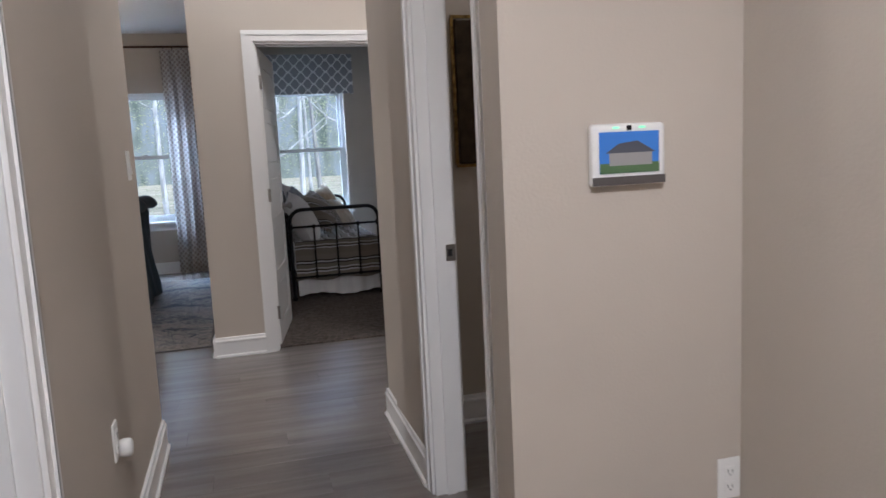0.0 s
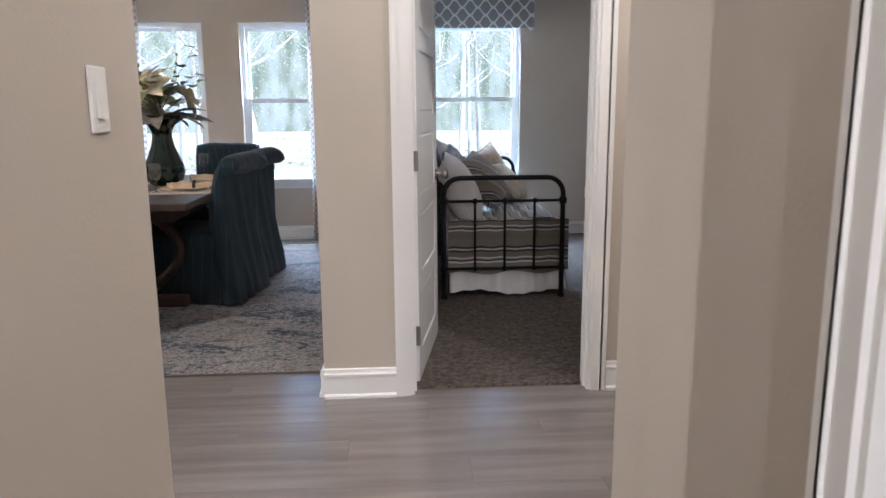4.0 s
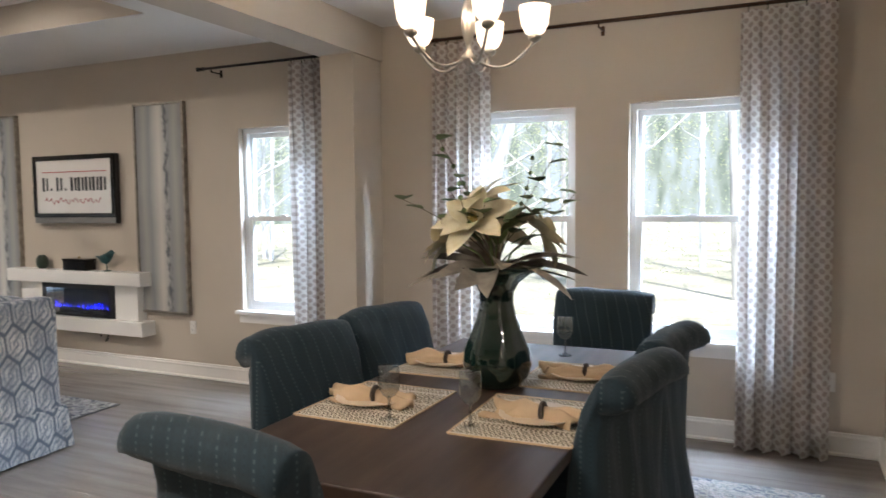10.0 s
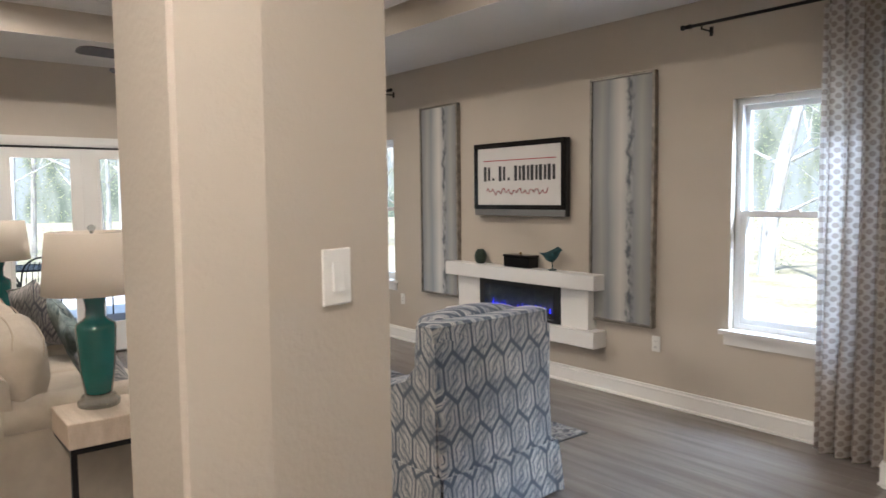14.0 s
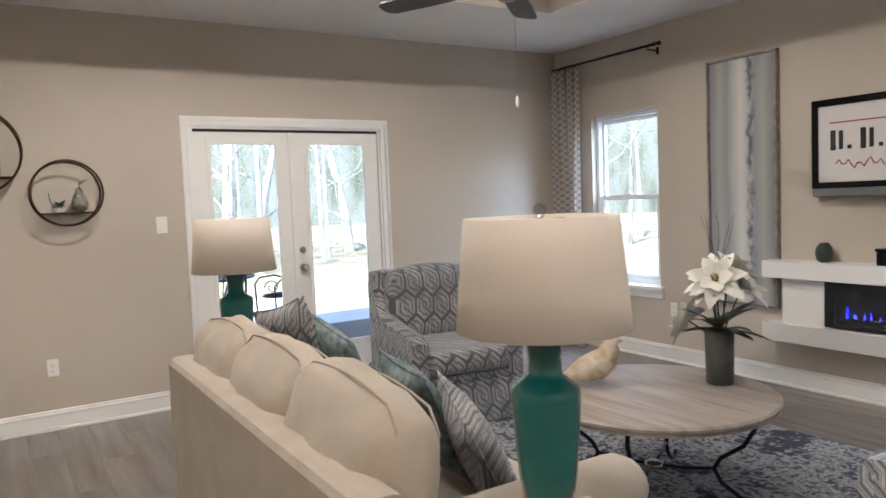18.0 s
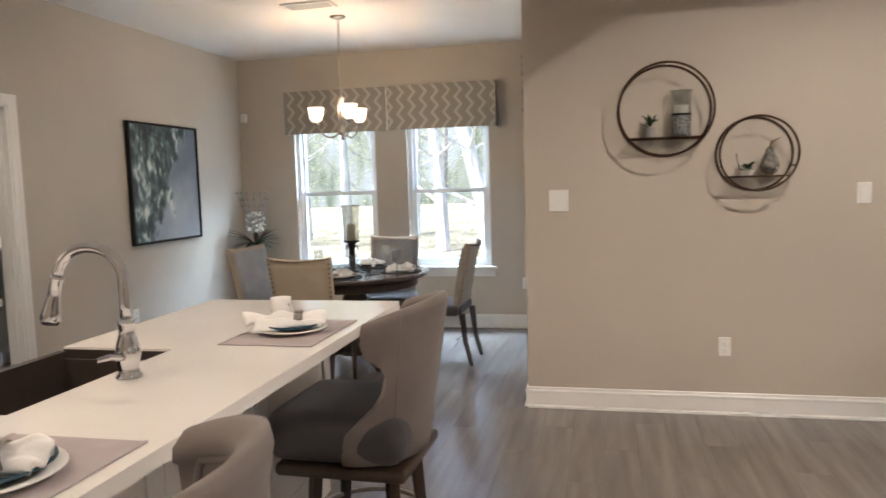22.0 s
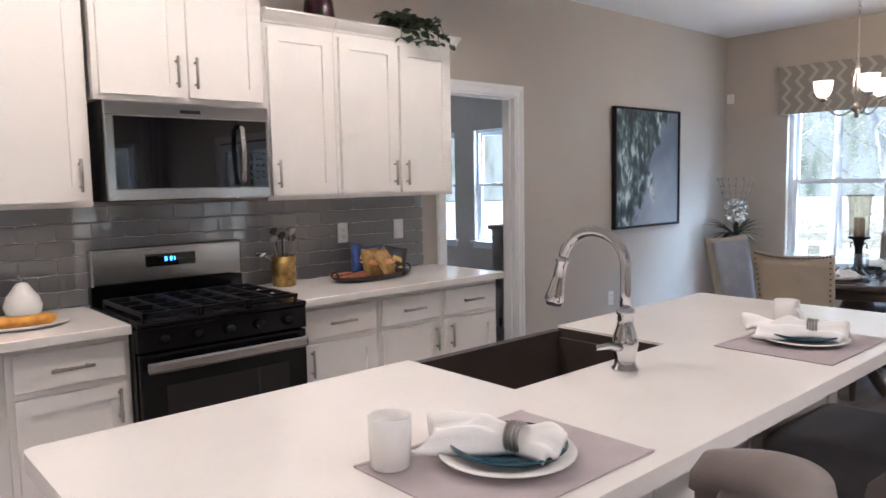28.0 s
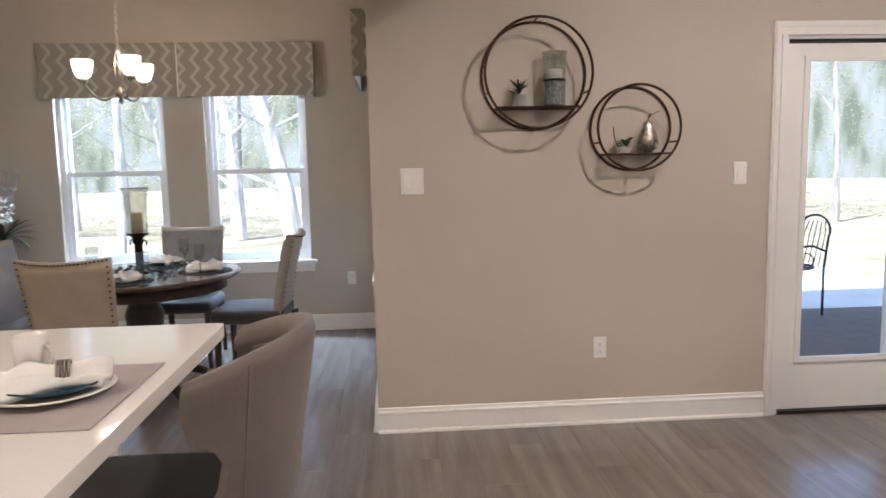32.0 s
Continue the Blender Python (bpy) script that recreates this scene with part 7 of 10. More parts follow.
WU = "white shaker wall cabinet with satin pulls"
UZ0, UZ1 = 1.375, 2.235
wall_cabinet(-7.375, -6.972, UZ0, UZ1, (1,), WU + " beside the microwave")
wall_cabinet(-8.19, -7.377, UZ0, UZ1, (1, -1), WU + " and two doors")
wall_cabinet(-6.955, -6.19, 1.817, 2.40, (1, -1), WU + " over the microwave", 0.36)
wall_cabinet(-6.172, -5.735, UZ0, 2.30, (-1,), WU + " beside the microwave")
wall_cabinet(-5.733, -4.875, UZ0, 2.30, (1, -1), WU + " and two doors")
wall_cabinet(-4.873, -4.30, UZ0, 2.30, (-1,), WU + " ending the row")
t = thing("crown_end", "white crown moulding at the end of the wall cabinets", "moulding", kind="structure")
pr = [(0, 0), (0.008, 0), (0.012, 0.012), (0.03, 0.03), (0.045, 0.05), (0.05, 0.052), (0.05, 0.062), (0, 0.062)]
part("crown", extrude_profile(B(), pr, (-8.19, KY + 0.002, UZ1 - 0.006), (-8.19, KY + 0.38, UZ1 - 0.006), (-1, 0, 0)), CAB, t)

t = thing("worktop", "white quartz worktop beside the range", "worktop")
part("slab", rb(B(), -8.312, -6.962, KY + 0.002, 1.235, 0.88, 0.918, 0.004, 1), QUARTZ, t)
t = thing("worktop", "white quartz worktop along the kitchen wall", "worktop")
part("slab", rb(B(), -6.198, -4.30, KY + 0.002, 1.235, 0.88, 0.918, 0.004, 1), QUARTZ, t)

# range
t = thing("range", "black and stainless gas range with cast iron grates", "range")
RX0, RX1 = -6.956, -6.204
part("body", bx(B(), RX0, RX1, KY + 0.01, 1.235, 0.02, 0.90), BLACK_ENAMEL, t)
part("cooktop", rb(B(), RX0, RX1, KY + 0.06, 1.285, 0.90, 0.925, 0.008, 2), BLACK_ENAMEL, t)
part("control_panel", rb(B(), RX0, RX1, 1.235, 1.275, 0.80, 0.90, 0.006, 1), BLACK_ENAMEL, t)
for i in range(5):
    m2 = Matrix.Translation((RX0 + 0.10 + i * 0.138, 1.275, 0.85)) @ Matrix.Rotation(radians(-90), 4, "X")
    part("knob", lathe(B(), [(0.024, 0), (0.022, 0.018), (0.018, 0.028), (0.001, 0.029)], 18, m=m2), BLACK_ENAMEL, t, smooth=True)
od = part("oven_door", rb(B(), RX0 + 0.004, RX1 - 0.004, 1.236, 1.275, 0.22, 0.795, 0.006, 1), BLACK_ENAMEL, t)
part("oven_window", bx(B(), RX0 + 0.10, RX1 - 0.10, 1.2755, 1.278, 0.34, 0.66), BLACK_GLASS, od)
part("door_handle", rb(B(), RX0 + 0.02, RX1 - 0.02, 1.30, 1.328, 0.722, 0.772, 0.012, 2), STEEL, od, "stainless oven handle")
for x in (RX0 + 0.05, RX1 - 0.05):
    part("handle_post", bx(B(), x - 0.012, x + 0.012, 1.275, 1.302, 0.738, 0.758), STEEL, od)
part("drawer_front", rb(B(), RX0 + 0.004, RX1 - 0.004, 1.236, 1.27, 0.04, 0.21, 0.006, 1), BLACK_ENAMEL, t)
bg = part("backguard", rb(B(), RX0 + 0.01, RX1 - 0.01, KY + 0.012, KY + 0.07, 1.0, 1.175, 0.012, 2), STEEL, t, "stainless backguard with a display")
part("backguard_base", bx(B(), RX0 + 0.01, RX1 - 0.01, KY + 0.012, KY + 0.065, 0.92, 1.0), BLACK_ENAMEL, t)
part("display", bx(B(), -6.70, -6.46, KY + 0.0702, KY + 0.073, 1.075, 1.135), BLACK_GLASS, bg)
part("clock_digits", bx(bx(bx(B(), -6.585, -6.575, KY + 0.073, KY + 0.0735, 1.10, 1.118), -6.60, -6.595, KY + 0.073, KY + 0.0735, 1.10, 1.118), -6.56, -6.55, KY + 0.073, KY + 0.0735, 1.10, 1.118), glow("blue_digits", (0.05, 0.25, 1.0), 3.0), bg)
for gx0, gx1 in ((RX0 + 0.03, RX0 + 0.265), (RX0 + 0.27, RX1 - 0.27), (RX1 - 0.265, RX1 - 0.03)):
    bm = B()
    for y in (0.76, 0.90, 1.04, 1.18, 1.25):
        bx(bm, gx0, gx1, y - 0.006, y + 0.006, 0.942, 0.958)
    for x in (gx0, (gx0 + gx1) / 2 - 0.006, gx1 - 0.012):
        bx(bm, x, x + 0.012, 0.755, 1.256, 0.941, 0.957)
    for x in (gx0, gx1 - 0.012):
        for y in (0.76, 1.245):
            bx(bm, x, x + 0.012, y - 0.006, y + 0.006, 0.925, 0.942)
    part("grate", bm, BLACK_IRON, t)
for x in (RX0 + 0.15, RX1 - 0.15):
    for y in (0.86, 1.12):
        part("burner", lathe(B(), [(0.05, 0.925), (0.05, 0.934), (0.035, 0.938), (0.001, 0.94)], 20, (x, y, 0)), BLACK_IRON, t)

# microwave
t = thing("microwave", "stainless over-range microwave with a black glass door", "microwave")
MX0, MX1, MZ0, MZ1, MY = -6.952, -6.212, 1.394, 1.814, 1.0
part("body", bx(B(), MX0, MX1, KY + 0.003, MY - 0.03, MZ0, MZ1), BLACK_PLASTIC, t)
bm = B()
rb(bm, MX0, MX1, MY - 0.03, MY, MZ1 - 0.068, MZ1, 0.008, 3)
rb(bm, MX0, MX1, MY - 0.03, MY, MZ0, MZ0 + 0.055, 0.008, 3)
rb(bm, MX1 - 0.040, MX1, MY - 0.03, MY, MZ0 + 0.04, MZ1 - 0.05, 0.008, 3)
rb(bm, MX0, MX0 + 0.014, MY - 0.03, MY, MZ0 + 0.04, MZ1 - 0.05, 0.006, 2)
dr = part("door_frame", bm, STEEL, t, "stainless door frame")
part("door_glass", bx(B(), MX0 + 0.135, MX1 - 0.038, MY - 0.03, MY - 0.003, MZ0 + 0.053, MZ1 - 0.066), BLACK_GLASS, dr)
part("window_mesh", bx(B(), MX0 + 0.19, MX1 - 0.09, MY - 0.003, MY - 0.0015, MZ0 + 0.095, MZ1 - 0.115), mat("dark_mesh", (0.004, 0.004, 0.005), 0.02, vary=0.05, scale=100, rvary=0.01, ior=1.6), dr)
part("control_panel", bx(B(), MX0 + 0.012, MX0 + 0.135, MY - 0.03, MY - 0.0025, MZ0 + 0.053, MZ1 - 0.066), BLACK_GLASS, t)
bm = B()
for i in range(5):
    for j in range(3):
        bx(bm, MX0 + 0.025 + j * 0.03, MX0 + 0.042 + j * 0.03, MY - 0.002, MY - 0.0012, MZ0 + 0.09 + i * 0.028, MZ0 + 0.10 + i * 0.028)
part("key_marks", bm, mat("grey_marks", (0.018, 0.018, 0.018), 0.5), t)
part("handle", tube(B(), [(MX0 + 0.155, MY, MZ1 - 0.09), (MX0 + 0.155, MY + 0.04, MZ1 - 0.105), (MX0 + 0.155, MY + 0.05, (MZ0 + MZ1) / 2), (MX0 + 0.155, MY + 0.04, MZ0 + 0.085), (MX0 + 0.155, MY, MZ0 + 0.07)], 0.013, 10), STEEL, t, "curved stainless handle", smooth=True)
part("maker_mark", bx(B(), -6.62, -6.53, MY, MY + 0.001, MZ1 - 0.045, MZ1 - 0.03), BLACK_PLASTIC, t)

# island
IX0, IX1, IY0, IY1 = -8.33, -5.57, 2.46, 3.42
t = thing("kitchen_island", "white panelled kitchen island under a quartz top", "island")
SKX0, SKX1, SKY = -7.31, -6.60, 2.895
bm = bx(B(), IX0 + 0.05, IX1 - 0.05, IY0 + 0.06, 3.06, 0.10, 0.655)
bx(bm, IX0 + 0.05, SKX0 - 0.002, IY0 + 0.06, 3.06, 0.655, 0.878)
bx(bm, SKX1 + 0.002, IX1 - 0.05, IY0 + 0.06, 3.06, 0.655, 0.878)
bx(bm, SKX0 - 0.002, SKX1 + 0.002, SKY + 0.012, 3.06, 0.655, 0.878)
part("body", bm, CAB, t)
part("toe_kick", bx(B(), IX0 + 0.05, IX1 - 0.05, IY0 + 0.12, 3.05, 0, 0.10), CAB, t)
for i in range(4):
    a = IX0 + 0.06 + i * 0.66
    shaker(t, "back_panel", a, a + 0.655, 3.061, 0.11, 0.87, 1, 0.08)
for y0, y1, x, s in ((IY0 + 0.07, 3.05, IX1 - 0.05, 1), (IY0 + 0.07, 3.05, IX0 + 0.05, -1)):
    bm = B()
    a, b = sorted((x, x + s * 0.016))
    for u0, u1, w0, w1 in ((y0, y0 + 0.08, 0.11, 0.87), (y1 - 0.08, y1, 0.11, 0.87), (y0 + 0.08, y1 - 0.08, 0.11, 0.19), (y0 + 0.08, y1 - 0.08, 0.79, 0.87)):
        bx(bm, a, b, u0, u1, w0, w1)
    part("end_panel", bm, CAB, t)
for i, (a, b) in enumerate(((IX0 + 0.06, -7.75), (-7.75, -7.33), (-6.58, -6.1), (-6.1, IX1 - 0.06))):
    shaker(t, "front_door", a, b, IY0 + 0.059, 0.13, 0.86, -1)
t = thing("worktop", "white quartz island worktop cut out round the sink", "worktop")
bm = B()


def rounded(pts, r, which):
    res = []
    n = len(pts)
    for i, p in enumerate(pts):
        if i not in which:
            res.append(p)
            continue
        p, a, b = Vector((*p, 0)), Vector((*pts[i - 1], 0)), Vector((*pts[(i + 1) % n], 0))
        pa, pb = p + (a - p).normalized() * r, p + (b - p).normalized() * r
        for k in range(5):
            s = k / 4
            q = pa * (1 - s) ** 2 + p * 2 * s * (1 - s) + pb * s ** 2
            res.append((q.x, q.y))
    return res


for out, corners in (([(IX0, IY0), (SKX0, IY0), (SKX0, IY1), (IX0, IY1)], (0, 3)), ([(SKX1, IY0), (IX1, IY0), (IX1, IY1), (SKX1, IY1)], (1, 2)), ([(SKX0, SKY), (SKX1, SKY), (SKX1, IY1), (SKX0, IY1)], ())):
    pts = rounded(out, 0.03, corners)
    lv = [[bm.verts.new((x, y, z)) for x, y in pts] for z in (0.88, 0.92)]
    for i in range(len(pts)):
        bm.faces.new((lv[0][i], lv[0][(i + 1) % len(pts)], lv[1][(i + 1) % len(pts)], lv[1][i]))
    bm.faces.new(list(reversed(lv[0])))
    bm.faces.new(lv[1])
part("slab", bm, QUARTZ, t)
t = thing("sink", "dark brown apron-front kitchen sink in the island", "sink")
w = 0.018
for nm, x0, x1, y0, y1, z0, z1 in (("apron", SKX0 + 0.003, SKX1 - 0.003, IY0 - 0.02, IY0 + 0.012, 0.66, 0.905), ("side_wall", SKX0 + 0.003, SKX0 + w, IY0 + 0.012, SKY + 0.01, 0.66, 0.879),
                                   ("side_wall", SKX1 - w, SKX1 - 0.003, IY0 + 0.012, SKY + 0.01, 0.66, 0.879), ("back_wall", SKX0 + w, SKX1 - w, SKY - 0.008, SKY + 0.01, 0.66, 0.879),
                                   ("basin_floor", SKX0 + w, SKX1 - w, IY0 + 0.012, SKY - 0.008, 0.66, 0.685)):
    part(nm, bx(B(), x0, x1, y0, y1, z0, z1), SINK, t)
bm = B()
bx(bm, SKX0 + 0.001, SKX0 + 0.004, IY0, SKY, 0.879, 0.912)
bx(bm, SKX1 - 0.004, SKX1 - 0.001, IY0, SKY, 0.879, 0.912)
bx(bm, SKX0 + 0.004, SKX1 - 0.004, SKY - 0.004, SKY - 0.001, 0.879, 0.912)
part("rim", bm, SINK, t)
part("drain", lathe(B(), [(0.001, 0.688), (0.035, 0.688), (0.042, 0.686)], 18, (-6.95, 2.70, 0)), STEEL, t)
t = thing("faucet", "chrome pull-down gooseneck kitchen faucet with a lever", "faucet", pose(-6.955, 2.985, 0.9205, 0, 0, 12))
part("base", lathe(B(), [(0.038, 0), (0.038, 0.006), (0.031, 0.014), (0.028, 0.03), (0.033, 0.055), (0.037, 0.075), (0.032, 0.100), (0.024, 0.125), (0.021, 0.155), (0.026, 0.160), (0.026, 0.170), (0.0155, 0.178)], 24), CHROME, t, smooth=True)
neck = [(0, 0, 0.16), (0, 0, 0.22), (0, 0, 0.285)] + arc((0, -0.096, 0.290), 0.096, 0, 172, 16, "yz")
part("gooseneck", tube(B(), neck, 0.0155, 14), CHROME, t, smooth=True)
e = Vector(neck[-1])
d = (Vector(neck[-1]) - Vector(neck[-2])).normalized()
m2 = Matrix.Translation(e) @ d.to_track_quat("Z", "Y").to_matrix().to_4x4()
part("spray_head", lathe(B(), [(0.016, -0.005), (0.020, 0.0), (0.020, 0.008), (0.0165, 0.014), (0.018, 0.06), (0.025, 0.105), (0.029, 0.125), (0.026, 0.140), (0.001, 0.141)], 20, m=m2), CHROME, t, smooth=True)
part("lever", tube(B(), [(0.026, 0, 0.07), (0.05, -0.01, 0.072), (0.075, -0.018, 0.08), (0.12, -0.03, 0.082)], 0.010, 10, taper=(1.3, 0.7)), CHROME, t, smooth=True)


def place_setting(x, y, mug_at, seed, turn):
    g = "place settings on the island"
    t = thing("place_mat", "mauve-grey cloth place mat on the island", "place mat", pose(x, y, 0.9205), g)
    part("cloth", rb(B(), -0.235, 0.235, -0.175, 0.175, 0, 0.003, 0.0015, 1), MAUVE_CLOTH, t)
    for hem_y in (-0.175, 0.165):
        part("hem", bx(B(), -0.235, 0.235, hem_y, hem_y + 0.01, 0.003, 0.0042), MAUVE_CLOTH, t)
    t = thing("dinner_plate", "white ceramic dinner plate on a cloth mat", "plate", pose(x, y, 0.9245), g)
    part("dish", plate(B(), 0.135, 0.016), WHITE_CERAMIC, t, smooth=True)
    t = thing("salad_plate", "deep blue glazed salad plate on a dinner plate", "plate", pose(x, y + 0.005, 0.934), g)
    part("dish", plate(B(), 0.114, 0.022), BLUE_GLAZE, t, smooth=True)
    t = thing("napkin", "white cloth napkin in a beaded silver ring", "napkin", pose(x + 0.02, y - 0.015, 0.946, 0, 0, 107), g)
    part("cloth", napkin(B(), (0, 0, -0.01), 0.0, 0.27, seed, pinch=0.34, full=0.72), WHITE_CLOTH, t, smooth=True)
    ring = B()
    for k in range(-2, 2):
        tube(ring, arc((k * 0.008 + 0.052, 0, 0.030), 0.027, 0, 360, 16, "yz")[:-1], 0.0035, 6, True)
    part("napkin_ring", ring, NICKEL, t, "beaded silver napkin ring", smooth=True)
    t = thing("mug", "off-white ceramic mug on the place mat", "mug", pose(*mug_at, 0.924, 0, 0, turn), g)
    part("cup", lathe(B(), [(0.034, 0), (0.038, 0.004), (0.040, 0.05), (0.0415, 0.099), (0.0385, 0.099), (0.036, 0.05), (0.033, 0.008), (0.001, 0.008)], 28), WHITE_CERAMIC, t, smooth=True)
    part("handle", tube(B(), arc((0.038, 0, 0.050), 0.025, -80, 80, 10, "xz"), 0.0055, 8), WHITE_CERAMIC, t, smooth=True)


place_setting(-6.245, 3.20, (-6.06, 3.075), 31, 215)
place_setting(-7.615, 3.20, (-7.79, 3.075), 32, 70)


def bar_stool(m, label, wood=WALNUT):
    """A swivel stool with a barrel back; it faces -y."""
    t = thing("bar_stool", label, "bar stool", m, "bar stools at the island")
    part("seat", rb(B(), -0.246, 0.246, -0.335, 0.185, 0.478, 0.665, 0.06, 4, puff=0.05, cells=5), GREY_VELVET, t, smooth=True)
    bm = B()
    n = 36
    # wings: wide along the top and at the seat, hollowed between
    wraps = ((0.0, 98), (0.10, 97), (0.22, 93), (0.31, 82), (0.40, 68), (0.50, 60), (0.62, 58), (0.71, 64), (0.77, 75), (0.87, 77), (0.895, 77), (0.95, 77), (1.0, 76))

    def shell(s, f, wrap, depth=0.0):
        top, low = 1.062 - 0.070 * s * s, 0.488
        a2 = radians(90 + s * wrap)
        rx, ry = 0.254 + 0.036 * f - depth, 0.212 + 0.092 * f - depth
        return Vector((rx * math.cos(a2), ry * math.sin(a2), low + (top - low) * f))

    inner, outer = [], []
    for i in range(n + 1):
        s = -1 + 2 * i / n
        col_o, col_i = [], []
        for f, wrap in wraps:
            th = 0.042 if f < 0.88 else (0.062 if f < 0.97 else 0.030)
            tip = 0.010 if f == 1.0 else 0.0
            col_o.append(bm.verts.new(shell(s, f, wrap, tip)))
            col_i.append(bm.verts.new(shell(s, f, wrap, th)))
        outer.append(col_o)
        inner.append(col_i)
    m1 = len(outer[0])
    for i in range(n):
        for k in range(m1 - 1):
            bm.faces.new((outer[i][k], outer[i + 1][k], outer[i + 1][k + 1], outer[i][k + 1]))
            bm.faces.new((inner[i][k], inner[i][k + 1], inner[i + 1][k + 1], inner[i + 1][k]))
        bm.faces.new((outer[i][-1], outer[i + 1][-1], inner[i + 1][-1], inner[i][-1]))
        bm.faces.new((outer[i][0], inner[i][0], inner[i + 1][0], outer[i + 1][0]))
    for i in (0, n):
        # the wings end in flat, hard-edged faces
        ends = [[bm.verts.new(v.co) for v in col] for col in (outer[i], inner[i])]
        for k in range(m1 - 1):
            bm.faces.new((ends[0][k], ends[0][k + 1], ends[1][k + 1], ends[1][k]))
    bmesh.ops.recalc_face_normals(bm, faces=bm.faces)
    bk = part("backrest", bm, TAUPE_VELVET, t, smooth=True)
    run = [shell(-0.84, f, 77, 0.046) for f in (0.66, 0.72, 0.78, 0.83)] + [shell(-0.82 + 1.64 * i / 30, 0.865, 77, 0.046) for i in range(31)] + [shell(0.84, f, 77, 0.046) for f in (0.83, 0.78, 0.72, 0.66)]
    part("welt", tube(B(), run, 0.0085, 6), TAUPE_VELVET, bk, smooth=True)
    for side in (-1, 1):
        part("seam", tube(B(), [shell(side * 0.62, f, 80, -0.0005) for f in (0.02, 0.2, 0.4, 0.6, 0.8, 0.97)], 0.0022, 5), TAUPE_VELVET, bk, smooth=True)
    part("swivel_ring", rb(B(), -0.238, 0.238, -0.30, 0.195, 0.425, 0.474, 0.02, 2), wood, t, smooth=True)
    for k in range(4):
        a = radians(45 + 90 * k)
        ca, sa = math.cos(a), math.sin(a)
        bm = B()
        pts = [(0.205 * ca, 0.205 * sa - 0.03, 0.43), (0.225 * ca, 0.225 * sa - 0.03, 0.22), (0.26 * ca, 0.26 * sa - 0.03, 0.0)]
        tube(bm, pts, 0.026, 4, taper=(1.1, 0.75))
        part("leg", bm, wood, t)
    part("foot_ring", tube(B(), arc((0, -0.03, 0.20), 0.222, 0, 360, 32, "xy")[:-1], 0.010, 8, True), NICKEL, t, smooth=True)
    return t


s1 = bar_stool(pose(-7.68, 3.482, 0, 0, 0, -1.5), "grey and taupe upholstered swivel bar stool with a barrel back")
copy_thing(s1, pose(-6.115, 3.52, 0, 0, 0, 12))

# things on the worktops
t = thing("fruit_bowl", "dark green glazed leaf-edged bowl with oranges", "bowl", pose(-5.10, 0.93, 0.9185))
part("bowl", lathe(B(), [(0.05, 0), (0.055, 0.006), (0.07, 0.04), (0.12, 0.12), (0.155, 0.17), (0.15, 0.172), (0.11, 0.12), (0.05, 0.05), (0.001, 0.04)], 30, wave=0.12, waves=5), mat("mottled_green_glaze", (0.06, 0.085, 0.06), 0.3, vary=0.4, scale=12), t, smooth=True)
for i in range(4):
    o = thing("orange", "orange fruit in a green bowl", "fruit", pose(-5.10 + 0.05 * math.cos(i * 1.6), 0.93 + 0.05 * math.sin(i * 1.6), 0.985 + 0.03 * (i % 2)), "oranges in the bowl")
    part("peel", lathe(B(), [(0.001, 0), (0.022, 0.005), (0.038, 0.025), (0.042, 0.042), (0.036, 0.064), (0.018, 0.08), (0.001, 0.083)], 16), ORANGE, o, smooth=True)
t = thing("smart_speaker", "small round black smart speaker on the worktop", "speaker", pose(-5.375, 0.80, 0.9185))
part("shell", lathe(B(), [(0.028, 0), (0.038, 0.005), (0.048, 0.022), (0.053, 0.048), (0.049, 0.072), (0.037, 0.090), (0.020, 0.099), (0.001, 0.101)], 28), BLACK_PLASTIC, t, smooth=True)
part("light_ring", tube(B(), arc((0, 0, 0.0905), 0.037, 0, 360, 20, "xy")[:-1], 0.002, 5, True), glow("violet_ring", (0.35, 0.25, 0.8), 0.35), t)
t = thing("platter", "long white ceramic platter on the worktop", "platter", pose(-5.845, 0.99, 0.9185, 0, 0, -8))
bm = B()
lathe(bm, [(0.10, 0), (0.13, 0.004), (0.17, 0.016), (0.165, 0.018), (0.10, 0.008), (0.001, 0.007)], 32)
bmesh.ops.scale(bm, vec=(1.12, 0.50, 1), verts=bm.verts)
part("dish", bm, WHITE_CERAMIC, t, smooth=True)
t = thing("bread_loaf", "golden baked loaf on the white platter", "bread", pose(-5.845, 0.99, 0.927, 0, 0, -8))
part("crust", rb(B(), -0.135, 0.135, -0.033, 0.033, 0, 0.042, 0.020, 4, puff=0.12, wob=0.012, cells=6), BREAD, t, smooth=True)
t = thing("pear_ornament", "white ceramic pear with a silver stalk", "ornament", pose(-5.93, 0.72, 0.9185))
part("pear", lathe(B(), [(0.035, 0), (0.066, 0.015), (0.074, 0.048), (0.062, 0.088), (0.040, 0.116), (0.030, 0.134), (0.018, 0.146), (0.001, 0.149)], 28), WHITE_CERAMIC, t, smooth=True)
part("stalk", leaf(tube(B(), [(0, 0, 0.146), (0.004, 0, 0.165), (0.012, 0, 0.178)], 0.004, 6), (0.0, 0, 0.150), (1, 0.2, 0.6), 0.04, 0.022), NICKEL, t)
t = thing("utensil_crock", "aged brass crock with wooden and metal utensils", "crock", pose(-7.145, 0.745, 0.9185))
part("crock", lathe(B(), [(0.056, 0), (0.062, 0.005), (0.065, 0.16), (0.061, 0.162), (0.057, 0.02), (0.001, 0.015)], 28), GOLD, t, smooth=True)
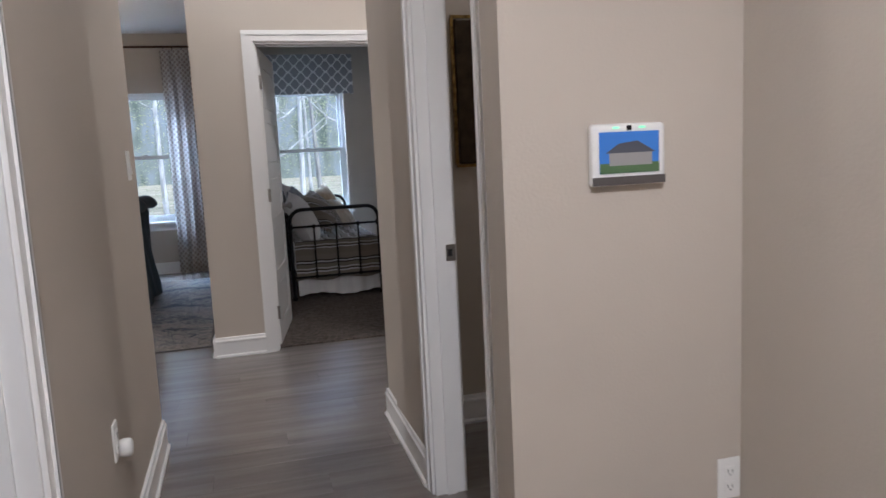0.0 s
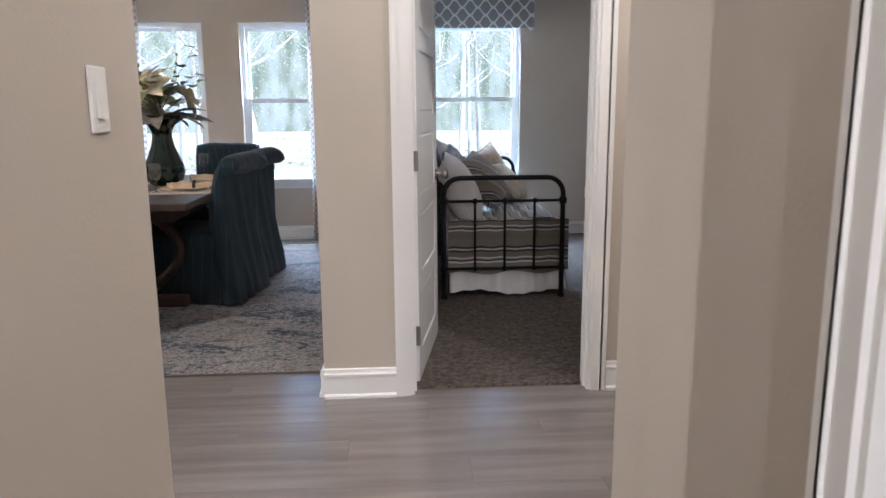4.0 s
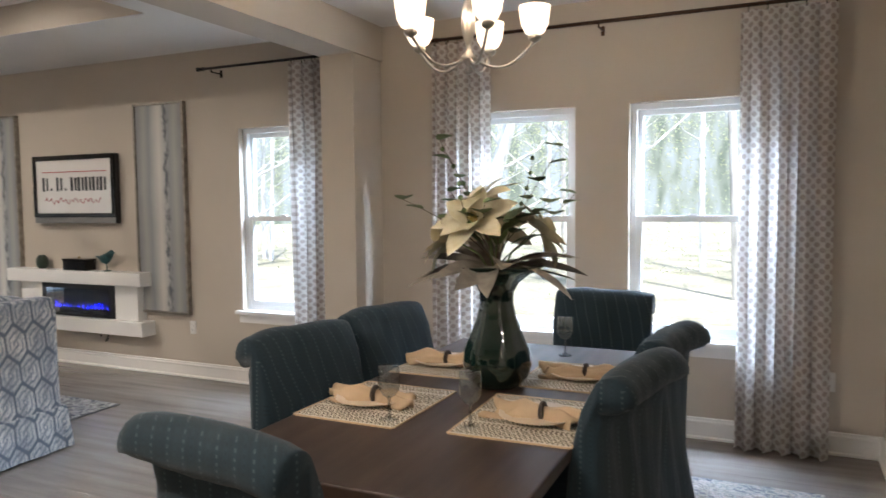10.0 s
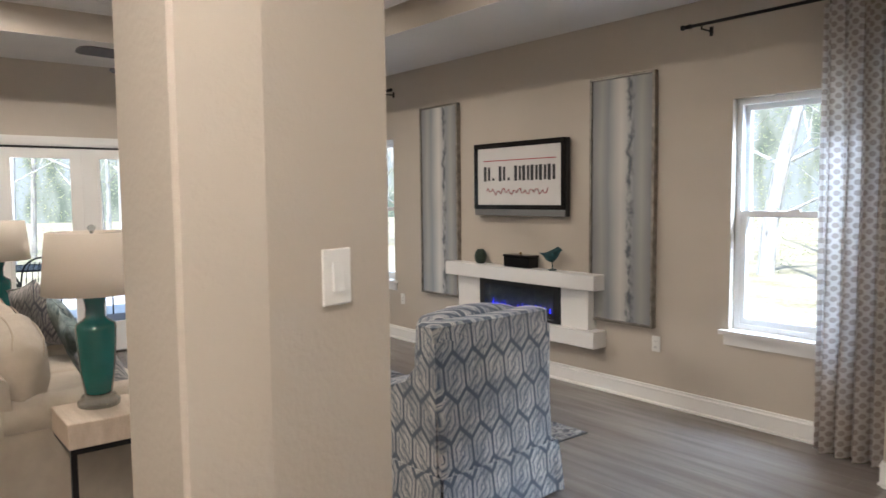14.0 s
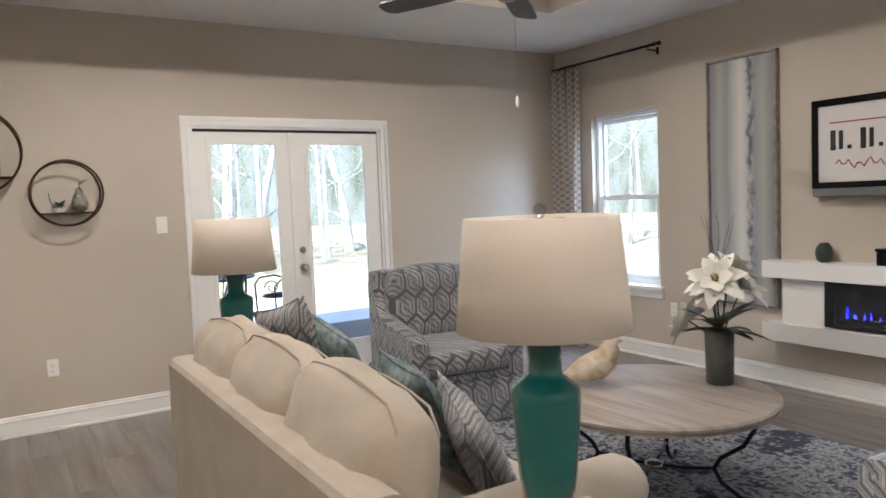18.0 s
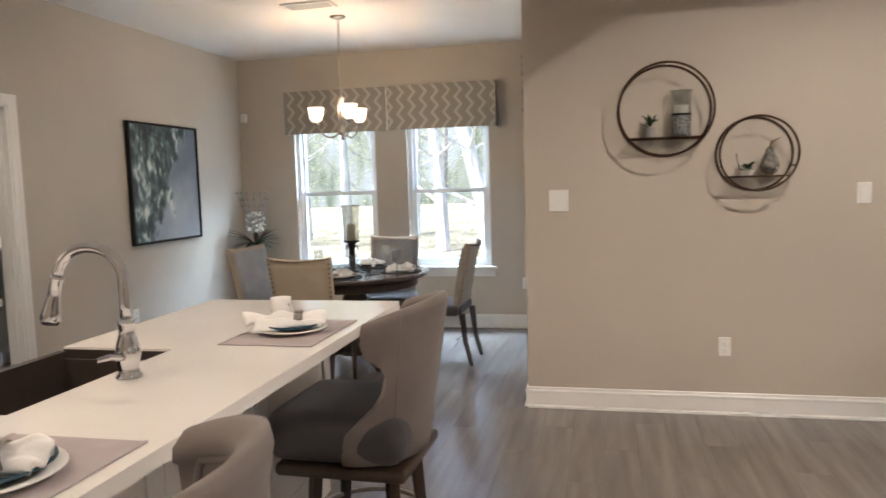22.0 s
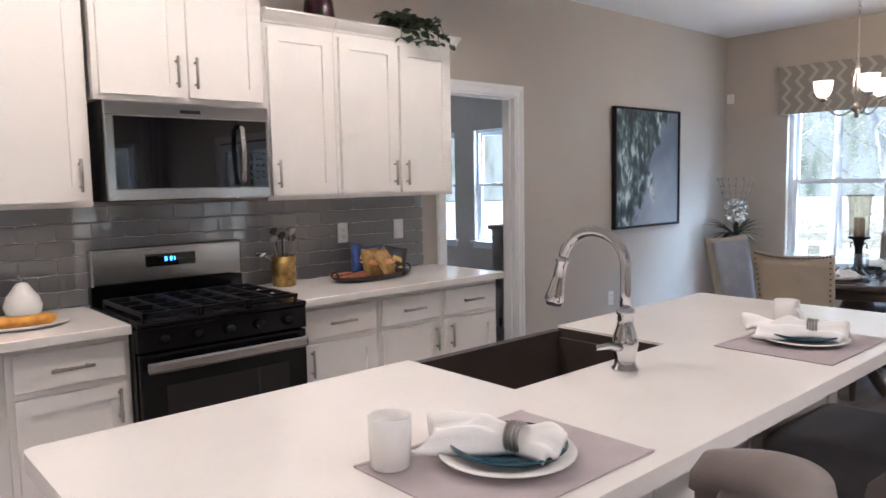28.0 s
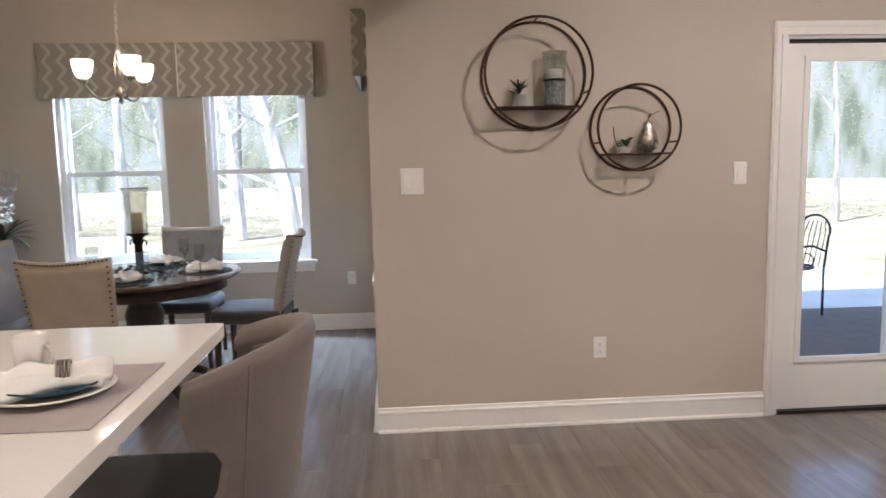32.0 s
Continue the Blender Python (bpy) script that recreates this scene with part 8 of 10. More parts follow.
for i in range(6):
    a = i * 1.05
    e = (0.055 * math.cos(a), 0.05 * math.sin(a), 0.25 + 0.02 * (i % 3))
    u = part("utensil", tube(B(), [(0.01 * math.cos(a), 0.01 * math.sin(a), 0.02), e], 0.005, 6), WALNUT if i % 2 else NICKEL, t)
    m2 = Matrix.Translation(e) @ Matrix.Rotation(radians(60), 4, "X")
    part("utensil_head", lathe(B(), [(0.001, -0.012), (0.018, -0.006), (0.024, 0.0), (0.02, 0.003), (0.001, -0.006)], 12, m=m2), WALNUT if i % 2 else NICKEL, u, smooth=True)
t = thing("spoon_rest", "chrome ladle hanging over the crock's edge", "ladle", pose(-7.02, 0.74, 1.10))
part("ladle_bowl", lathe(B(), [(0.001, -0.02), (0.025, -0.012), (0.036, 0.005), (0.034, 0.007), (0.02, -0.008), (0.001, -0.014)], 16), CHROME, t, smooth=True)
part("ladle_handle", tube(B(), [(0.034, 0, 0.005), (0.0, 0.0, 0.0), (-0.06, 0.0, -0.04), (-0.115, 0.0, -0.14)], 0.004, 6), CHROME, t)
t = thing("tray", "dark wooden oval tray on the worktop", "tray", pose(-7.63, 0.87, 0.9185, 0, 0, 4))
bm = B()
lathe(bm, [(0.15, 0), (0.17, 0.006), (0.19, 0.03), (0.182, 0.032), (0.16, 0.012), (0.001, 0.010)], 36)
bmesh.ops.scale(bm, vec=(1.45, 0.66, 1), verts=bm.verts)
part("tray_body", bm, mat("dark_wood", (0.035, 0.022, 0.018), 0.35, vary=0.3, scale=8, stretch=(1, 6, 1)), t, smooth=True)
for s in (-1, 1):
    part("tray_handle", tube(B(), arc((s * 0.262, 0, 0.03), 0.03, 0, 180, 8, "yz"), 0.005, 6), BLACK_IRON, t)
def snack_bag(bm, m, hw, hh, deep, seed, crimp=0.011):
    """A pillow bag: two crinkled faces that meet at flat crimped ends."""
    n, k = 11, 15
    sides = []
    for face in (1, -1):
        rows = []
        for j in range(k):
            v = -1 + 2 * j / (k - 1)
            row = []
            for i in range(n):
                u = -1 + 2 * i / (n - 1)
                full = max(0.0, 1 - abs(v) ** 3) ** 0.6 * max(0.0, 1 - u ** 4) ** 0.7
                crease = 0.10 * math.sin(9 * u + 5 * v + seed) + 0.08 * math.sin(4 * u - 11 * v + 2 * seed)
                end = crimp * 0.25 * math.sin(14 * u) * abs(v) ** 8
                row.append(bm.verts.new(m @ Vector((u * hw * (1 - 0.05 * (1 - abs(v))), face * deep * full * (1 + crease) + end + face * 0.0006, v * hh))))
            rows.append(row)
        sides.append(rows)
    for rows, flip in zip(sides, (False, True)):
        for j in range(k - 1):
            for i in range(n - 1):
                q = (rows[j][i], rows[j][i + 1], rows[j + 1][i + 1], rows[j + 1][i])
                bm.faces.new(tuple(reversed(q)) if flip else q)
    f, r = sides
    for j in range(k - 1):
        for i in (0, n - 1):
            bm.faces.new((f[j][i], f[j + 1][i], r[j + 1][i], r[j][i]))
    for i in range(n - 1):
        for j in (0, k - 1):
            bm.faces.new((f[j][i], f[j][i + 1], r[j][i + 1], r[j][i]))
    bmesh.ops.recalc_face_normals(bm, faces=bm.faces)
    return bm


cols = ((0.03, 0.06, 0.22), (0.62, 0.36, 0.06), (0.05, 0.05, 0.06), (0.50, 0.09, 0.03), (0.50, 0.31, 0.11))
for i, (x, y, rz, ci, c2, lean, k) in enumerate(((-7.60, 0.80, 12, 0, 4, 14, 1.12), (-7.645, 0.845, -8, 4, 3, 20, 1.0), (-7.70, 0.90, 10, 4, 3, 26, 1.0), (-7.80, 0.86, -22, 2, 1, 30, 1.05), (-7.72, 0.79, 5, 0, 4, 12, 1.0), (-7.775, 0.925, 20, 2, 1, 58, 0.62))):
    t = thing("snack_bag", "shiny snack bag with a printed front, on a tray", "snack bag", pose(x, y, 0.93, 0, 0, rz), "snack bags on the tray")
    m2 = Matrix.Translation((0, 0, 0.078 * k * math.cos(radians(lean)) + 0.004)) @ Matrix.Rotation(radians(lean), 4, "X") @ Matrix.Rotation(radians(14 * (i % 3) - 14), 4, "Y") @ Matrix.Scale(k, 4)
    foil = mat("snack_foil", cols[ci], 0.22, metal=0.35, vary=0.25, scale=34, bump=0.5, bump_scale=45)
    bag = part("bag", snack_bag(B(), m2, 0.062, 0.080, 0.026, i), foil, t, smooth=True)
    part("print", snack_bag(B(), m2 @ Matrix.Translation((0, 0.0045, -0.005)), 0.042, 0.030, 0.025, i + 0.4, 0.0), mat("snack_print", cols[c2], 0.3, vary=0.45, scale=60, color2=cols[4]), bag, smooth=True)
for i, (x, y, rz) in enumerate(((-7.47, 0.87, 8), (-7.50, 0.91, -6), (-7.54, 0.86, 14), (-7.44, 0.84, -12))):
    t = thing("snack_bar", "flat red-wrapped snack bar lying on the tray", "snack bar", pose(x, y, 0.944 + 0.004 * i, 90, 4, rz), "snack bars on the tray")
    part("wrapper", snack_bag(B(), Matrix.Identity(4), 0.065, 0.022, 0.008, i), mat("red_wrapper", (0.30, 0.045, 0.025), 0.3, metal=0.2, vary=0.3, scale=40, color2=(0.45, 0.20, 0.10)), t, smooth=True)

# on top of the wall cabinets
t = thing("trailing_plant", "trailing green ivy on top of the wall cabinets", "plant", pose(-7.92, 0.84, UZ1 + 0.002))
part("pot", lathe(B(), [(0.05, 0), (0.065, 0.07), (0.06, 0.07), (0.001, 0.06)], 16), mat("brown_pot", (0.09, 0.05, 0.03), 0.6), t)
rnd = random.Random(12)
for i in range(16):
    a = rnd.uniform(0.2, 2.9) if i < 12 else rnd.uniform(0, 6.28)
    reach = rnd.uniform(0.10, 0.26)
    pts = []
    for k in range(8):
        s = k / 7
        x, y = reach * 1.3 * s * math.cos(a), min(0.19, reach * s * math.sin(a))
        z = 0.09 + 0.06 * math.sin(s * 2.2) - (0.15 * s * s if y > 0.14 else 0.03 * s)
        pts.append((x, y, z))
    vine = part("vine", tube(B(), pts, 0.002, 5), TWIG, t)
    bm = B()
    for k in range(1, 8):
        for s in (-1, 1):
            leaf(bm, pts[k], (math.cos(a + s * 1.3), math.sin(a + s * 1.3), rnd.uniform(-0.6, 0.7)), rnd.uniform(0.04, 0.065), 0.042, 0.25, 3, rnd.uniform(-0.7, 0.7))
    part("ivy_leaves", bm, LEAF_DARK, vine)
t = thing("decor_vase", "dark plum glass vase on top of the wall cabinets", "vase", pose(-7.38, 0.80, UZ1 + 0.002))
part("vessel", lathe(B(), [(0.06, 0), (0.075, 0.01), (0.085, 0.09), (0.075, 0.17), (0.05, 0.22), (0.055, 0.24), (0.05, 0.24), (0.001, 0.20)], 24, wave=0.03, waves=12), mat("plum_glaze", (0.045, 0.014, 0.020), 0.2, vary=0.3, scale=30), t, smooth=True)

outlet(-5.36, KY + 0.010, 1.165, (0, 1), "outlet", 0.075, 0.12)
t = thing("plug_adapter", "white plug-in adapter in the kitchen outlet", "adapter", pose(-5.345, KY + 0.02, 1.14))
part("adapter_body", rb(B(), -0.02, 0.02, 0, 0.03, -0.03, 0.02, 0.005, 2), PLASTIC, t)
outlet(-7.61, KY + 0.010, 1.165, (0, 1))
outlet(-8.02, KY + 0.010, 1.165, (0, 1), "switch", 0.075, 0.12)
outlet(-10.27, KY, 0.45, (0, 1))

# backsplash of staggered tiles
bs = tagged(part("backsplash", bx(B(), -8.222, -4.30, KY + 0.0005, KY + 0.0080, 0.919, 1.374), GROUT), "grey glazed subway tile backsplash with pale grout", "backsplash", kind="structure")
TW, TH, TG = 0.152, 0.0755, 0.005


def tile_mesh(w):
    bm = B()
    rb(bm, TG / 2, w - TG / 2, 0, 0.0055, TG / 2, TH - TG / 2, 0.003, 2, puff=0.10, cells=2)
    me = bpy.data.meshes.new("tile")
    bm.normal_update()
    bm.to_mesh(me)
    bm.free()
    me.materials.append(TILE)
    return me


full, half = tile_mesh(TW), tile_mesh(TW / 2)
rnd = random.Random(77)
for r in range(6):
    x = -8.222
    first = True
    while x < -4.31:
        w = TW / 2 if (first and r % 2) else TW
        if x + w > -4.29:
            break
        o = new("tile", full if w == TW else half)
        o.parent = bs
        o.matrix_basis = pose(x, KY + 0.0052, 0.919 + r * TH, rnd.uniform(-0.3, 0.3), 0, rnd.uniform(-0.2, 0.2))
        x += w
        first = False

# ---- breakfast nook ----
t = thing("round_table", "round dark-stained pedestal breakfast table", "table", pose(-10.66, 2.36, 0))
part("tabletop", lathe(B(), [(0.001, 0.725), (0.58, 0.725), (0.60, 0.732), (0.61, 0.745), (0.61, 0.755), (0.60, 0.762), (0.001, 0.762)], 56), mat("grey_brown_wood", (0.10, 0.075, 0.06), 0.22, vary=0.2, scale=3, stretch=(0.8, 7, 1), coat=0.3), t)
part("apron", lathe(B(), [(0.50, 0.65), (0.52, 0.655), (0.52, 0.725), (0.001, 0.725)], 48), OAK_DARK, t, smooth=True)
part("pedestal", lathe(B(), [(0.16, 0.10), (0.15, 0.14), (0.09, 0.20), (0.08, 0.32), (0.11, 0.42), (0.12, 0.50), (0.09, 0.58), (0.14, 0.65)], 28), OAK_DARK, t, smooth=True)
for k in range(4):
    a = radians(45 + 90 * k)
    pts = [(r * math.cos(a), r * math.sin(a), z) for r, z in ((0.10, 0.16), (0.22, 0.13), (0.32, 0.07), (0.40, 0.03))]
    part("foot", tube(B(), pts, 0.038, 8, taper=(1.2, 0.75)), OAK_DARK, t, smooth=True)


def side_chair(m, label):
    """An upholstered side chair with nailheads and dark legs; it faces +y."""
    t = thing("dining_chair", label, "chair", m, "chairs round the breakfast table")
    part("seat", rb(B(), -0.235, 0.235, -0.20, 0.26, 0.40, 0.49, 0.035, 3, puff=0.04, cells=4), GREY_VELVET, t, smooth=True)
    bm = B()
    n, k = 12, 8
    fr, bk = [], []
    for j in range(k + 1):
        f = j / k
        z = 0.44 + 0.53 * f
        lean = -0.20 - 0.10 * f ** 1.3
        hw = 0.205 + 0.025 * f
        rf, rbk = [], []
        for i in range(n + 1):
            s = -1 + 2 * i / n
            zz = z + (0.018 * (s * s) - 0.004 if j == k else 0)
            yy = lean - 0.035 * (1 - s * s) * f
            rf.append(bm.verts.new((s * hw, yy + 0.055 * (1 if abs(s) < 0.99 and j < k else 0.7), zz)))
            rbk.append(bm.verts.new((s * hw, yy, zz)))
        fr.append(rf)
        bk.append(rbk)
    for j in range(k):
        for i in range(n):
            bm.faces.new((fr[j][i], fr[j][i + 1], fr[j + 1][i + 1], fr[j + 1][i]))
            bm.faces.new((bk[j][i], bk[j + 1][i], bk[j + 1][i + 1], bk[j][i + 1]))
        for i in (0, n):
            bm.faces.new((fr[j][i], fr[j + 1][i], bk[j + 1][i], bk[j][i]))
    for i in range(n):
        bm.faces.new((fr[k][i], fr[k][i + 1], bk[k][i + 1], bk[k][i]))
        bm.faces.new((fr[0][i], bk[0][i], bk[0][i + 1], fr[0][i + 1]))
    pins = [Vector(v.co) for v in [bk[k][i] for i in range(n + 1)] + [bk[j][0] for j in range(k)] + [bk[j][n] for j in range(k)]]
    bmesh.ops.recalc_face_normals(bm, faces=bm.faces)
    br = part("backrest", bm, LINEN_BACK, t, "beige linen back", smooth=True)
    bm = B()
    line = []
    for j in range(k):
        for q in (0, 0.5):
            for i in (0, n):
                f = (j + q) / k
                s = -1 if i == 0 else 1
                line.append(Vector((s * (0.205 + 0.025 * f - 0.012), -0.20 - 0.10 * f ** 1.3 - 0.006, 0.44 + 0.53 * f)))
    for i in range(25):
        s = -1 + 2 * i / 24
        line.append(Vector((s * 0.218, -0.30 - 0.035 * (1 - s * s) - 0.005, 0.955 + 0.018 * s * s)))
    for v in line:
        lathe(bm, [(0.006, -0.002), (0.005, 0.002), (0.001, 0.004)], 6, m=Matrix.Translation(v) @ Matrix.Rotation(radians(90), 4, "X"))
    part("nailheads", bm, BRONZE, br, "row of bronze nailheads", kind="stuff")
    bm = B()
    cols = []
    for j in range(9):
        f = 0.06 + 0.90 * j / 8
        hw = 0.19 + 0.025 * f
        row = []
        for i in range(9):
            s = -1 + 2 * i / 8
            yy = -0.20 - 0.10 * f ** 1.3 - 0.035 * (1 - s * s) * f + 0.055 + 0.012 * (1 - s ** 4) * math.sin(math.pi * (0.1 + 0.8 * j / 8))
            row.append((bm.verts.new((s * hw, yy, 0.44 + 0.53 * f)), bm.verts.new((s * hw, yy - 0.016, 0.44 + 0.53 * f))))
        cols.append(row)
    for j in range(8):
        for i in range(8):
            q = (cols[j][i], cols[j][i + 1], cols[j + 1][i + 1], cols[j + 1][i])
            bm.faces.new([v[0] for v in q])
            bm.faces.new([v[1] for v in reversed(q)])
        for i in (0, 8):
            bm.faces.new((cols[j][i][0], cols[j + 1][i][0], cols[j + 1][i][1], cols[j][i][1]))
    bmesh.ops.recalc_face_normals(bm, faces=bm.faces)
    part("inside_back", bm, mat("blue_grey_upholstery", (0.34, 0.34, 0.35), 0.85, vary=0.08, scale=9, bump=0.5, bump_scale=420, fine=0.06), t, "blue-grey inside back", smooth=True)
    part("front_panel", bx(B(), -0.20, 0.20, -0.215, -0.20, 0.42, 0.48), GREY_VELVET, t)
    for x, y, lean in ((-0.205, 0.22, 0.0), (0.205, 0.22, 0.0), (-0.19, -0.22, -0.07), (0.19, -0.22, -0.07)):
        part("leg", tube(B(), [(x, y, 0.42), (x, y + lean * 0.3, 0.2), (x, y + lean, 0)], 0.024, 4, taper=(1.1, 0.65)), WALNUT, t)
    return t


LC = "beige linen side chair with bronze nailheads"
sc = side_chair(pose(-9.98, 2.30, 0, 0, 0, 92), LC + " at the breakfast table")
for x, y, r in ((-10.56, 1.71, -10), (-10.88, 3.03, 178), (-11.32, 2.44, -90)):
    copy_thing(sc, pose(x, y, 0, 0, 0, r))

t = thing("candle_holder", "black iron candle holder with a glass hurricane", "candle holder", pose(-10.52, 2.40, 0.763))
part("stand", lathe(B(), [(0.05, 0.012), (0.055, 0.02), (0.026, 0.03), (0.024, 0.20), (0.032, 0.21), (0.030, 0.235), (0.040, 0.25), (0.064, 0.257), (0.066, 0.267), (0.001, 0.268)], 20), BLACK_IRON, t, smooth=True)
for k in range(4):
    a = radians(20 + 90 * k)
    pts = [((0.04 + 0.075 * u) * math.cos(a), (0.04 + 0.075 * u) * math.sin(a), 0.016 + 0.012 * math.sin(3 * u)) for u in (0, 0.35, 0.7, 1.0)]
    for q in range(9):
        w = radians(-90 + 38 * q)
        rr = 0.024 - 0.0018 * q
        pts.append(((0.115 + rr * math.cos(w)) * math.cos(a), (0.115 + rr * math.cos(w)) * math.sin(a), 0.032 + rr * math.sin(w) + 0.002))
    part("scroll_foot", tube(B(), pts, 0.0055, 6), BLACK_IRON, t, smooth=True)
for k in range(2):
    a = radians(70 + 180 * k)
    pts = [((0.03 + 0.018 * (1 - math.cos(w)) / 2 + 0.004 * w) * math.cos(a), (0.03 + 0.018 * (1 - math.cos(w)) / 2 + 0.004 * w) * math.sin(a), 0.21 + 0.018 * math.sin(w)) for w in [0.5 * q for q in range(10)]]
    part("scroll", tube(B(), pts, 0.004, 6), BLACK_IRON, t, smooth=True)
part("candle", lathe(B(), [(0.033, 0.269), (0.033, 0.392), (0.030, 0.398), (0.001, 0.394)], 20), mat("ivory_wax", (0.66, 0.58, 0.45), 0.5), t, smooth=True)
part("hurricane", lathe(B(), [(0.058, 0.269), (0.061, 0.275), (0.060, 0.35), (0.064, 0.45), (0.070, 0.525), (0.084, 0.545), (0.082, 0.547), (0.067, 0.527), (0.061, 0.45), (0.057, 0.35), (0.057, 0.275)], 32), thin_glass("hurricane_glass", (0.95, 0.95, 0.92)), t, "clear glass hurricane", smooth=True)
wr = thing("table_runner", "dark green leafy garland on the breakfast table", "garland", pose(-10.62, 2.36, 0.763))
rnd = random.Random(5)
bm = B()
for i in range(70):
    a = rnd.uniform(0, 6.28)
    r = rnd.uniform(0.08, 0.26)
    leaf(bm, (r * math.cos(a), r * math.sin(a), 0.008), (rnd.uniform(-1, 1), rnd.uniform(-1, 1), rnd.uniform(0, 0.5)), 0.07, 0.03, 0.1, 3)
part("garland_leaves", bm, mat("near_black_leaves", (0.012, 0.018, 0.012), 0.5), wr)
for i, (dx, dy) in enumerate(((0.38, 0.02), (-0.38, 0.04), (0.0, 0.40), (0.03, -0.40))):
    x, y = -10.66 + dx, 2.36 + dy
    g = "place settings on the breakfast table"
    t = thing("place_mat", "round dark woven mat on the breakfast table", "place mat", pose(x, y, 0.763), g)
    part("weave", lathe(B(), [(0.001, 0), (0.165, 0), (0.168, 0.003), (0.001, 0.005)], 28), mat("charcoal_weave", (0.05, 0.05, 0.052), 0.9, vary=0.3, scale=40), t)
    t = thing("dinner_plate", "white plate on a round dark mat", "plate", pose(x, y, 0.7685), g)
    part("dish", plate(B(), 0.12), BLUE_GLAZE if i % 2 else WHITE_CERAMIC, t, smooth=True)
    t = thing("napkin", "cream folded napkin on a plate", "napkin", pose(x, y, 0.775), g)
    part("cloth", napkin(B(), (0, 0, -0.01), i * 0.9, 0.2, 40 + i), WHITE_CLOTH, t, smooth=True)
    wineglass(pose(x + (0.12 if dy else 0.0), y + (0.16 if dx else 0.0), 0.763), "clear stemmed glass on the breakfast table", g)

chandelier((-10.66, 2.31, 1.83), H, "brushed nickel chandelier with lit frosted shades over the nook", 3, 0.19, watts=2.0, phase=-1.45)


def valance(name, axis, a0, a1, face, out, z0, z1, cloth, label, panels=2, depth=0.13):
    """A boxed fabric valance with a board, a front with a centre pleat and two returns."""
    t = thing(name, label, "valance")

    def put(bm, u0, u1, d0, d1, w0, w1):
        lo, hi = sorted((face + out * d0, face + out * d1))
        bx(bm, u0, u1, lo, hi, w0, w1) if axis == "x" else bx(bm, lo, hi, u0, u1, w0, w1)
        return bm

    w = (a1 - a0) / panels
    for i in range(panels):
        bm = B()
        put(bm, a0 + w * i + (0.007 if i else 0), a0 + w * (i + 1) - (0.007 if i < panels - 1 else 0), depth - 0.012, depth + (0.003 if i % 2 else 0.0), z0, z1)
        part("front_panel", bm, cloth, t)
        if i:
            part("pleat", put(B(), a0 + w * i - 0.03, a0 + w * i + 0.03, depth - 0.03, depth - 0.013, z0 + 0.005, z1 - 0.005), cloth, t)
    for u0, u1 in ((a0, a0 + 0.012), (a1 - 0.012, a1)):
        part("return", put(B(), u0, u1, 0.001, depth - 0.013, z0, z1), cloth, t)
    part("board", put(B(), a0 + 0.012, a1 - 0.012, 0.001, depth - 0.013, z1 - 0.02, z1 - 0.002), TRIM, t)
    part("lining", put(B(), a0 + 0.012, a1 - 0.012, depth - 0.016, depth - 0.0125, z0 + 0.002, z1 - 0.02), WHITE_CLOTH, t)
    return t


valance("window_valance", "y", 1.17, 3.35, NX, 1, 2.0, 2.43, ZIGZAG, "taupe zigzag boxed valance over the nook windows")
valance("window_valance", "x", -11.86, -10.84, NNY, -1, 2.0, 2.43, ZIGZAG, "taupe zigzag boxed valance on the nook's side window", 1)

t = thing("wall_art", "abstract floral painting in a black frame", "painting", pose(-10.78, KY, 1.53))
part("canvas", bx(B(), -0.48, 0.48, 0.004, 0.03, -0.487, 0.487), FLORAL, t)
for x0, x1, z0, z1 in ((-0.50, -0.482, -0.507, 0.507), (0.482, 0.50, -0.507, 0.507), (-0.482, 0.482, 0.489, 0.507), (-0.482, 0.482, -0.507, -0.489)):
    part("frame_rail", bx(B(), x0, x1, 0.001, 0.042, z0, z1), BLACK_IRON, t)
t = thing("wall_sensor", "white alarm sensor in the nook corner", "sensor", pose(NX, 0.66, 2.20))
part("sensor_body", rb(B(), 0.0, 0.045, -0.03, 0.03, -0.045, 0.045, 0.01, 2), PLASTIC, t)
outlet(NX, 3.60, 0.45, (1, 0))
t = thing("ceiling_vent", "white louvred ceiling vent", "vent", pose(-10.25, 2.24, H))
part("vent_frame", bx(bx(bx(bx(B(), -0.09, 0.09, -0.19, -0.165, -0.012, -0.001), -0.09, 0.09, 0.165, 0.19, -0.012, -0.001), -0.09, -0.065, -0.165, 0.165, -0.012, -0.001), 0.065, 0.09, -0.165, 0.165, -0.012, -0.001), TRIM, t)
for i in range(8):
    part("slat", bx(B(), -0.06 + i * 0.0165, -0.053 + i * 0.0165, -0.165, 0.165, -0.010, -0.002), TRIM, t)
part("backing", bx(B(), -0.065, 0.065, -0.165, 0.165, -0.0018, -0.0008), BLACK_PLASTIC, t)

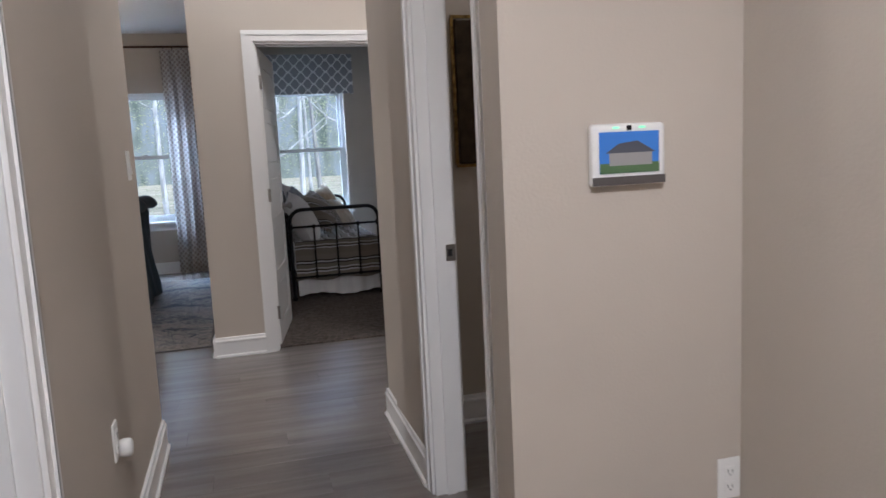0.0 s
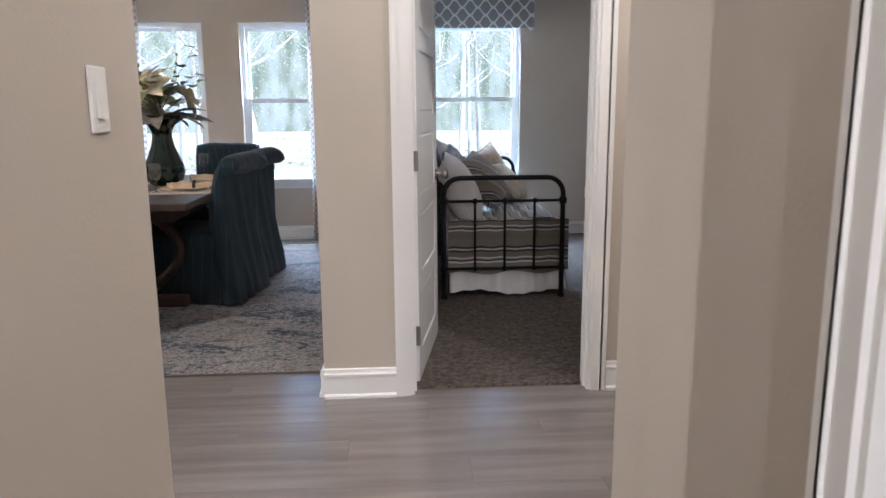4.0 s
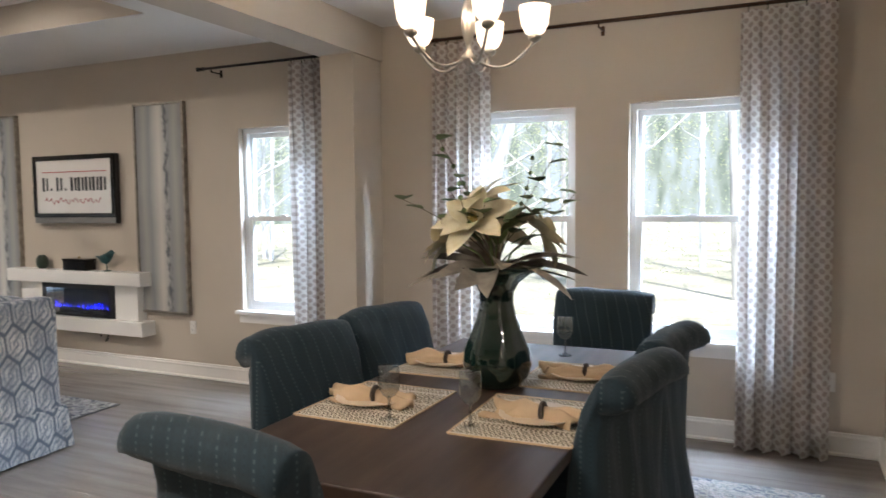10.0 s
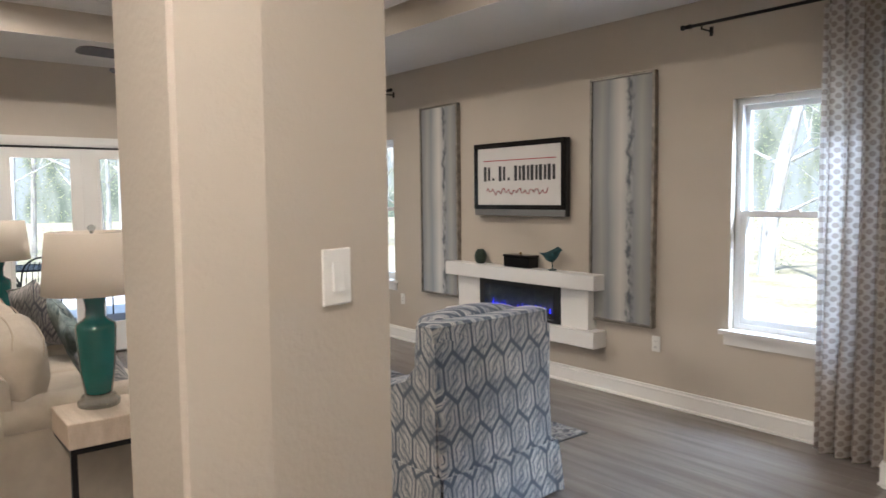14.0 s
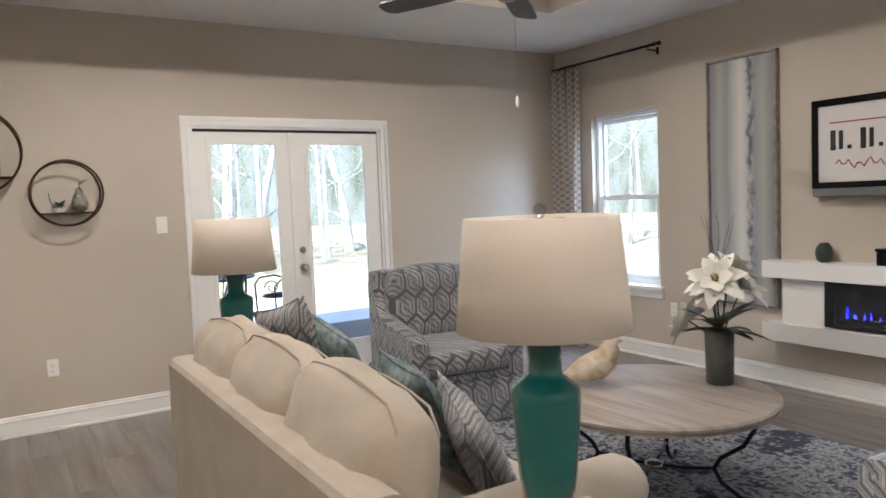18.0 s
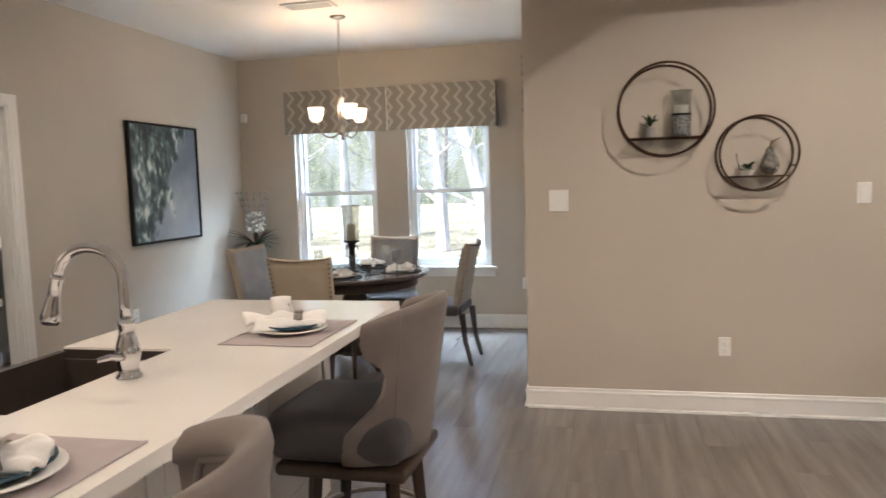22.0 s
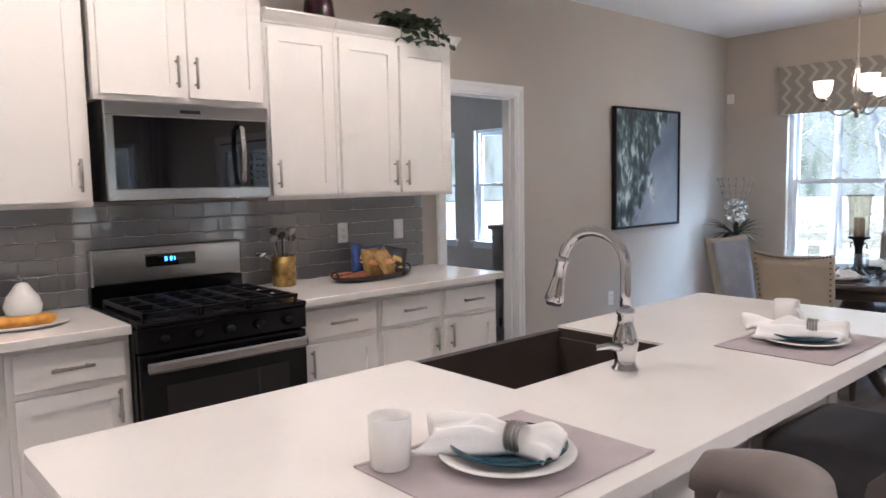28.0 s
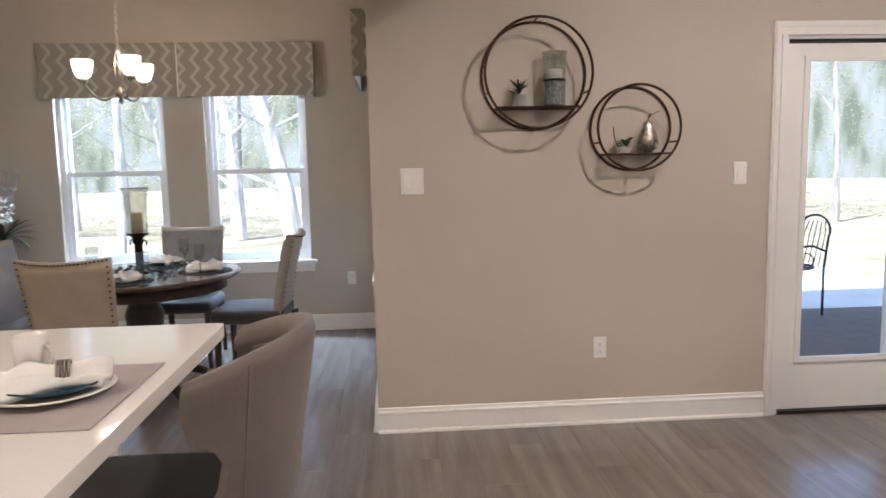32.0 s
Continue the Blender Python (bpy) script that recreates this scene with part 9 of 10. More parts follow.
t = thing("floor_vase", "tall dark grey floor vase in the nook corner", "vase", pose(-11.92, 0.86, 0))
part("vessel", lathe(B(), [(0.09, 0), (0.11, 0.02), (0.13, 0.25), (0.12, 0.5), (0.08, 0.7), (0.055, 0.82), (0.07, 0.88), (0.06, 0.88), (0.001, 0.8)], 28), mat("dark_grey_glaze", (0.05, 0.052, 0.055), 0.25, vary=0.2, scale=6), t, smooth=True)
fl = thing("flower_arrangement", "white hydrangea with dark foliage and plumes", "flowers", pose(-11.92, 0.86, 0.88))
for i in range(30):
    a = 2.4 * i
    bm = B()
    leaf(bm, (0.03 * math.cos(a), 0.03 * math.sin(a), 0.01 * (i % 4)), (math.cos(a), math.sin(a), -0.4 + 0.3 * (i % 6)), 0.16 + 0.03 * (i % 6), 0.045, 0.4, 5)
    part("drooping_leaf", bm, TWIG if i % 3 == 2 else LEAF_DARK, fl, smooth=True)
bm = B()
for i in range(90):
    v = Vector((rnd.gauss(0, 1), rnd.gauss(0, 1), rnd.gauss(0, 1))).normalized()
    leaf(bm, Vector((0.05, 0.03, 0.24)) + v * 0.085, v + Vector((rnd.uniform(-0.8, 0.8), rnd.uniform(-0.8, 0.8), rnd.uniform(-0.8, 0.8))), 0.04, 0.035, 0.2, 2)
part("hydrangea", bm, PETAL_WHITE, fl)
for i in range(7):
    a = i * 0.9
    bm = B()
    pts = [(0.16 * s * math.cos(a), 0.16 * s * math.sin(a), 0.52 * s) for s in [k / 8 for k in range(9)]]
    tube(bm, pts, 0.002, 5)
    for k in range(4, 9):
        for j in range(5):
            leaf(bm, pts[k], (rnd.uniform(-1, 1), rnd.uniform(-1, 1), 1), 0.05, 0.006, 0.2, 2)
    part("plume", bm, mat("blue_grey_plume", (0.20, 0.24, 0.28), 0.9), fl)

# ---- room beyond the kitchen opening ----
t = thing("dresser", "grey painted dresser with a grey top", "dresser", pose(-10.55, -0.25, 0.012))
gp = mat("grey_furniture_paint", (0.46, 0.45, 0.43), 0.5, vary=0.08, scale=4)
part("carcass", bx(B(), -0.26, 0.26, -0.55, 0.45, 0.10, 0.96), gp, t)
part("top", rb(B(), -0.29, 0.29, -0.58, 0.48, 0.96, 1.0, 0.01, 2), gp, t)
for k in range(3):
    d = part("drawer", rb(B(), 0.261, 0.275, -0.52, 0.42, 0.14 + k * 0.27, 0.38 + k * 0.27, 0.004, 1), gp, t)
    part("knob", lathe(B(), [(0.012, 0), (0.016, 0.02), (0.001, 0.024)], 12, m=Matrix.Translation((0.275, -0.05, 0.26 + k * 0.27)) @ Matrix.Rotation(radians(90), 4, "Y")), NICKEL, d)
for x in (-0.22, 0.22):
    for y in (-0.5, 0.4):
        part("foot", lathe(B(), [(0.025, 0), (0.035, 0.10)], 10, (x, y, 0)), gp, t)
outlet(NX, -1.9, 0.45, (1, 0))

# ---- bedroom ----
t = thing("daybed", "black iron daybed with arched ends", "daybed", pose(0, 0, 0.012))
BX0, BX1, BY0, BY1 = 0.36, 1.165, 6.97, 9.08
for y in (BY0, BY1):
    bm = B()
    zt = 0.82
    r = 0.11
    pts = [(BX0, y, 0.0), (BX0, y, 0.3), (BX0, y, zt - r)] + arc((BX0 + r, y, zt - r), r, 180, 90, 6) + arc((BX1 - r, y, zt - r), r, 90, 0, 6) + [(BX1, y, 0.3), (BX1, y, 0.0)]
    part("end_frame", tube(bm, pts, 0.017, 10), BLACK_IRON, t, smooth=True)
    for z in (0.665, 0.205):
        part("cross_rail", tube(B(), [(BX0, y, z), (BX1, y, z)], 0.010, 8), BLACK_IRON, t, smooth=True)
    for i in range(1, 4):
        x = BX0 + (BX1 - BX0) * i / 4 + 0.01
        bar = part("spindle", tube(B(), [(x, y, 0.205), (x, y, 0.665)], 0.0085, 8), BLACK_IRON, t, smooth=True)
        for z in (0.205, 0.665):
            part("collar", lathe(B(), [(0.010, -0.018), (0.017, -0.008), (0.017, 0.008), (0.010, 0.018)], 10, (x, y, z)), BLACK_IRON, bar, smooth=True)
    for x in (BX0, BX1):
        part("post_knuckle", lathe(B(), [(0.017, -0.03), (0.026, -0.015), (0.028, 0.0), (0.026, 0.015), (0.017, 0.03)], 12, (x, y, 0.665)), BLACK_IRON, t, smooth=True)
        part("post_knuckle", lathe(B(), [(0.017, -0.02), (0.024, -0.008), (0.024, 0.008), (0.017, 0.02)], 12, (x, y, 0.205)), BLACK_IRON, t, smooth=True)
        part("foot", lathe(B(), [(0.026, 0), (0.024, 0.02), (0.018, 0.03)], 12, (x, y, 0)), BLACK_IRON, t, smooth=True)
pts = [(BX0, BY0, 0.665), (BX0, BY0 + 0.2, 0.82)] + [(BX0, BY0 + 0.2 + (BY1 - BY0 - 0.4) * s, 0.82 + 0.16 * math.sin(math.pi * s)) for s in [k / 12 for k in range(13)]] + [(BX0, BY1, 0.665)]
part("back_frame", tube(B(), pts, 0.016, 8), BLACK_IRON, t, smooth=True)
for i in range(1, 9):
    y = BY0 + (BY1 - BY0) * i / 9
    part("back_spindle", tube(B(), [(BX0, y, 0.205), (BX0, y, 0.82)], 0.008, 6), BLACK_IRON, t)
part("side_rail", tube(B(), [(BX1, BY0, 0.205), (BX1, BY1, 0.205)], 0.012, 8), BLACK_IRON, t)
t = thing("mattress", "daybed mattress under a striped cover", "mattress", pose(0, 0, 0.012))
part("core", rb(B(), BX0 + 0.03, BX1 - 0.02, BY0 + 0.03, BY1 - 0.03, 0.22, 0.50, 0.05, 3), WHITE_CLOTH, t, smooth=True)
t = thing("bedspread", "grey and brown striped bedspread over the daybed", "bedspread", pose(0, 0, 0.012))
bm = B()
# one cloth: over the top and down the foot end and the open side
n, k = 18, 30
prof = [(BX0 + 0.03, 0.525)] + [(BX0 + 0.03 + (BX1 - BX0 - 0.03) * s, 0.53 + 0.012 * math.sin(s * 9)) for s in (0.2, 0.4, 0.6, 0.8, 0.93)] + [(BX1 + 0.03, 0.505), (BX1 + 0.045, 0.45), (BX1 + 0.05, 0.33), (BX1 + 0.06, 0.19)]
rows = []
for j in range(k + 1):
    y = BY0 + 0.035 + (BY1 - BY0 - 0.07) * j / k
    rows.append([bm.verts.new((x + (0.012 * math.sin(j * 0.9) if z < 0.48 else 0), y, z + 0.006 * math.sin(j * 1.3 + x * 8))) for x, z in prof])
for a, b in zip(rows, rows[1:]):
    for i in range(len(prof) - 1):
        bm.faces.new((a[i], a[i + 1], b[i + 1], b[i]))
part("top_cloth", bm, STRIPE_TOP, t, smooth=True)
bm = B()
rows = []
for zi, (z, o) in enumerate(((0.533, 0.035), (0.51, 0.022), (0.45, 0.018), (0.36, 0.018), (0.27, 0.020), (0.17, 0.022))):
    rows.append([bm.verts.new((BX0 + 0.03 + (BX1 - BX0 + 0.02) * i / n, BY0 + o + 0.006 * math.sin(i * 1.7 + zi), z + 0.012 * math.sin(i * 0.8) * (zi / 5))) for i in range(n + 1)])
for a, b in zip(rows, rows[1:]):
    for i in range(n):
        bm.faces.new((a[i], a[i + 1], b[i + 1], b[i]))
part("foot_drop", bm, STRIPE, t, smooth=True)
t = thing("bed_skirt", "white ruffled bed skirt under the daybed", "bed skirt", pose(0, 0, 0.012))
for name, p0, p1, o in (("ruffle", (BX0 + 0.04, BY0 + 0.05), (BX1, BY0 + 0.05), (0, -1)), ("ruffle", (BX1 + 0.02, BY0 + 0.05), (BX1 + 0.02, BY1 - 0.05), (1, 0))):
    bm = B()
    L = (Vector(p1) - Vector(p0)).length
    m1 = int(L / 0.016)
    top, low = [], []
    for i in range(m1 + 1):
        s = i / m1
        q = Vector((p0[0] + (p1[0] - p0[0]) * s, p0[1] + (p1[1] - p0[1]) * s, 0))
        wv = 0.018 * math.sin(i * 0.85) + 0.01 * math.sin(i * 0.31)
        top.append(bm.verts.new(q + Vector((*o, 0)) * wv * 0.3 + Vector((0, 0, 0.25))))
        low.append(bm.verts.new(q + Vector((*o, 0)) * (wv + 0.015) + Vector((0, 0, 0.03 + 0.018 * math.sin(i * 0.16)))))
    for i in range(m1):
        bm.faces.new((top[i], top[i + 1], low[i + 1], low[i]))
    part(name, bm, WHITE_CLOTH, t, smooth=True)


def bed_pillow(at, rx, rz, size, material, label, thick=0.16, ry=0):
    p = cushion("pillow", at, rx, rz, size, material, label, thick, ry)
    return tagged(p, group="pillows on the daybed")


PAISLEY = mat("grey_paisley_cloth", (0.46, 0.47, 0.50), 0.9, vary=0.25, scale=26, color2=(0.19, 0.20, 0.23))
QUILT = mat("tan_quilted_cloth", (0.46, 0.36, 0.24), 0.9, vary=0.15, scale=20, color2=(0.32, 0.24, 0.155))
PLAID = mat("cream_plaid_cloth", (0.62, 0.56, 0.47), 0.9, vary=0.15, scale=14, color2=(0.42, 0.36, 0.28))
bed_pillow((0.50, 7.27, 0.72), 26, -96, 0.54, WHITE_CLOTH, "white cotton bed pillow against the daybed back", 0.24, 4)
bed_pillow((0.47, 8.25, 0.78), 18, -92, 0.54, WHITE_CLOTH, "white cotton bed pillow against the daybed back", 0.22, -5)
bed_pillow((0.70, 7.55, 0.765), 40, -112, 0.47, STRIPE, "striped throw pillow on the daybed", 0.20, 7)
bed_pillow((0.53, 7.80, 0.79), 24, -100, 0.46, PAISLEY, "grey patterned throw pillow on the daybed", 0.18, 6)
bed_pillow((0.88, 8.42, 0.765), 26, -118, 0.45, QUILT, "tan throw pillow on the daybed", 0.17, 12)
bed_pillow((0.94, 7.98, 0.705), 44, -112, 0.40, PLAID, "cream throw pillow on the daybed", 0.18, -4)

valance("window_valance", "x", 0.24, 1.41, NY, -1, 2.06, 2.53, OGEE, "grey and white ogee fabric valance over the bedroom window", 1)
outlet(2.02, NY, 0.44, (0, -1))
t = thing("console_table", "dark console table with a wooden top in the bedroom", "table", pose(3.95, 9.15, 0.012))
part("top", rb(B(), -0.21, 0.21, -0.34, 0.34, 0.86, 0.89, 0.006, 1), OAK_GREY, t)
for x in (-0.19, 0.19):
    for y in (-0.32, 0.32):
        part("leg", tube(B(), [(x, y, 0.86), (x, y, 0.45), (x, y, 0)], 0.022, 4, taper=(1, 0.7)), BLACK_IRON, t)

# bedroom door, standing open
t = thing("door_bedroom", "white five-panel bedroom door, standing open", "door", pose(0.128, HY + 0.125, 0.0, 0, 0, 80.5), kind="structure")
dw, dh = 0.785, 2.02
bm = B()
rails = [(0.014, 0.15)]
ph = (dh - 0.15 - 0.11 - 4 * 0.085) / 5
z = 0.15
panels = []
for i in range(5):
    panels.append((z, z + ph))
    z += ph
    rails.append((z, z + (0.085 if i < 4 else 0.11)))
    z += 0.085
for x0, x1 in ((0.0, 0.11), (dw - 0.11, dw)):
    bx(bm, x0, x1, -0.0175, 0.0175, 0.014, dh)
for z0, z1 in rails:
    bx(bm, 0.11, dw - 0.11, -0.0175, 0.0175, z0, min(z1, dh))
part("stiles_and_rails", bm, TRIM, t)
for z0, z1 in panels:
    bm = B()
    rb(bm, 0.125, dw - 0.125, -0.014, 0.014, z0 + 0.015, z1 - 0.015, 0.006, 1)
    bx(bm, 0.11, dw - 0.11, -0.008, 0.008, z0, z1)
    part("panel", bm, TRIM, t)
for s in (-1, 1):
    m2 = Matrix.Translation((dw - 0.065, s * 0.0175, 0.93)) @ Matrix.Rotation(radians(-90 * s), 4, "X")
    part("door_knob", lathe(B(), [(0.03, 0), (0.03, 0.006), (0.012, 0.012), (0.012, 0.035), (0.024, 0.045), (0.028, 0.058), (0.02, 0.07), (0.001, 0.073)], 18, m=m2), NICKEL, t, smooth=True)
for z in (0.24, 1.05, 1.80):
    part("hinge", bx(bx(B(), -0.012, 0.0, -0.024, 0.010, z - 0.045, z + 0.045), -0.001, 0.0005, -0.0175, 0.0175, z - 0.045, z + 0.045), NICKEL, t)

# ---- hall ----
t = thing("alarm_panel", "white alarm touch panel with a lit blue screen", "alarm panel", pose(0.840, 2.0, 1.260))
part("panel_body", rb(B(), -0.100, 0.100, -0.024, -0.001, -0.078, 0.070, 0.010, 2), PLASTIC, t)
scr = part("screen", bx(B(), -0.080, 0.080, -0.0262, -0.0243, -0.048, 0.050), glow("screen_sky", (0.04, 0.13, 0.36), 0.22), t, "lit screen showing a house")
bm = B()
bx(bm, -0.080, 0.080, -0.0268, -0.0264, -0.048, -0.024)
part("screen_lawn", bm, glow("screen_lawn", (0.06, 0.10, 0.04), 0.2), scr)
bm = B()
quad_mesh(bm, [(-0.055, -0.0272, -0.03), (0.06, -0.0272, -0.03), (0.06, -0.0272, 0.0), (-0.055, -0.0272, 0.0)], ((0, 1, 2, 3),))
part("screen_house", bm, glow("screen_house", (0.22, 0.20, 0.18), 0.18), scr)
bm = B()
quad_mesh(bm, [(-0.065, -0.0275, 0.0), (0.07, -0.0275, 0.0), (0.02, -0.0275, 0.028), (-0.03, -0.0275, 0.022)], ((0, 1, 2, 3),))
part("screen_roof", bm, glow("screen_roof", (0.06, 0.06, 0.07), 0.15), scr)
part("lower_bar", bx(B(), -0.098, 0.098, -0.0255, -0.0235, -0.076, -0.056), mat("grey_bar", (0.10, 0.09, 0.085), 0.3), t)
part("lens", bx(B(), -0.006, 0.006, -0.0255, -0.0235, 0.053, 0.064), BLACK_GLASS, t)
for x in (-0.035, 0.035):
    part("indicator", bx(B(), x - 0.008, x + 0.008, -0.025, -0.0238, 0.057, 0.062), glow("green_led", (0.3, 0.9, 0.5), 0.4), t)
outlet(1.14, 2.0, 0.375, (0, -1))
outlet(-0.485, 3.60, 1.29, (1, 0), "switch", 0.075, 0.12)
outlet(-0.485, 2.70, 0.47, (1, 0))
t = thing("night_light", "white round plug-in night light", "night light", pose(-0.472, 2.70, 0.445))
part("night_light_body", lathe(B(), [(0.024, 0), (0.028, 0.01), (0.028, 0.028), (0.022, 0.036), (0.001, 0.038)], 18, m=Matrix.Rotation(radians(90), 4, "Y")), PLASTIC, t, smooth=True)
for x, y, d in ((0.655, 2.914, -1), (-0.56, 1.824, -1)):
    t = thing("strike_plate", "satin nickel strike plate in the door jamb", "strike plate", pose(x, y, 0.92), "strike plates")
    part("plate", bx(bx(bx(bx(B(), -0.020, 0.020, -0.003, -0.0005, -0.03, -0.013), -0.020, 0.020, -0.003, -0.0005, 0.013, 0.03), -0.020, -0.009, -0.003, -0.0005, -0.013, 0.013), 0.009, 0.020, -0.003, -0.0005, -0.013, 0.013), NICKEL, t)
    part("latch_hole", bx(B(), -0.009, 0.009, -0.0012, -0.0006, -0.013, 0.013), BLACK_PLASTIC, t)

t = thing("wall_art", "framed sepia print in a dark gilt frame", "painting", pose(1.33, 3.58, 1.545))
fr = mat("dark_gilt_frame", (0.055, 0.035, 0.016), 0.4, metal=0.4, vary=0.3, scale=20)
for x0, x1, z0, z1, nm in ((-0.42, -0.33, -0.32, 0.32, "frame_rail"), (0.33, 0.42, -0.32, 0.32, "frame_rail"), (-0.33, 0.33, 0.23, 0.32, "frame_rail"), (-0.33, 0.33, -0.32, -0.23, "frame_rail")):
    bm = B()
    rb(bm, x0, x1, -0.035, -0.001, z0, z1, 0.01, 2)
    part(nm, bm, fr, t)
part("gilt_edge", bx(bx(bx(bx(B(), -0.43, 0.43, -0.02, -0.001, -0.335, -0.321), -0.43, 0.43, -0.02, -0.001, 0.321, 0.335), -0.435, -0.421, -0.02, -0.001, -0.321, 0.321), 0.421, 0.435, -0.02, -0.001, -0.321, 0.321), GOLD, t)
part("mat_board", bx(B(), -0.33, 0.33, -0.012, -0.004, -0.23, 0.23), mat("brown_mat_board", (0.085, 0.060, 0.035), 0.8), t)
part("inner_mat", bx(B(), -0.30, 0.30, -0.0145, -0.0125, -0.195, 0.195), mat("tan_mat_board", (0.30, 0.235, 0.15), 0.8), t)
p = Pat("sepia_landscape_print", 0.6, 0.0, bump=0)
f = p.add(p.mul(p.z, 2.6), p.mul(p.sub(p.noise(16.0, 5.0), 0.5), 0.6))
sep = p.done(p.ramp(p.add(f, 0.5), [(0.05, (0.22, 0.17, 0.10)), (0.28, (0.05, 0.035, 0.02)), (0.40, (0.30, 0.24, 0.15)), (0.5, (0.11, 0.08, 0.045)), (0.62, (0.44, 0.38, 0.27)), (1.0, (0.52, 0.46, 0.34))]))
part("print", bx(B(), -0.265, 0.265, -0.0165, -0.015, -0.16, 0.16), sep, t)

# ---- outside ----
grass_mat = mat("pale_leaf_litter", (0.36, 0.32, 0.235), 0.95, vary=0.3, scale=0.9, color2=(0.19, 0.175, 0.11), bump=0.8, bump_scale=12, fine=0.3)
bm = B()
quad_mesh(bm, [(-300, -300, -0.16), (300, -300, -0.16), (300, 300, -0.16), (-300, 300, -0.16)], ((0, 1, 2, 3),))
tagged(part("ground", bm, grass_mat), "dry winter grass and leaf litter", "ground", kind="structure")
conc = mat("pale_concrete", (0.42, 0.425, 0.43), 0.85, vary=0.08, scale=1.5, bump=0.4, bump_scale=60, fine=0.06)
tagged(part("patio", bx(B(), -15.5, -9.86, 4.02, 9.6, -0.155, -0.03), conc), "pale broom-finished concrete patio slab", "patio", kind="structure")

bark = mat("grey_bark", (0.44, 0.41, 0.37), 0.95, vary=0.25, scale=4, stretch=(3, 3, 0.5), bump=0.8, bump_scale=30)
bark2 = mat("pale_bark", (0.62, 0.60, 0.57), 0.9, vary=0.25, scale=4, stretch=(3, 3, 0.5), bump=0.6, bump_scale=30)
foliage = mat("spring_foliage", (0.30, 0.33, 0.19), 0.7, vary=0.3, scale=0.8, color2=(0.42, 0.37, 0.22))
foliage2 = mat("evergreen_foliage", (0.24, 0.29, 0.19), 0.7, vary=0.3, scale=0.8)

for fm, col in ((foliage, (0.50, 0.55, 0.34)), (foliage2, (0.38, 0.46, 0.30))):
    # thin leaves let half of the sun through
    nt = fm.node_tree
    tl = nt.nodes.new("ShaderNodeBsdfTranslucent")
    tl.inputs[0].default_value = (*col, 1)
    mx = nt.nodes.new("ShaderNodeMixShader")
    mx.inputs[0].default_value = 0.5
    nt.links.new(nt.nodes["Principled BSDF"].outputs[0], mx.inputs[1])
    nt.links.new(tl.outputs[0], mx.inputs[2])
    nt.links.new(mx.outputs[0], nt.nodes["Material Output"].inputs[0])


def tree(x, y, h, r, seed, fol, bk, lean=0.0, low=0.25):
    """A woodland tree: tapered trunk with limbs, and a crown of loose leaf clumps."""
    rr = random.Random(seed)
    t = thing("tree", "tall slender woodland tree with sparse spring leaves", "tree", pose(x, y, -0.16), "trees behind the house")
    pts = [(lean * h * (s ** 1.5) + 0.12 * math.sin(3 * s + seed), 0.12 * math.cos(2.3 * s + seed) - 0.12 * math.cos(seed), h * s) for s in [k / 9 for k in range(10)]]
    pts = [(px - pts[0][0], py - pts[0][1], pz) for px, py, pz in pts]
    bm = B()
    tube(bm, pts, r, 8, taper=(1.15, 0.2))
    tips = []
    for k in range(11):
        f = rr.uniform(low, 0.97)
        b = Vector(pts[min(9, int(f * 9))])
        a = rr.uniform(0, 6.28)
        L = h * rr.uniform(0.10, 0.24) * (1.15 - f * 0.6)
        limb = [b, b + Vector((math.cos(a) * L * 0.5, math.sin(a) * L * 0.5, L * 0.25)), b + Vector((math.cos(a + 0.3) * L, math.sin(a + 0.3) * L, L * 0.7))]
        tube(bm, limb, r * 0.30 * (1.1 - f * 0.6), 5, taper=(1, 0.2))
        tips += limb[1:]
        for j in range(5):
            q0 = limb[1 + j % 2]
            d0 = Vector((rr.uniform(-1, 1), rr.uniform(-1, 1), rr.uniform(-0.2, 1))) * L * 0.45
            tube(bm, [q0, q0 + d0 * 0.5 + Vector((0, 0, 0.06)), q0 + d0], r * 0.055, 3, taper=(1, 0.4))
    part("trunk", bm, bk, t)
    verts, faces = [], []
    for q in tips + [Vector(pts[-1])]:
        for j in range(80):
            c = Vector(q) + Vector((rr.gauss(0, 0.85), rr.gauss(0, 0.85), rr.gauss(0, 0.7)))
            u = Vector((rr.uniform(-1, 1), rr.uniform(-1, 1), rr.uniform(-1, 1))).normalized() * rr.uniform(0.016, 0.040)
            v = u.cross(Vector((rr.uniform(-1, 1), rr.uniform(-1, 1), rr.uniform(-1, 1)))).normalized() * 0.016
            i0 = len(verts)
            verts += [c - u, c + v, c + u, c - v]
            faces.append((i0, i0 + 1, i0 + 2, i0 + 3))
    me = bpy.data.meshes.new("crown")
    me.from_pydata(verts, [], faces)
    me.materials.append(fol)
    o = new("crown", me)
    o.parent = t
    return t


rt = random.Random(99)
protos = [tree(-4.0, 19.0, 9.5, 0.065, 1, foliage, bark2, 0.05), tree(-1.1, 17.5, 11.0, 0.075, 2, foliage, bark, -0.03), tree(-21.0, 2.6, 10.0, 0.15, 3, foliage, bark2, 0.42, 0.12),
          tree(-19.5, 1.2, 9.0, 0.07, 4, foliage2, bark2, 0.02)]
protos[2].matrix_basis = pose(-19.0, 2.2, -0.16, 0, 0, -90)
protos[3].matrix_basis = pose(-19.2, -0.9, -0.16)
spots = []
for i in range(46):
    spots.append((-24 + i * 0.82 + rt.uniform(-0.5, 0.5), 17.5 + rt.uniform(0, 9)))
for i in range(34):
    spots.append((-19.5 - rt.uniform(0, 9), -8 + i * 0.72 + rt.uniform(-0.4, 0.4)))
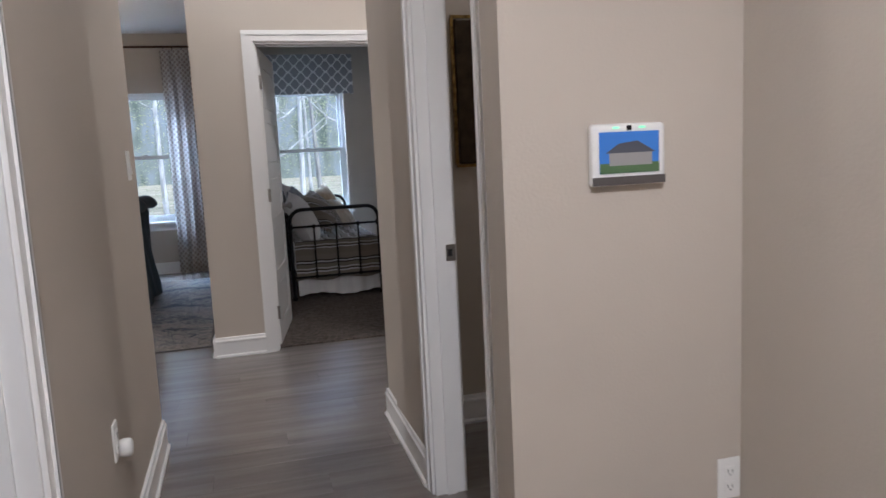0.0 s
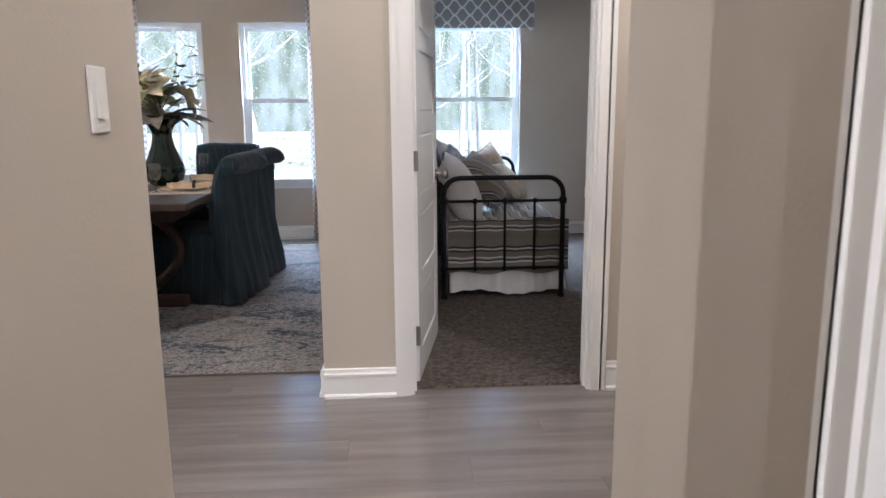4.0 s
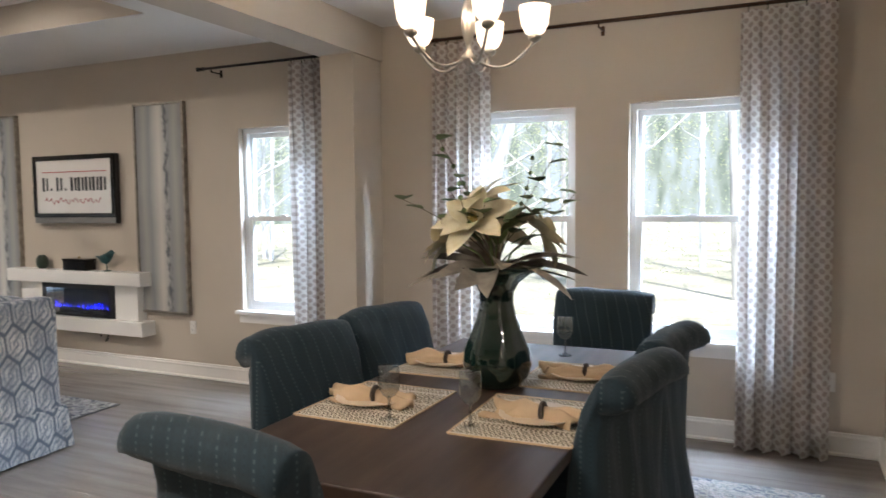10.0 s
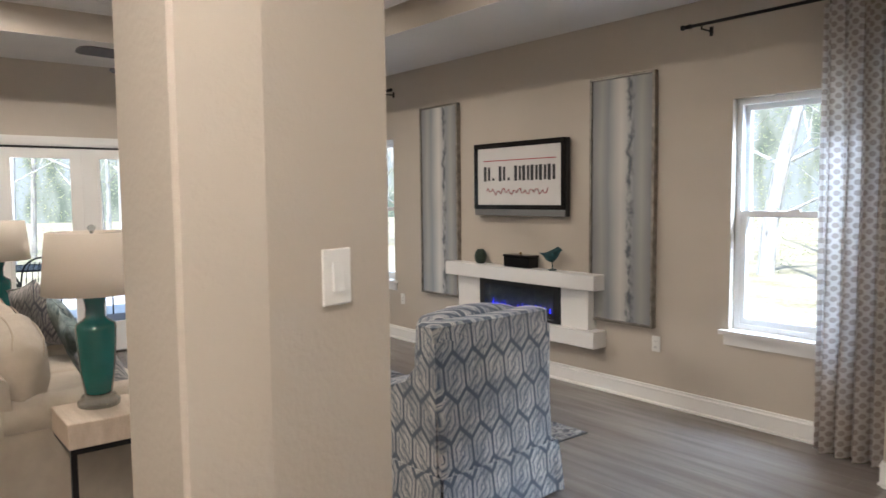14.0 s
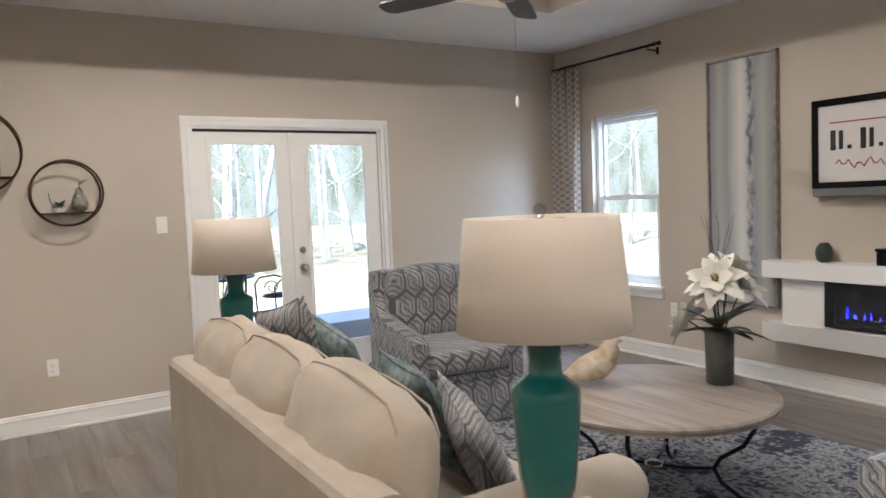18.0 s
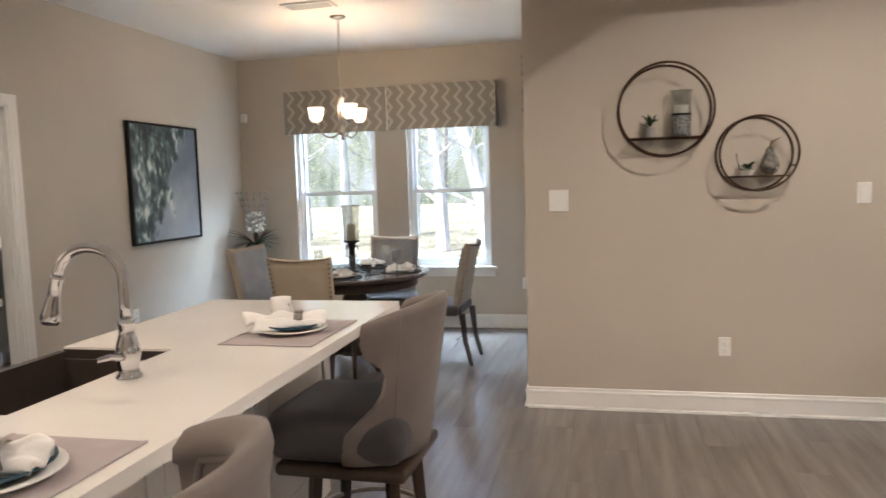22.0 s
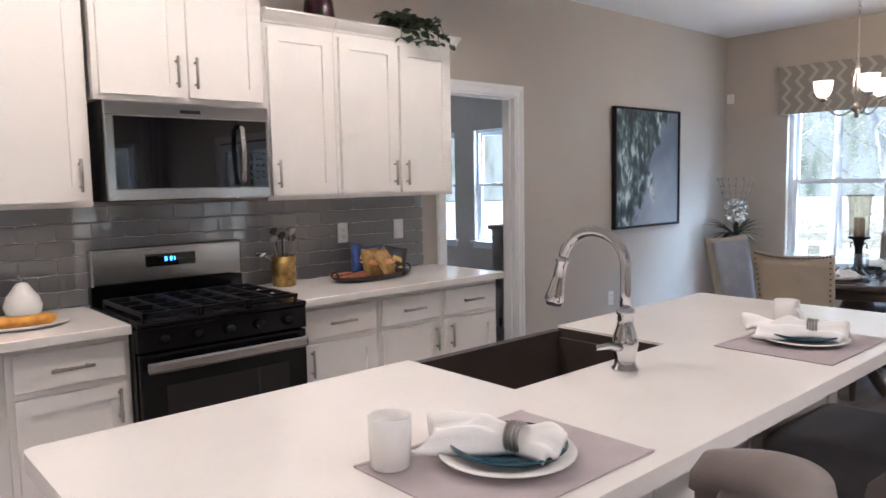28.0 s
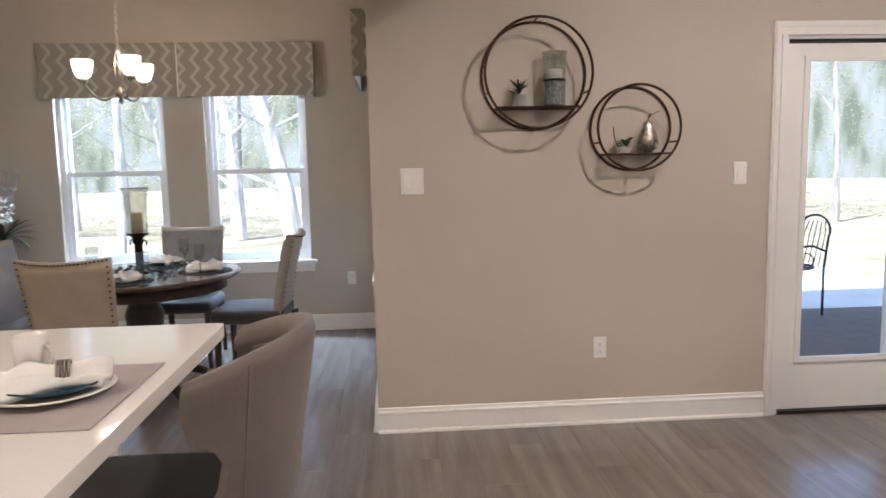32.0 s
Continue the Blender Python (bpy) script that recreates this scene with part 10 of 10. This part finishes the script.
for i, (x, y) in enumerate(spots):
    copy_thing(protos[i % 4], pose(x, y, -0.16, 0, 0, rt.uniform(0, 360)))

# brushwood under the trees, past counting
verts, faces = [], []
for i in range(26000):
    if rt.random() < 0.55:
        x, y = rt.uniform(-26, 16), 18.5 + rt.random() ** 0.7 * 9
    else:
        x, y = -20.5 - rt.random() ** 0.7 * 8, rt.uniform(-9, 18)
    hgt = rt.random() ** 2 * 4.2
    c = Vector((x, y, -0.1 + hgt))
    u = Vector((rt.uniform(-1, 1), rt.uniform(-1, 1), rt.uniform(-0.6, 1))).normalized() * rt.uniform(0.03, 0.07)
    v = u.cross(Vector((rt.uniform(-1, 1), rt.uniform(-1, 1), rt.uniform(-1, 1)))).normalized() * 0.012
    i0 = len(verts)
    verts += [c - u, c + v, c + u, c - v]
    faces.append((i0, i0 + 1, i0 + 2, i0 + 3))
me = bpy.data.meshes.new("brushwood")
me.from_pydata(verts, [], faces)
me.materials.append(foliage)
tagged(new("brushwood", me), "thin undergrowth of twigs and young leaves", "undergrowth", kind="stuff")

# the pale distance behind the woods: its brightness is emission, not sunlight
hz = bpy.data.materials.new("glowing_distance")
hz.use_nodes = True
nt = hz.node_tree
bb = nt.nodes["Principled BSDF"]
tc = nt.nodes.new("ShaderNodeTexCoord")
mp = nt.nodes.new("ShaderNodeMapping")
mp.inputs["Scale"].default_value = (1, 1, 0.3)
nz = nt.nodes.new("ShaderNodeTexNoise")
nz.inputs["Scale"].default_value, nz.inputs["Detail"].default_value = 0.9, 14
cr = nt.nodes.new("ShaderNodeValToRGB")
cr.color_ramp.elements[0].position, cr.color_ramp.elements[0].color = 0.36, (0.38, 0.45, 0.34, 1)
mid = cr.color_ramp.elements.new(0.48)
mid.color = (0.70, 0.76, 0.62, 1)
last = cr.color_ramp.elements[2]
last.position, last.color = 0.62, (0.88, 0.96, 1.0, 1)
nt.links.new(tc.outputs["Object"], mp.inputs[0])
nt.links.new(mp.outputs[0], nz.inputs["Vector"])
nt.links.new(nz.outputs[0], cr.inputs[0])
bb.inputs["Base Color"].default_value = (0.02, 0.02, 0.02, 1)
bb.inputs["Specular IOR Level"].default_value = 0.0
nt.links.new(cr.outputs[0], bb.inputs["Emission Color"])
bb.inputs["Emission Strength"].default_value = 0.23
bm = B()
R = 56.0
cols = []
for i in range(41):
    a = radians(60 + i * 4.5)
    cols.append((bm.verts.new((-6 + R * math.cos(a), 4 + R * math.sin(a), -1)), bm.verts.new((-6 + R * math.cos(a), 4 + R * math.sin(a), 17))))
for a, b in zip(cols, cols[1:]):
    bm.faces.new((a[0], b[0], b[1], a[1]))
tagged(part("backdrop", bm, hz), "glowing backdrop coloured as pale distant woods", "backdrop", kind="structure")

# patio furniture
def patio_chair(m, label):
    t = thing("patio_chair", label, "chair", m, "iron chairs on the patio")
    bm = B()
    tube(bm, [(-0.22, -0.20, 0), (-0.22, -0.20, 0.45), (-0.20, -0.26, 0.75)] + [(-0.20 * math.cos(s), -0.27 - 0.03 * math.sin(s), 0.75 + 0.16 * math.sin(s)) for s in [math.pi * k / 10 for k in range(11)]] + [(0.22, -0.20, 0.45), (0.22, -0.20, 0)], 0.011, 8)
    part("back_frame", bm, BLACK_IRON, t, smooth=True)
    for s in (-1, 1):
        part("arm", tube(B(), [(s * 0.22, -0.22, 0.60), (s * 0.25, -0.05, 0.66), (s * 0.25, 0.15, 0.65), (s * 0.23, 0.22, 0.58), (s * 0.22, 0.20, 0.0)], 0.010, 8), BLACK_IRON, t, smooth=True)
        part("arm_scroll", tube(B(), [(s * 0.24, 0.10 * math.cos(a) * (1 - k * 0.05), 0.52 + 0.09 * math.sin(a) * (1 - k * 0.05)) for k, a in enumerate([0.55 * j for j in range(14)])], 0.006, 6), BLACK_IRON, t, smooth=True)
    part("seat_ring", tube(B(), arc((0, 0.0, 0.45), 0.22, 0, 360, 24, "xy")[:-1], 0.010, 8, True), BLACK_IRON, t, smooth=True)
    for i in range(7):
        x = -0.18 + i * 0.06
        w = math.sqrt(max(0.0, 0.22 ** 2 - x * x))
        part("seat_bar", tube(B(), [(x, -w, 0.45), (x, w, 0.45)], 0.005, 6), BLACK_IRON, t)
    for i in range(6):
        x = -0.15 + i * 0.06
        part("back_bar", tube(B(), [(x, -0.20, 0.45), (x * 1.05, -0.26, 0.75), (x * 0.8, -0.29, 0.86)], 0.005, 6), BLACK_IRON, t)
    return t


pc = patio_chair(pose(-11.55, 6.62, -0.03, 0, 0, 100), "black wrought iron patio armchair with scrolled arms")
copy_thing(pc, pose(-12.25, 7.55, -0.03, 0, 0, 190))
copy_thing(pc, pose(-12.9, 6.25, -0.03, 0, 0, -60))
t = thing("patio_table", "round black iron mesh patio table", "table", pose(-12.2, 6.75, -0.03))
part("rim", tube(B(), arc((0, 0, 0.72), 0.45, 0, 360, 36, "xy")[:-1], 0.012, 8, True), BLACK_IRON, t, smooth=True)
for i in range(15):
    x = -0.42 + i * 0.06
    w = math.sqrt(max(0.0, 0.45 ** 2 - x * x))
    part("top_bar", bx(B(), x - 0.02, x + 0.02, -w, w, 0.715, 0.722), BLACK_IRON, t)
for k in range(4):
    a = radians(45 + 90 * k)
    part("leg", tube(B(), [(r * math.cos(a), r * math.sin(a), z) for r, z in ((0.40, 0.71), (0.22, 0.45), (0.20, 0.25), (0.34, 0.0))], 0.012, 8), BLACK_IRON, t, smooth=True)

# ---- floor planks, one by one ----
PW, PL = 0.178, 1.22


def plank_mesh(length, width):
    bm = B()
    g, b = 0.0002, 0.0007
    vs = [(g, g, -0.006), (length - g, g, -0.006), (length - g, width - g, -0.006), (g, width - g, -0.006), (g, g, -b), (length - g, g, -b), (length - g, width - g, -b), (g, width - g, -b),
          (g + b, g + b, 0), (length - g - b, g + b, 0), (length - g - b, width - g - b, 0), (g + b, width - g - b, 0)]
    quad_mesh(bm, vs, ((0, 1, 5, 4), (1, 2, 6, 5), (2, 3, 7, 6), (3, 0, 4, 7), (4, 5, 9, 8), (5, 6, 10, 9), (6, 7, 11, 10), (7, 4, 8, 11), (8, 9, 10, 11)))
    me = bpy.data.meshes.new("plank")
    bm.normal_update()
    bm.to_mesh(me)
    bm.free()
    me.materials.append(PLANK)
    return me


meshes = {}
near, far = 0, []
row = 0
y = -2.6
while y < NY:
    w = min(PW, NY - y)
    x0, x1 = (-12.2, 2.2)
    if y > HY:
        x1 = 0.0
    if y > NNY:
        x0 = WX
    if y < KY:
        x0 = -2.2
    x = x0 - PL * ((row * 0.37) % 1.0)
    while x < x1:
        a, b = max(x, x0), min(x + PL, x1)
        if b - a > 0.02:
            cx = (a + b) / 2
            hit = (cx > -1.6 and 1.0 < y < 5.6) or (-9.8 < cx < -2.0 and 3.4 < y < 9.6) or (-12.2 < cx < -8.3 and y > 1.0)
            key = (round(b - a, 3), round(w, 3))
            if hit and near < 300:
                if key not in meshes:
                    meshes[key] = plank_mesh(*key)
                o = new("plank", meshes[key])
                o.parent = floor
                o.matrix_basis = pose(a, y, 0.0)
                near += 1
            else:
                far.append((a, b, y, y + w))
        x += PL
    y += PW
    row += 1
bm = B()
for a, b, c, d in far:
    g, e = 0.0002, 0.0007
    quad_mesh(bm, [(a + g, c + g, -e), (b - g, c + g, -e), (b - g, d - g, -e), (a + g, d - g, -e), (a + g + e, c + g + e, 0), (b - g - e, c + g + e, 0), (b - g - e, d - g - e, 0), (a + g + e, d - g - e, 0)],
              ((0, 1, 5, 4), (1, 2, 6, 5), (2, 3, 7, 6), (3, 0, 4, 7), (4, 5, 6, 7)))
o = part("more_planks", bm, PLANK, floor, "grey-brown vinyl planks", kind="stuff")
